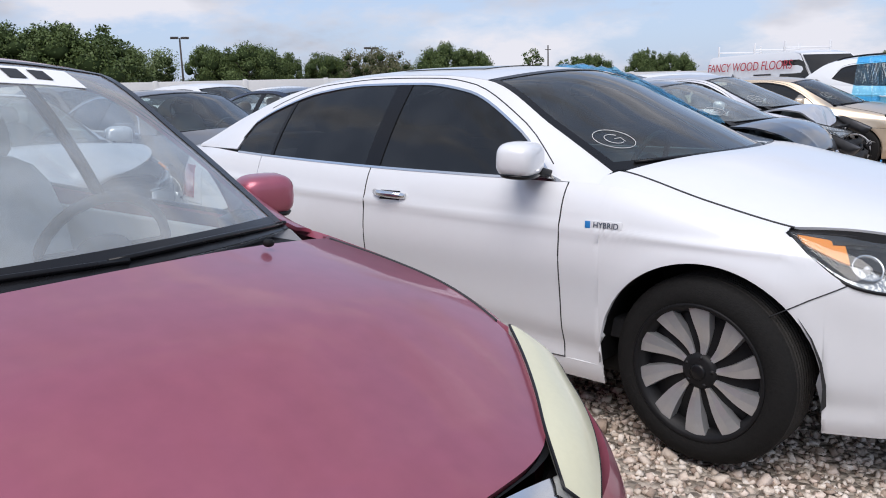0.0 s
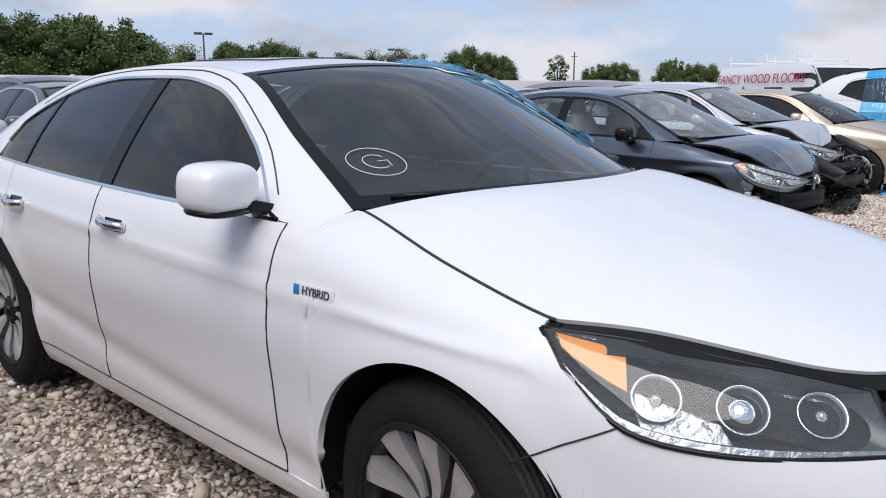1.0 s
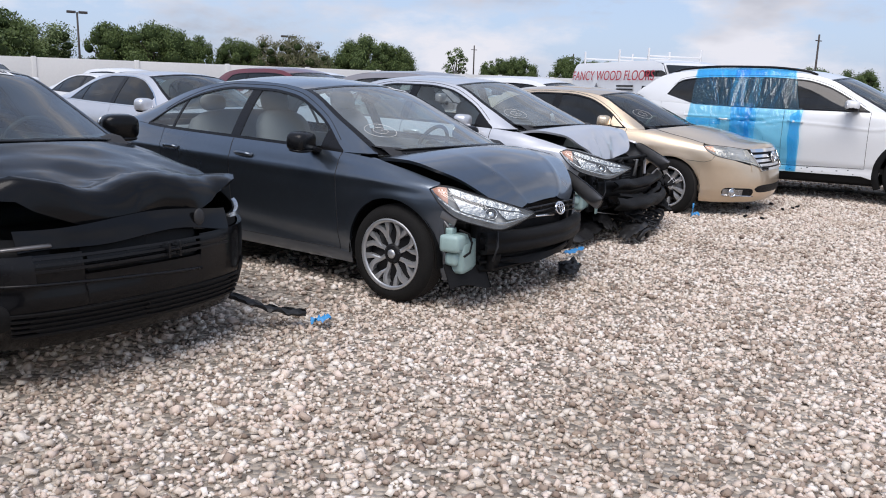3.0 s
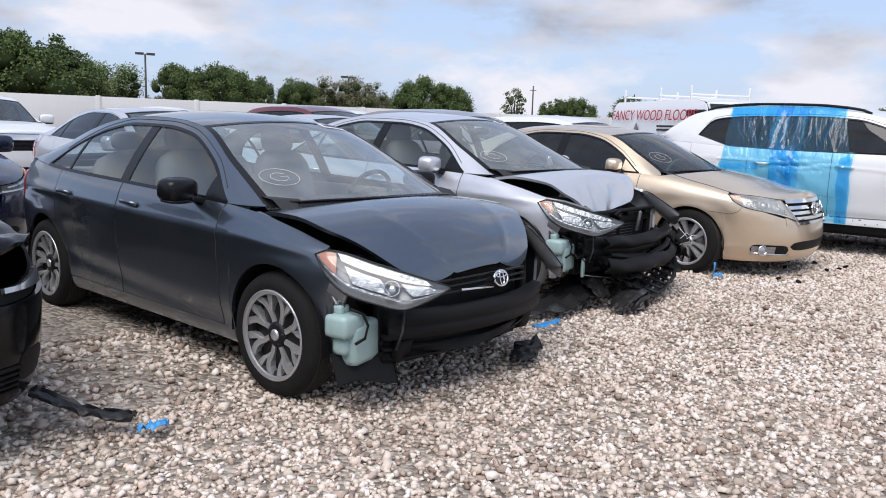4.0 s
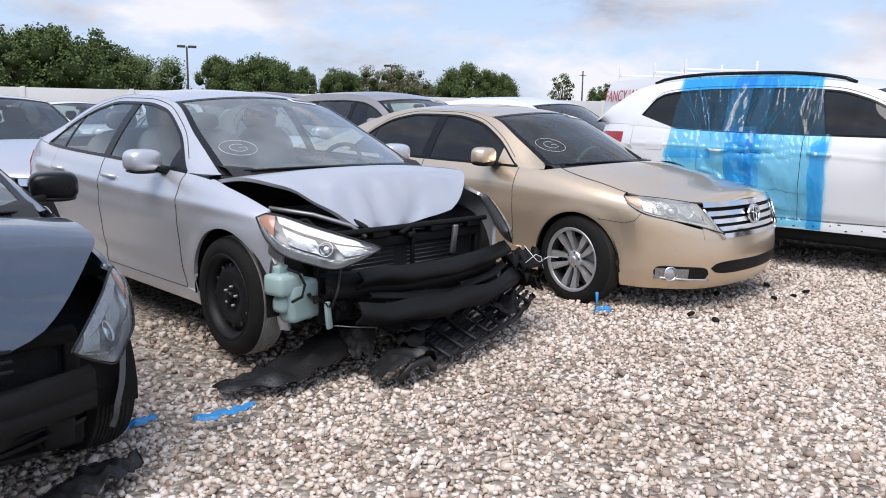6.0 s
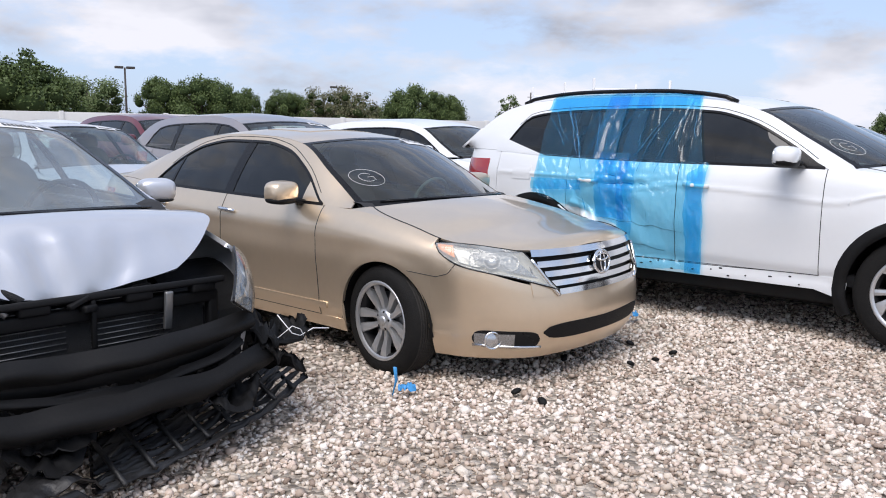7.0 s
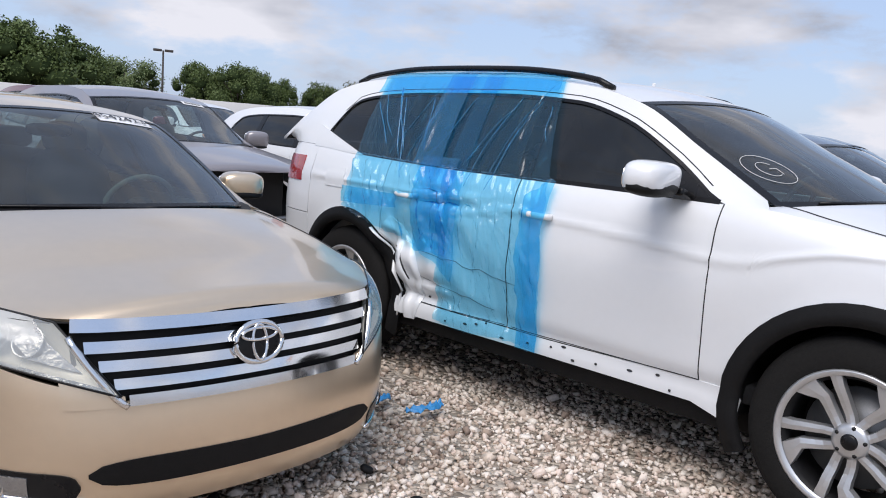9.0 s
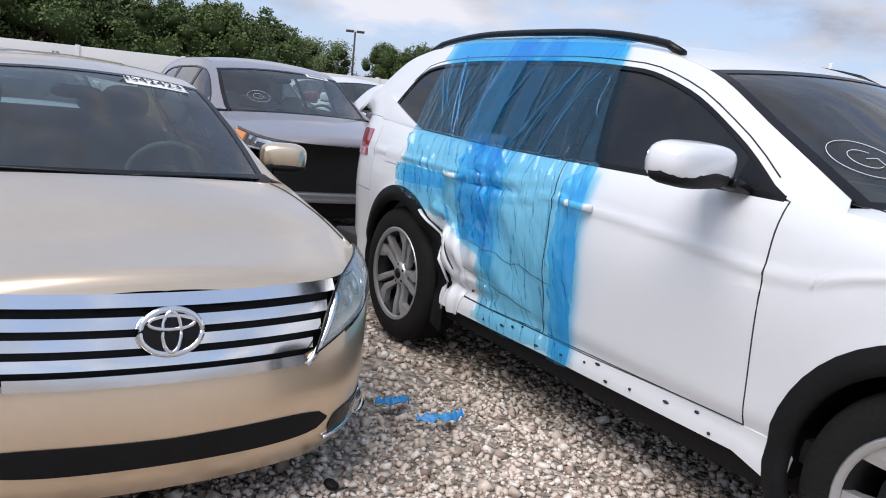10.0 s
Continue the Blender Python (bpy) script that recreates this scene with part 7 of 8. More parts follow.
for sg in (-1, 1):
    a_g, lift = 0.76 * s_g, lambda s_: 0.555 + 0.2 * np.clip((np.abs(s_) - 0.76 * s_g) / (0.24 * s_g), 0, 1) ** 1.3
    part("grille_edge", tube([gold_skin.at(np.array([sg * v]), np.array([float(lift(v))]), 0.01)[0] for v in np.linspace(a_g, s_g, 10)], 0.011, 6), CHROME, gold)
    part("bumper_corner", gold_skin.band(sg * gold_skin.sy(0.44), sg * gold_skin.sy(0.6), lambda s_: 0.555 + 0 * s_, lambda s_: np.interp(np.abs(s_), [gold_skin.sy(0.44), gold_skin.sy(0.6)], [0.585, 0.64]), 12, 4, 0.005, 0.015), GOLD, gold)
    part("fog_trim", tube([gold_skin.at(np.array([sg * gold_skin.sy(0.56 + 0.26 * k)]), np.array([0.272 + 0.01 * k]), 0.006)[0] for k in np.linspace(0, 1, 8)], 0.008, 6), CHROME, gold)
    part("fog_surround", gold_skin.band(sg * gold_skin.sy(0.69), sg * gold_skin.sy(0.815), lambda s_: 0.275 + 0 * s_, lambda s_: 0.35 + 0 * s_, 12, 5, 0.007, 0.012), FACET, gold)
    fp = gold_skin.at(np.array([sg * gold_skin.sy(0.765)]), np.array([0.316]), 0.012)[0]
    fl = empty("fog_lamp", Matrix.Translation(fp) @ pose(0, 0, 0, 0, 0, sg * 35), gold)
    part("fog_bezel", lathe([(0.052, 0.004), (0.046, 0.012), (0.04, 0.0)], 20, "x"), CHROME, fl)
    part("fog_lens", lathe([(0.0, 0.008), (0.03, 0.006), (0.041, 0.0)], 20, "x"), REFLECT, fl)
    part("door_strip", gold_skin.patch(sg * gold_skin.sx(-0.5), sg * gold_skin.sx(-2.4), lambda x: 0.335 + 0 * x, lambda x: 0.375 + 0 * x, 20, 3, off=0.008, depth=0.01), GOLD, gold)
part("roof_hatch", gold_skin.lid(-1.85, -1.4, 8, 11, 0.006, 0.55), GOLD, gold)

WHITE_SUV_SPEC = suv(
    cladding=0.075, arch=0.43, dents=[(-2.2, 0.75, 0.45, 0.3, 0.035, 0.3), (-1.7, 0.6, 0.22, 0.3, 0.02, 1.7), (-2.5, 0.62, 0.16, 0.3, 0.06, 2.6), (-2.0, 1.02, 0.3, 0.07, 0.03, 4.0), (-2.25, 0.5, 0.3, 0.08, 0.03, 5.0)], skirt=0.3, hood_rear=-0.47, seam_bend=2.0,
    door_low=[(0, 0.45), (-0.6, 0.45), (-1.44, 0.43), (-4, 0.42)], sill=[(-4.1, 0.32), (-3.5, 0.31), (-2.4, 0.335), (-0.6, 0.35), (-0.45, 0.3), (0.45, 0.26), (0.96, 0.25)], rows=44, crease=[([(0.5, 1.0), (0.2, 1.06), (-0.1, 1.05), (-0.3, 1.01), (-0.45, 0.968), (-0.55, 0.957), (-0.96, 0.99), (-1.5, 1.02), (-3.5, 1.06)], 0.009, 0.014), ([(0, 0.42), (-2.5, 0.46)], -0.018, 0.045)],
    top=[(0.96, 0.97), (0.85, 0.99), (0.5, 1.055), (0.0, 1.125), (-0.25, 1.155), (-0.45, 1.175), (-0.65, 1.18), (-2.0, 1.19), (-3.0, 1.22), (-3.4, 1.245), (-4.08, 1.26)], sill_mat=WHITE2, black_sail=True, mirror_out=0.035, hood_edge=0.86, mirror=(-0.8, 1.262, (0.17, 0.39, 0.135)),
    rail=[(-0.42, 0.80, 1.17), (-0.8, 0.765, 1.39), (-1.16, 0.72, 1.585), (-1.5, 0.69, 1.665), (-2.0, 0.68, 1.70), (-2.7, 0.675, 1.705), (-3.2, 0.67, 1.68), (-3.5, 0.69, 1.62), (-3.75, 0.75, 1.46), (-3.98, 0.81, 1.262)], bow=[(-0.42, 0.28), (-1.16, 0.1), (-1.8, 0.02), (-2.6, -0.02), (-3.3, -0.05), (-3.98, -0.02)],
    glass_top=[(-0.62, 1.17), (-0.9, 1.35), (-1.2, 1.5), (-1.5, 1.575), (-2.0, 1.6), (-2.6, 1.595), (-3.0, 1.575), (-3.2, 1.54), (-3.4, 1.3), (-3.47, 1.2)], header=-1.16, wind=WIND_DIM)
white_suv, suv_skin = car("white_suv", WHITE_SUV_SPEC, at_row(16.79, -1.13, -41.4), WHITE2, "white SUV with a damaged side taped over in blue film")
ring_mark(suv_skin, -0.66, -0.78, 0.085, white_suv)
for sg in (-1, 1):
    part("quarter_panel_corner", suv_skin.cabin(-3.5, -2.95, lambda x: suv_skin.top(x) - 0.01, lambda x: np.maximum(suv_skin.top(x), 1.222 + 0.3 * (-2.97 - x)), sg, 14, 4, 0.008, 0.014), WHITE2, white_suv)
part("tailgate_top", suv_skin.lid(suv_skin.xd, suv_skin.xd + 0.2, 5, 15, 0.008, 1.0, 0.02), WHITE2, white_suv)
for sg in (-1, 1):
    xs = np.linspace(-1.35, -3.35, 22)
    ys = suv_skin.ry(xs) - 0.03
    zs = suv_skin.rz(xs) + 0.012 + 0.04 * np.clip(np.sin(np.pi * (xs + 1.35) / -2.0), 0, 1) ** 0.35
    part("roof_rail", tube([(x, sg * y, z) for x, y, z in zip(xs, ys, zs)], 0.017, 8), TRIM, white_suv)
    part("sill_cladding", suv_skin.patch(sg * suv_skin.sx(-0.5), sg * suv_skin.sx(-2.5), lambda x: 0.25 + 0 * x, lambda x: 0.345 + 0 * x, 20, 3, off=-0.03, depth=0.03), PLASTIC, white_suv)

# ---- blue film on the white SUV's side, and its dents ----
def wave_noise(x, y, seed):
    """A cheap smooth wrinkle field from crossed waves."""
    r = np.random.default_rng(seed)
    out = 0.0
    for k in range(7):
        a, b, c = r.normal(0, 1.0), r.normal(0, 0.45), r.uniform(0, 6.28)
        out = out + np.sin((a * x + b * y) * (1 + 0.55 * k) + c + 0.8 * np.sin(0.7 * y + k)) / (1 + 0.5 * k)
    return out / 2.2


def folds(X, Z, seed, count=46):
    """Sharp creases: straight pleats that hang from the roof over the windows, shorter ones at all angles below."""
    r = np.random.default_rng(seed)
    out = np.zeros_like(X)
    for k in range(count):
        high = r.random() < 0.55
        x0, z0 = r.uniform(X.min(), X.max()), r.uniform(1.15, 1.7) if high else r.uniform(min(Z.min(), 1.1), 1.2)
        a = math.pi / 2 + r.normal(0, 0.16 if high else 0.7)
        wide, long, amp = r.uniform(0.008, 0.02), r.uniform(0.25, 0.7) if high else r.uniform(0.08, 0.3), r.uniform(0.0015, 0.005) if high else r.uniform(0.003, 0.011)
        across = -(X - x0) * math.sin(a) + (Z - z0) * math.cos(a) + 0.02 * np.sin(6 * Z + k)
        up = (X - x0) * math.cos(a) + (Z - z0) * math.sin(a)
        out += amp * np.exp(-np.abs(across) / wide) * np.exp(-(up / long) ** 2)
    return out


def side_sheet(S, x0, x1, low, high, n=40, nz=40, sg=-1, off=0.02, wrinkle=0.012, seed=1, lean=0.0):
    """A sheet that hangs over door, window and roof edge; its edges wander, and its top leans back."""
    U, V = np.meshgrid(np.linspace(0, 1, n), np.linspace(0, 1, nz), indexing="ij")
    lo, hi = low(U), high(U)
    Z = lo + (hi - lo) * V
    X = x0 + (x1 - x0) * U + lean * np.clip(Z - 1.1, 0, 1) * (1 - U) + 0.012 * wave_noise(U * 6, V * 7, seed)
    s = np.interp(-X, -S.bx, S.s)
    A = S.at(sg * s, np.minimum(Z, S.top(X)), off)
    zz = np.minimum(Z, S.rz(X) + 0.01)
    over = np.maximum(Z - zz, 0)
    B = np.stack([X, sg * (S.gy(X, zz) + off - over * 2.2), zz + over * 0.6], axis=-1)
    P = np.where((Z <= S.top(X))[..., None], A, B)
    w = folds(X, Z, seed + 20) + wrinkle * np.where(Z > 1.18, 0.12, 1.0) * (wave_noise(X * 26 + Z * 4, Z * 7, seed + 1) + 0.4 * np.abs(wave_noise(X * 60 + Z * 9, Z * 14, seed + 4)) + 1.1 * np.clip(1 - np.abs(wave_noise(X * 15 + Z * 8, Z * 8 - X * 5, seed + 5)) * 2.2, 0, 1) ** 2)
    P[..., 1] += sg * np.maximum(w, -off * 0.7)
    return sheet(P, 0.0, flip=True)


film = empty("plastic_film")
film.matrix_basis = white_suv.matrix_basis.copy()
tagged(film, "torn blue stretch film taped over the SUV's damaged doors", "plastic film")
part("film_sheet", side_sheet(suv_skin, -1.44, -2.16, lambda u: 0.36 + 0.012 * np.sin(7 * u), lambda u: 1.76 - 0.02 * u, 130, 160, seed=2, lean=-0.3), FILM, film)
part("film_sheet", side_sheet(suv_skin, -2.02, -2.98, lambda u: 0.6 + 0.33 * u + 0.03 * np.sin(5 * u), lambda u: 1.765 - 0.05 * u, 140, 150, seed=7, off=0.026), FILM, film)
part("film_strip", side_sheet(suv_skin, -2.09, -2.37, lambda u: 0.72 + 0 * u, lambda u: 1.25 + 0 * u, 20, 40, seed=11, off=0.034, wrinkle=0.02), FILM_DOUBLE, film, "doubled darker strip of blue film")
part("film_strip", side_sheet(suv_skin, -2.22, -2.42, lambda u: 1.2 + 0 * u, lambda u: 1.78 + 0 * u, 16, 50, seed=12, off=0.034, wrinkle=0.02), FILM_DOUBLE, film)
part("film_strip", side_sheet(suv_skin, -1.42, -1.56, lambda u: 0.36 + 0 * u, lambda u: 1.2 - 0.1 * u, 14, 40, seed=13, off=0.032), FILM_DOUBLE, film)
part("film_strip", side_sheet(suv_skin, -2.5, -3.0, lambda u: 0.94 - 0.02 * u, lambda u: 1.02 + 0 * u, 30, 10, seed=17, off=0.034), FILM_DOUBLE, film)
part("film_strip", side_sheet(suv_skin, -1.62, -3.0, lambda u: 1.63 - 0.03 * u, lambda u: 1.78 - 0.04 * u, 40, 8, seed=19, off=0.04, wrinkle=0.015), FILM_DOUBLE, film)


# pleats over the windows; paler film puts their glints into the colour
rng_p = np.random.default_rng(31)
for k in range(15):
    x_t, x_b = -1.6 - 1.36 * rng_p.random() ** 1.2, -1.5 - 1.3 * rng_p.random()
    x_b = x_t + max(-0.22, min(0.22, x_b - x_t))
    z_t, z_b = rng_p.uniform(1.52, 1.69), rng_p.uniform(1.1, 1.38)
    line = []
    for u in np.linspace(0, 1, 14):
        x, z = x_t + (x_b - x_t) * u + 0.012 * math.sin(5 * u + k), z_t + (z_b - z_t) * u
        y = float(suv_skin.gy(np.array(x), np.array(min(z, float(suv_skin.rz(x)))))) if z > float(suv_skin.top(x)) else abs(float(suv_skin.at(-suv_skin.sx(x), z)[1]))
        line.append((x, -(y + 0.026 + 0.008 * math.sin(math.pi * u)), z))
    part("film_pleat_glint", tube(line, rng_p.uniform(0.0014, 0.0036), 6, 0.5), FILM_THICK, film)


def saw(v):
    """Sharp folds: a wave of straight flanks."""
    return 2 * abs((v % 1.0) - 0.5)


G = np.zeros((36, 18, 3))
for i, u in enumerate(np.linspace(0, 1, 36)):
    for j, v in enumerate(np.linspace(0, 1, 18)):
        a = -0.1 + 1.0 * u
        r = 0.5 + 0.2 * v * (0.6 + 0.4 * math.sin(2.6 * u + 0.3))
        x, z = -2.98 + r * math.cos(a), 0.385 + r * math.sin(a)
        fold = 0.03 * saw(v * 1.6 + 0.25 * math.sin(4 * u) + 0.1) * (0.3 + 0.7 * math.sin(2.9 * u + 0.2) ** 2) + 0.012 * saw(u * 3.2 + v * 1.7)
        G[i, j] = suv_skin.at(np.array([-suv_skin.sx(x)]), np.array([z]), 0.004 + fold * min(1, 6 * v, 6 * (1 - v)))[0]
slit = [suv_skin.at(np.array([-suv_skin.sx(-2.98 + (0.575 + 0.03 * math.sin(3 * k)) * math.cos(k))]), np.array([0.385 + 0.575 * math.sin(k)]), 0.022)[0] for k in np.linspace(0.25, 0.62, 9)]
part("torn_slit", tube(slit, 0.013, 6, 0.5), INK, white_suv, "dark tear in the bent panel")
lip = [suv_skin.at(np.array([-suv_skin.sx(-2.98 + 0.49 * math.cos(k))]), np.array([0.385 + 0.49 * math.sin(k)]), 0.012 + 0.006 * math.sin(9 * k))[0] for k in np.linspace(-0.15, 1.0, 16)]
part("curled_lip", tube(lip, 0.014, 6, 0.5), WHITE2, white_suv)
# creases in the door: their shade is drawn as thin black lines
for x0, x1, z0, z1, sd in ((-2.5, -1.75, 0.6, 0.5, 1), (-2.3, -1.6, 0.72, 0.66, 2)):
    ln = [suv_skin.at(np.array([-suv_skin.sx(x0 + (x1 - x0) * k + 0.02 * noise.noise((k * 6, sd, 1)))]), np.array([z0 + (z1 - z0) * k + 0.02 * noise.noise((k * 7, sd, 5))]), 0.001)[0] for k in np.linspace(0, 1, 14)]
    part("crease_shade", tube(ln, 0.0022, 4, 0.5), INK, white_suv)
part("bent_panel_edge", sheet(G, 0.012, flip=True), WHITE2, white_suv, "bent and curled white panel edge")
part("fuel_flap", suv_skin.band(-suv_skin.sx(-3.05), -suv_skin.sx(-3.25), lambda s: 1.0 + 0 * s, lambda s: 1.12 + 0 * s, 8, 5, 0.004, 0.01), WHITE2, white_suv)
for i in range(16):
    x, z = -0.72 - 0.115 * i - 0.05 * math.sin(5 * i), 0.37 + 0.016 * (i * 7 % 4) * (1 + (i > 11))
    p = suv_skin.at(np.array([-suv_skin.sx(x)]), np.array([z]), 0.002)[0]
    part("clip_hole", moved(blob(0.007 + 0.004 * (i % 3), 0.004, 0.006, 2, 6), pose(*p)), INK, white_suv)

# blue film over the white saloon's far roof edge
G = np.zeros((26, 14, 3))
for i, u in enumerate(np.linspace(0, 1, 26)):
    for j, v in enumerate(np.linspace(0, 1, 14)):
        X, T = -1.5 + 0.83 * u, 0.6 + 0.42 * v + 0.14 * u * (1 - v) - 0.1 * math.sin(u * 6) * (1 - v)
        G[i, j] = on_lid(hybrid_skin, X, min(T, 1.0), 0.016 + 0.014 * noise.noise((u * 9, v * 6, 2)) + 0.035 * abs(noise.noise((u * 14, v * 7, 5))))
        if T > 1:
            G[i, j, 1] += (T - 1) * 0.3
            G[i, j, 2] -= (T - 1) * 0.5
rf = empty("roof_film")
rf.matrix_basis = hybrid.matrix_basis.copy()
tagged(rf, "crumpled blue film over the white saloon's roof edge", "plastic film")
part("film_sheet", sheet(G, 0.0), FILM_THICK, rf)

# ---- debris on the gravel ----
def scrap(name, label, category, pts, material, seed, m=None, **k):
    ob = empty(name, m)
    tagged(ob, label, category)
    rag(pts, name + "_sheet", ob, material, "", seed, **k)
    return ob


def row_xy(r, h, z=0.0, w=0.0):
    return (r * 0.666 + h * 0.746, r * 0.746 - h * 0.666, z, w)


def debris(name, label, category):
    ob = empty(name)
    return tagged(ob, label, category)


liner = debris("torn_bumper_liner", "torn black plastic bumper liner lying on gravel", "car debris")
rag([row_xy(10.3, -3.2, 0.03, 0.1), row_xy(10.6, -3.15, 0.05, 0.26), row_xy(10.95, -3.2, 0.09, 0.34), row_xy(11.2, -3.3, 0.2, 0.2)], "liner_sheet", liner, DEBRIS, "", 3, crumple=0.05)
rag([row_xy(10.98, -2.95, 0.1, 0.1), row_xy(11.1, -3.15, 0.2, 0.2), row_xy(11.3, -3.38, 0.3, 0.2)], "liner_fold", liner, DEBRIS, "", 31, crumple=0.05)
arch_bit = debris("wheel_arch_piece", "curled black plastic wheel arch piece on gravel", "car debris")
rag([row_xy(10.95, -2.85, 0.03, 0.12), row_xy(11.05, -2.8, 0.12, 0.2), row_xy(11.2, -2.8, 0.15, 0.2), row_xy(11.33, -2.85, 0.05, 0.14)], "curled_sheet", arch_bit, DEBRIS, "", 8, crumple=0.04)
part("curled_rim", tube([row_xy(11.02, -2.72, 0.03)[:3], row_xy(11.08, -2.7, 0.1)[:3], row_xy(11.2, -2.7, 0.11)[:3], row_xy(11.28, -2.74, 0.03)[:3]], 0.02, 8), DEBRIS, arch_bit)
mesh_bit = debris("torn_grille_mesh", "broken black grille mesh lying on gravel", "car debris")
for k in range(9):
    rag([row_xy(11.3 + 0.02 * k, -2.78 - 0.05 * k, 0.05, 0.025), row_xy(11.7, -2.82 - 0.05 * k, 0.07 + 0.01 * k, 0.03), row_xy(12.15, -2.95 - 0.05 * k, 0.1 + 0.015 * k, 0.03), row_xy(12.5, -3.1 - 0.045 * k, 0.16 + 0.02 * k, 0.025)], "mesh_slat", mesh_bit, DEBRIS, "", 40 + k, crumple=0.03, th=0.012)
for k in range(8):
    a, b = row_xy(11.4 + 0.14 * k, -2.74 - 0.04 * k, 0.07 + 0.012 * k)[:3], row_xy(11.45 + 0.14 * k, -3.2 - 0.03 * k, 0.14 + 0.015 * k)[:3]
    part("mesh_bar", tube([a, b], 0.012, 5), DEBRIS, mesh_bit)
rag([row_xy(11.6, -3.3, 0.1, 0.3), row_xy(12.0, -3.35, 0.14, 0.35), row_xy(12.4, -3.45, 0.2, 0.3)], "mesh_backing", mesh_bit, DEBRIS, "", 60, crumple=0.05)
p_bit = debris("bumper_bracket_piece", "long thin black plastic bracket on gravel", "car debris")
rag([row_xy(7.0, -3.42, 0.16, 0.08), row_xy(7.15, -3.25, 0.08, 0.07), row_xy(7.3, -3.12, 0.05, 0.1)], "bracket_sheet", p_bit, DEBRIS, "", 12, crumple=0.02, th=0.02)
scrap("plastic_scrap", "broken brown-black plastic scrap on gravel", "car debris", [row_xy(9.3, -2.52, 0.03, 0.1), row_xy(9.5, -2.6, 0.06, 0.16), row_xy(9.68, -2.7, 0.04, 0.12)], DEBRIS, 14, crumple=0.05)
for k, (r, h, ln, seed) in enumerate(((10.2, -2.95, 0.28, 21), (9.85, -3.1, 0.2, 22), (13.05, -2.95, 0.07, 23), (15.47, -2.97, 0.22, 24), (15.35, -3.2, 0.15, 26), (7.36, -3.08, 0.12, 27))):
    scrap("blue_strip", "scrap of blue plastic strip on gravel", "plastic scrap", [row_xy(r - ln / 2, h, 0.015, 0.03), row_xy(r, h + 0.06, 0.03, 0.06), row_xy(r + ln / 2, h + 0.02, 0.02, 0.03)], BLUETAPE, seed, crumple=0.03, th=0.002)
up = debris("blue_strip", "blue plastic strip standing up beside a tyre", "plastic scrap")
part("strip_sheet", tube([row_xy(12.95, -2.93, 0.0)[:3], row_xy(12.97, -2.92, 0.08)[:3], row_xy(12.95, -2.91, 0.16)[:3]], 0.011, 6, 0.25), BLUETAPE, up)
rngd = np.random.default_rng(9)
for k in range(7):
    r, h = 13.4 + 1.6 * rngd.random(), -2.7 + 0.5 * rngd.random()
    ob = new("stone_clod", mesh_of("stone_clod", *moved(blob(0.03, 0.022, 0.014, 2.3, 6), pose(*row_xy(r, h, 0.012)[:3], 10, 20, 50 * k)), PLASTIC))
    tagged(ob, "small dark clod lying on pale gravel", "debris", group="dark clods on the gravel")

# ---- cars behind ----
car("silver_wreck", saloon(wb=2.7, half=0.9, hood_shape=silver_hood, skip=("grille",), bars=[], side_glass=[CLEARW]), at_row(2.7, -6.7, -41.5), SILVER, "silver saloon with a crumpled hood behind the row", 1)
car("dark_saloon", saloon(window_trim=CHROME), at_row(5.25, -7.7, -41.5), GREY, "dark grey saloon parked in the second row", 1)
dark = car("dark_suv", suv(), at_row(8.2, -16.4, -41.5), GREY, "dark SUV parked in a far row", 1, "car")[0]
car("navy_wreck", saloon(side_glass=[CLEARW]), at_row(7.9, -8.3, -41.5), NAVY, "dark blue saloon parked in the second row", 1)
pale = car("pale_saloon", saloon(window_trim=CHROME), at_row(11.15, -8.4, -41.5), SILVER, "silver saloon with chrome window trim", 1)[0]
s2, s2_skin = car("pale_saloon", saloon(side_glass=[CLEARW]), at_row(14.15, -8.4, -41.5), SILVER, "pale silver saloon parked in the second row", 1)
sticker(s2_skin, -1.14, 0.55, 0.42, 0.07, s2)
GSUV = suv(wb=2.7, half=0.92, side_glass=[TINT, CLEARW], hood_edge=1.0, skip=("bumper", "grille"), open_front=True)
g_suv, g_skin = car("grey_suv", GSUV, at_row(16.7, -7.75, -41.5, -0.08), paint("taupe_paint", (0.3, 0.28, 0.29), 0.4, 0.34, 0.1), "grey SUV with its grille and bumper missing", 1)
ring_mark(g_skin, -0.7, -0.55, 0.09, g_suv)
sticker(g_skin, -1.12, 0.6, 0.4, 0.07, g_suv)
crash_beam(0.7, 0.42, 0.52, 0.72, 0.12, "crash_beam", g_suv, METAL)
part("radiator", block(0.05, 1.2, 0.5, 0.01, (0.55, 0, 0.7)), RADIATOR, g_suv)
part("lamp_ring", moved(lathe([(0.1, 0.0), (0.1, 0.02), (0.08, 0.02), (0.08, 0.0)], 20, "x"), pose(0.62, -0.62, 0.85)), REFLECT, g_suv)
w_x = car("white_crossover", suv(wb=2.7, half=0.92), at_row(19.3, -7.0, -41.5, -0.1), WHITE2, "white crossover parked in the second row", 1)[0]
n_car = car("navy_suv", suv(wb=2.8, half=0.93, window_trim=CHROME), at_row(19.55, -1.5, -41.5, -0.08), NAVY, "dark navy SUV parked beside the white SUV", 1)[0]
r_suv = car("red_suv", suv(), at_row(17.9, -13.0, -41.5, 0.0), REDP, "dark red SUV parked in a far row", 1)[0]
w_s = car("white_saloon_far", saloon(), at_row(4.6, -16.0, -41.5), WHITE, "white saloon parked in a far row", 1)[0]
w_s.name = "white_far_saloon"
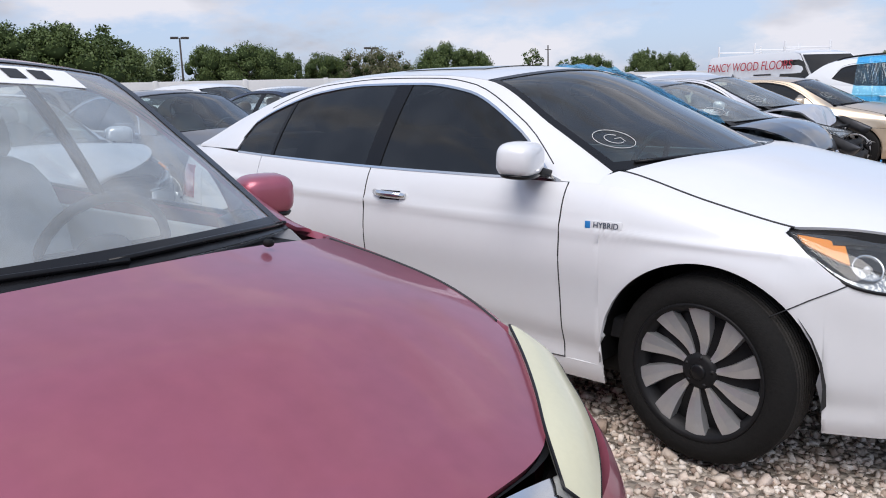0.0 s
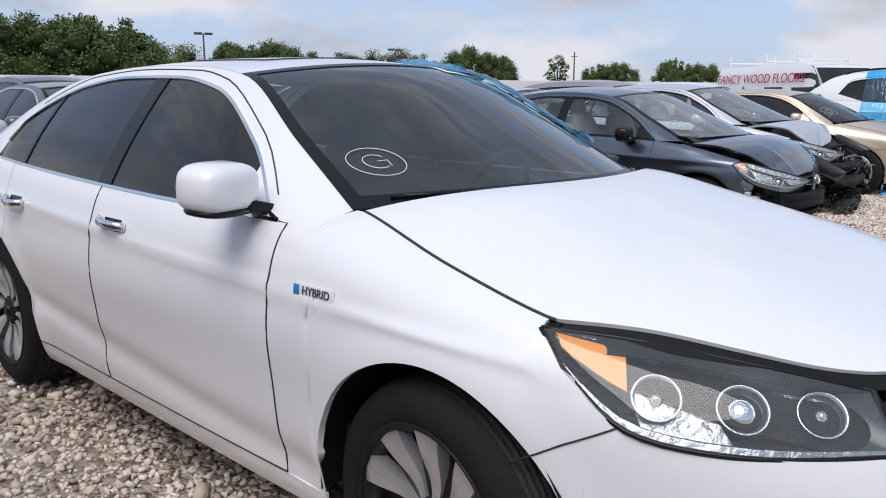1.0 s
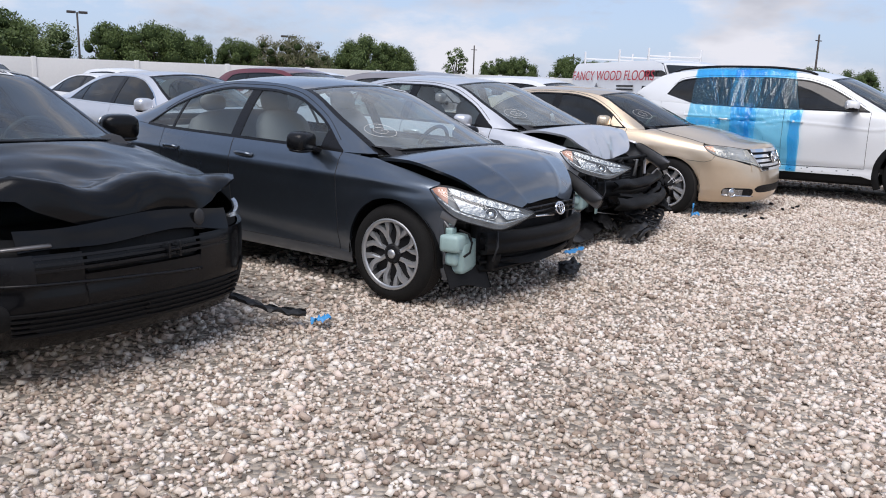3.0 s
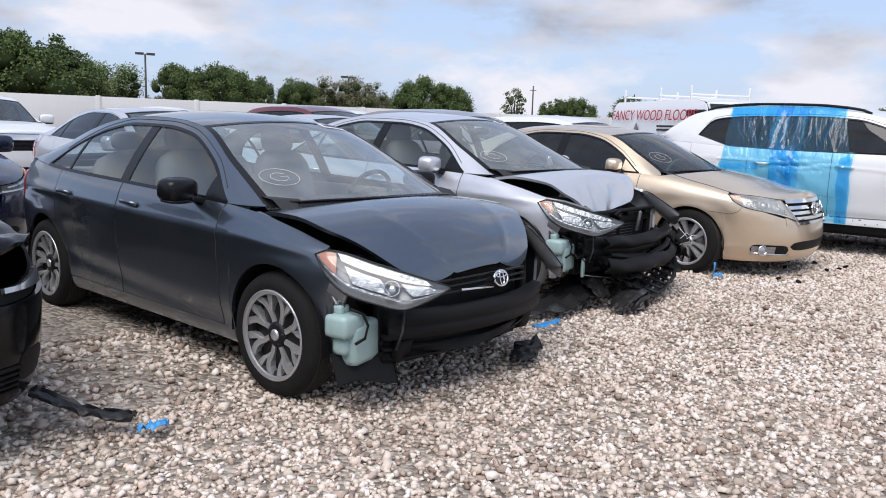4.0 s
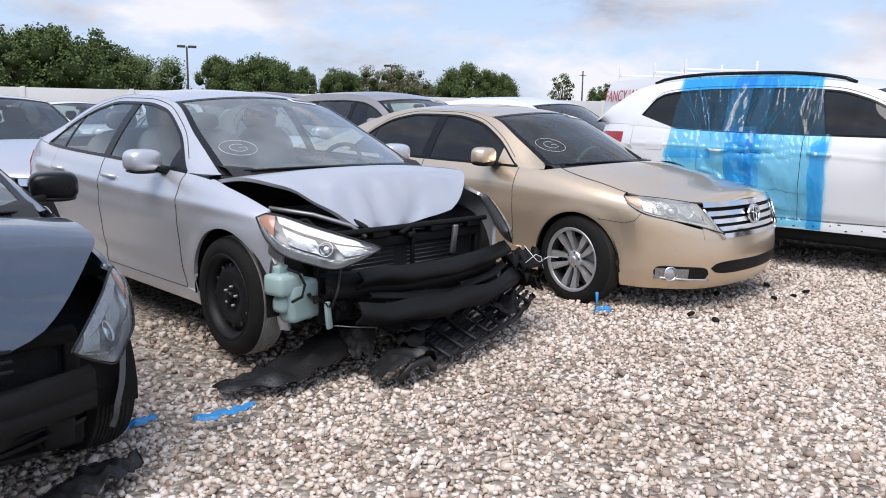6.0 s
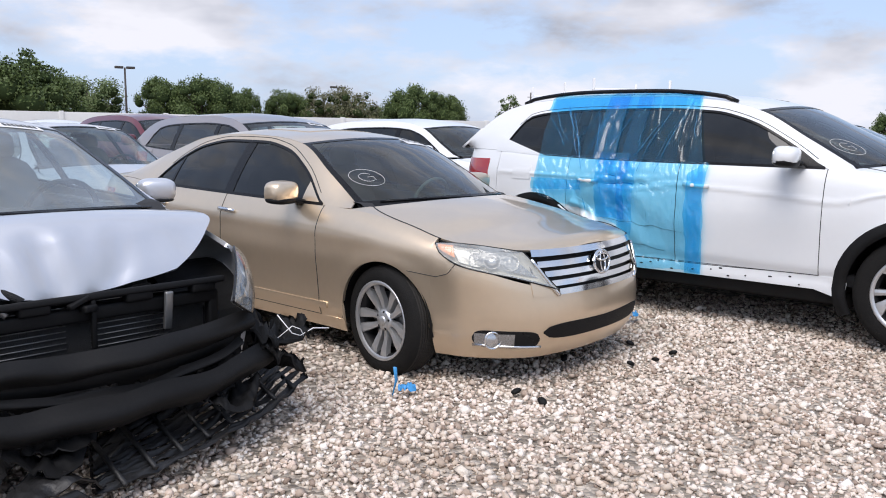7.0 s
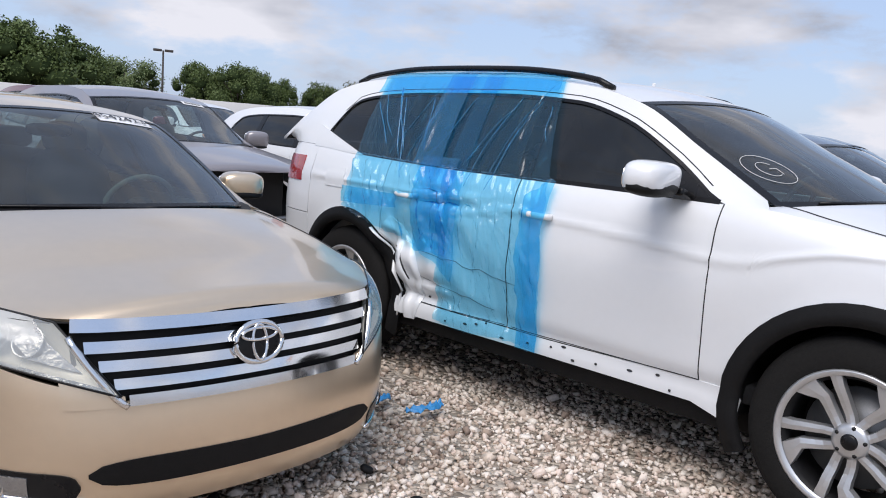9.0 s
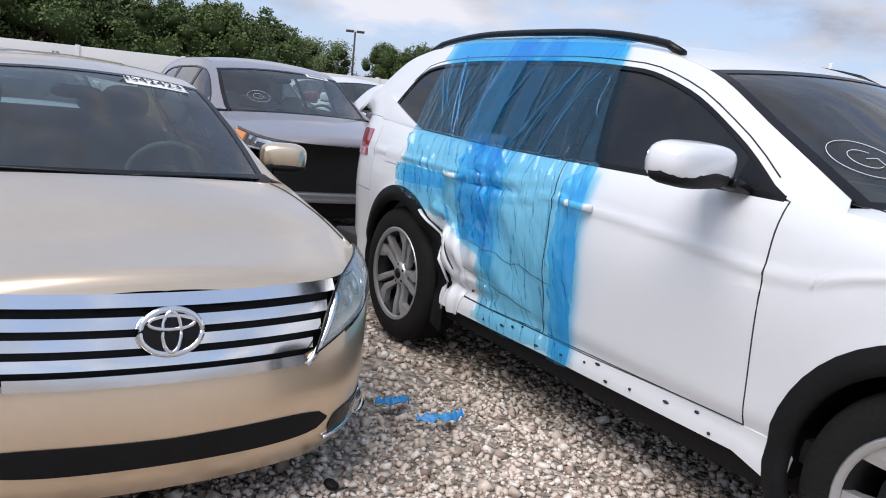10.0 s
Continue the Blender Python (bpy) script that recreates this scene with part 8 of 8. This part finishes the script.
copies = [(w_s, -2.0, -15.5), (w_s, 14.8, -16.0), (w_x, 11.6, -16.4), (pale, 1.3, -15.8), (w_x, 21.5, -15.8), (dark, -5.0, -16), (w_s, 24.5, -24), (w_x, 20.5, -24.5), (w_s, 13.0, -24.5), (w_x, 8.5, -24.2), (pale, 4.0, -24), (dark, 47, -8), (w_s, 31, -16), (n_car, 22.3, -2.4)]
for ob, r, h in copies:
    copy_thing(ob, at_row(r, h, -41.5 + 2 * math.sin(r * 3)))


# ---- panel van with its lettering ----
def build_van(m):
    v = empty("panel_van", m)
    tagged(v, "white panel van with red lettering along its side", "van")
    L0, L1, W, zt, zb = -4.4, 1.05, 0.98, 2.06, 0.45
    prof = [(L0, zb, 0.95), (L0 - 0.02, 1.0, 1.0), (L0 + 0.02, 1.9, 0.93), (L0 + 0.12, zt, 0.82), (-1.0, zt + 0.03, 0.83), (-0.55, zt - 0.06, 0.82), (0.1, 1.32, 0.93), (0.25, 1.22, 0.95), (0.95, 1.0, 0.93), (L1, 0.8, 0.9), (L1, zb, 0.88)]
    # side skins as strips from the belt to sill and roof
    for sg in (-1, 1):
        xs = np.linspace(L0, L1, 60)
        top = np.interp(xs, [L0, L0 + 0.06, L0 + 0.14, -1.0, -0.55, 0.1, 0.25, 0.95, L1], [1.8, 1.98, zt, zt + 0.02, zt - 0.06, 1.32, 1.22, 1.0, 0.8])
        low = np.full(60, zb)
        for hx in (0.0, -3.43):
            d = np.abs(xs - hx)
            low = np.where(d < 0.42, np.maximum(low, 0.38 + np.sqrt(np.maximum(0.42 ** 2 - d * d, 0))), low)
        vv = np.linspace(0, 1, 14)
        Z = low[:, None] + (top - low)[:, None] * vv
        prof_y = np.interp(Z, [0.3, 0.8, 1.15, 1.6, 1.9, 2.1], [0.95, 0.99, 0.98, 0.92, 0.86, 0.76])
        end = np.interp(xs, [L0, L0 + 0.1, 0.4, L1], [0.94, 1.0, 1.0, 0.88])[:, None]
        G = np.stack([np.repeat(xs[:, None], 14, 1), sg * W * prof_y * end, Z], axis=-1)
        part("side_panel", sheet(G, 0.03, flip=sg > 0), WHITE, v)
        part("cab_window", sheet(np.array([[(x, sg * (W * np.interp(z, [0.8, 1.15, 1.6, 1.9], [0.99, 0.98, 0.92, 0.86]) + 0.004), z) for z in (1.2, 1.4, min(1.85, 1.32 + (0.1 - x) * 1.13))] for x in np.linspace(-1.1, -0.02, 8)]), 0.003, flip=sg > 0), TINT, v)
        part("door_mirror", moved(blob(0.08, 0.1, 0.14, 3, 8), pose(0.02, sg * 1.13, 1.3)), TRIM, v)
    tops = [(L0, zb), (L0, 1.0), (L0, 1.8), (L0 + 0.06, 1.98), (L0 + 0.14, zt), (-1.0, zt + 0.02), (-0.55, zt - 0.06), (0.1, 1.32), (0.25, 1.22), (0.95, 1.0), (L1, 0.8), (L1, zb)]
    yw = [0.92, 0.92, 0.84, 0.79, 0.75, 0.76, 0.78, 0.93, 0.95, 0.9, 0.86, 0.84]
    G = np.array([[(x, W * y * t, z + (0.03 * (1 - t * t) if 2 < i < 10 else 0)) for t in np.linspace(-1, 1, 9)] for i, ((x, z), y) in enumerate(zip(tops, yw))])
    part("roof_skin", sheet(G, 0.0), WHITE, v, smooth=False)
    Gw = np.array([[(x + 0.008, W * y * t * 0.97, z + 0.012) for t in np.linspace(-1, 1, 9)] for x, z, y in ((-0.5, zt - 0.1, 0.78), (-0.2, 1.68, 0.86), (0.07, 1.36, 0.92))])
    part("windscreen", sheet(Gw, 0.0), TINT, v)
    for hx in (0.0, -3.43):
        for sg in (-1, 1):
            wheel("wheel", 0.37, 0.22, 0.22, "steel", v, pose(hx, sg * 0.84, 0.37, 0, 0, 180 if sg > 0 else 0), 20)
    part("underbody", block(4.6, 1.5, 0.4, 0.05, (-1.7, 0, 0.55)), PLASTIC, v)
    sign = mat("red_lettering", (0.42, 0.03, 0.05), 0.5, vary=0.1)
    words("FANCY WOOD FLOORS", 0.33, pose(-2.42, -0.935, 1.73, 82, 0, 0), sign, v, "lettering", "red serif company lettering", 0.002)
    for k in range(2):
        part("sign_bar", moved(block(0.7, 0.006, 0.04, 0.002), pose(-1.75, -0.955, 1.5 - 0.08 * k)), INK, v)
    part("sign_emblem", moved(plate([(-0.16, -0.1), (0.16, -0.1), (0.0, 0.12)], 0.006), pose(-3.0, -0.95, 1.45, 90, 0, 0)), GREY, v)
    for x in (L0 + 0.4, -2.4, -1.2):
        rk = part("roof_rack", join(block(0.04, 1.5, 0.04, 0.01, (x, 0, zt + 0.12)), *[block(0.04, 0.04, 0.32, 0.01, (x, y, zt + 0.14)) for y in (-0.72, 0.72)]), LABEL, v)
    return v


build_van(pose(10.1, 20.3, 0, 0, 0, -73.9))

# ---- wall round the yard ----
def beside(az, d, x0=4.3, y0=4.8):
    a = radians(az)
    return x0 - d * math.sin(a), y0 + d * math.cos(a)


wall = empty("wall_north")
tagged(wall, "long off-white painted boundary wall", "wall", kind="structure")
ux, uy = math.cos(radians(30)), math.sin(radians(30))
cx, cy = beside(30, 72)
for k in range(-9, 16):
    px, py = cx + ux * (k * 8 + 4), cy + uy * (k * 8 + 4)
    seg = part("wall_panel", moved(block(7.96, 0.25, 2.95, 0.02, (0, 0, 0)), pose(px, py, 1.4, 0, 0, 30)), CONCRETE, wall)
    cap = part("wall_cap", moved(block(0.35, 0.4, 3.05, 0.03, (0, 0, 0)), pose(px + ux * 4, py + uy * 4, 1.43, 0, 0, 30)), CONCRETE, wall)
for t_, k in (("50", -1.2), ("60", -5.8)):
    words(t_, 0.6, pose(cx + ux * k * 8 + 0.08, cy + uy * k * 8 - 0.14, 2.05, 90, 0, 30), INK, wall, "wall_number", "black painted row number")


# ---- trees beyond the wall ----
def build_tree(name, height, radius, seed, leaf, label, n=12000, low=0.1, lobes=26, core=0.8):
    """A tapered trunk, limbs, and a crown of leafy lobes set over a dome; the lobes leave gaps and an uneven outline."""
    rng = np.random.default_rng(seed)
    root = empty(name)
    tagged(root, label, "tree")
    stem = [(0, 0, -0.3, 0.035), (0.05, 0.03, height * 0.2, 0.028), (0.1, -0.05, height * 0.45, 0.02), (0.0, 0.1, height * 0.75, 0.008)]
    trunk = [tube([p[:3], q[:3]], height * (p[3] + q[3]) / 2, 8) for p, q in zip(stem, stem[1:])]
    hp, hr = [], []
    for k in range(lobes):
        a, u = k * 2.4 + rng.uniform(-0.4, 0.4), (k + 0.5) / lobes
        up = low + (0.86 - low) * u ** 0.8
        reach = math.sqrt(max(0.02, 1 - ((up - 0.4) / 0.55) ** 2)) if up > 0.4 else 0.82 + 0.18 * (up - low) / max(0.05, 0.4 - low)
        r = radius * rng.uniform(0.13, 0.34)
        rr = max(0.0, radius * reach * rng.uniform(0.82, 1.08) - r * 0.6)
        p = (rr * math.cos(a), rr * math.sin(a), height * up)
        hp.append(p)
        hr.append(r)
        trunk.append(tube([(0, 0, height * rng.uniform(0.15, 0.45)), (p[0] * 0.5, p[1] * 0.5, p[2] * 0.8), p], height * 0.008, 5))
    for k in range(lobes // 3):
        a = rng.uniform(0, 6.28)
        hp.append((radius * 0.35 * math.cos(a), radius * 0.35 * math.sin(a), height * rng.uniform(0.35, 0.8)))
        hr.append(radius * rng.uniform(0.2, 0.32))
    part("trunk", join(*trunk), BARK, root)
    hp, hr = np.array(hp), np.array(hr)
    pick = rng.choice(len(hp), n, p=hr ** 2 / (hr ** 2).sum())
    d = rng.normal(size=(n, 3))
    d[:, 2] = np.where(d[:, 2] < -0.5, -d[:, 2], d[:, 2])
    d /= np.linalg.norm(d, axis=1, keepdims=True)
    knot = 1 + 0.22 * np.sin(d[:, 0] * 8 + pick) * np.cos(d[:, 2] * 7 + 2 * pick) + 0.14 * np.sin(d[:, 1] * 15 + 3 * pick)
    dist = hr[pick] * (0.6 + 0.62 * rng.random(n) ** 1.3) * knot
    c = hp[pick] + d * dist[:, None] * np.array([1, 1, 0.8])
    c[:, 2] = np.clip(c[:, 2], height * 0.04, None) * (height / np.quantile(c[:, 2], 0.9985))
    size = rng.uniform(0.07, 0.17, n) * (height / 8)
    a = d * 0.9 + rng.normal(size=(n, 3))
    nrm = a / np.linalg.norm(a, axis=1, keepdims=True)
    a = np.cross(nrm, rng.normal(size=(n, 3)))
    a /= np.linalg.norm(a, axis=1, keepdims=True)
    b = np.cross(nrm, a)
    V = np.stack([c - a * size[:, None], c + b * size[:, None] * 0.6, c + a * size[:, None], c - b * size[:, None] * 0.6], axis=1).reshape(-1, 3)
    F = [(4 * i, 4 * i + 1, 4 * i + 2, 4 * i + 3) for i in range(n)]
    part("crown", (V, F), leaf, root, smooth=False)
    # solid dark blobs stand in for the shade deep in the crown
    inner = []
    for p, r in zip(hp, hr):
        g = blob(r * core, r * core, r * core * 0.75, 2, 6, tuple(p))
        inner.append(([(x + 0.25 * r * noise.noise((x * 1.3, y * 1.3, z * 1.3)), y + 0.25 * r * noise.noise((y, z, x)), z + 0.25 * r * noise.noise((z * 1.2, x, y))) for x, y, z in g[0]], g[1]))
    part("inner_crown_shade", join(*inner), LEAF_SHADE, root)
    return root


kinds = [build_tree("oak_tree", 8.0, 5.2, 1, LEAF, "broad dark green oak tree beyond the wall", 19000), build_tree("oak_tree", 8.0, 4.6, 2, LEAF, "rounded green oak tree beyond the wall", 17000), build_tree("dry_tree", 8.0, 4.4, 3, LEAF2, "sparse brownish-green tree beyond the wall", 7000, 0.15, 24, 0.55), build_tree("slender_tree", 8.0, 2.3, 4, LEAF, "slender small tree beyond the wall", 2200, 0.3, 16, 0.4), build_tree("pale_tree", 8.0, 4.6, 5, LEAF3, "pale green feathery tree beyond the wall", 9000, 0.12, 24, 0.6)]
# bearing, distance, height, kind, spread
spots = [(55, 95, 10.2, 0, 1.15), (51, 92, 9.8, 1, 1.1), (47, 88, 10.0, 0, 1.1), (43.6, 84, 9.6, 1, 1.1), (40.2, 84, 10.2, 0, 1.05), (36.0, 86, 9.4, 1, 1.1), (33.2, 92, 7.4, 4, 1.1), (30.4, 88, 9.0, 0, 1.0), (27.6, 88, 9.2, 1, 1.1), (25.4, 92, 7.6, 1, 0.9), (22.9, 104, 7.7, 4, 1.1), (18.2, 108, 8.1, 1, 0.85), (15.9, 106, 8.1, 0, 0.9), (13.6, 108, 6.9, 1, 0.8), (10.4, 110, 6.9, 1, 0.8), (8.0, 111, 7.4, 2, 0.95), (6.0, 110, 7.6, 2, 0.9), (4.4, 120, 5.6, 4, 0.9), (1.4, 110, 7.9, 0, 0.85), (-0.4, 111, 7.0, 1, 0.75), (-4.9, 118, 7.2, 3, 0.95), (-7.9, 122, 5.8, 1, 0.9), (-9.4, 123, 6.2, 0, 0.75), (-13.0, 120, 6.4, 1, 0.85), (-15.0, 120, 5.8, 0, 0.8), (-29, 110, 5.0, 1, 0.9), (-31.5, 108, 4.8, 0, 0.9), (-35, 112, 5.2, 1, 1.0), (-39, 110, 5.0, 0, 1.0)]
used = set()
for az, d, hgt, kind, wide in spots:
    x, y = beside(az, d)
    k = hgt / 8.0
    m = pose(x, y, 0, 0, 0, az * 37) @ Matrix.Diagonal((k * wide, k * wide, k, 1))
    if kind in used:
        o = kinds[kind].scale
        copy_thing(kinds[kind], m @ Matrix.Diagonal((1 / o.x, 1 / o.y, 1 / o.z, 1)))
    else:
        kinds[kind].matrix_basis = m
        used.add(kind)


# ---- lamp posts and poles ----
def lamp_post(x, y, h, name="street_lamp", heads=2):
    p = empty(name, pose(x, y, 0, 0, 0, 30))
    tagged(p, "tall dark yard lamp post with a flat head" if heads else "thin dark wooden utility pole", "lamp post" if heads else "utility pole")
    part("pole", lathe([(0.0, -0.2), (0.14, -0.2), (0.1, h), (0.0, h)], 10, "z"), POLE, p)
    for sgn in ((-1, 1) if heads == 2 else ()):
        part("lamp_head", block(0.9, 0.5, 0.26, 0.04, (sgn * 0.62, 0, h)), POLE, p)
    if not heads:
        part("cross_arm", block(1.2, 0.1, 0.1, 0.01, (0, 0, h - 0.7)), POLE, p)
    return p


lamp_post(-30.9, 98.7, 8.55)
lamp_post(-9.3, 116.2, 7.6)
lamp_post(18.4, 135, 8.2, "utility_pole", 0)
lamp_post(52.7, 92.3, 8.4, "utility_pole", 0)
lamp_post(*beside(12.9, 130), 6.6, "utility_pole", 0)
lamp_post(*beside(-13.2, 130), 7.2, "utility_pole", 0)
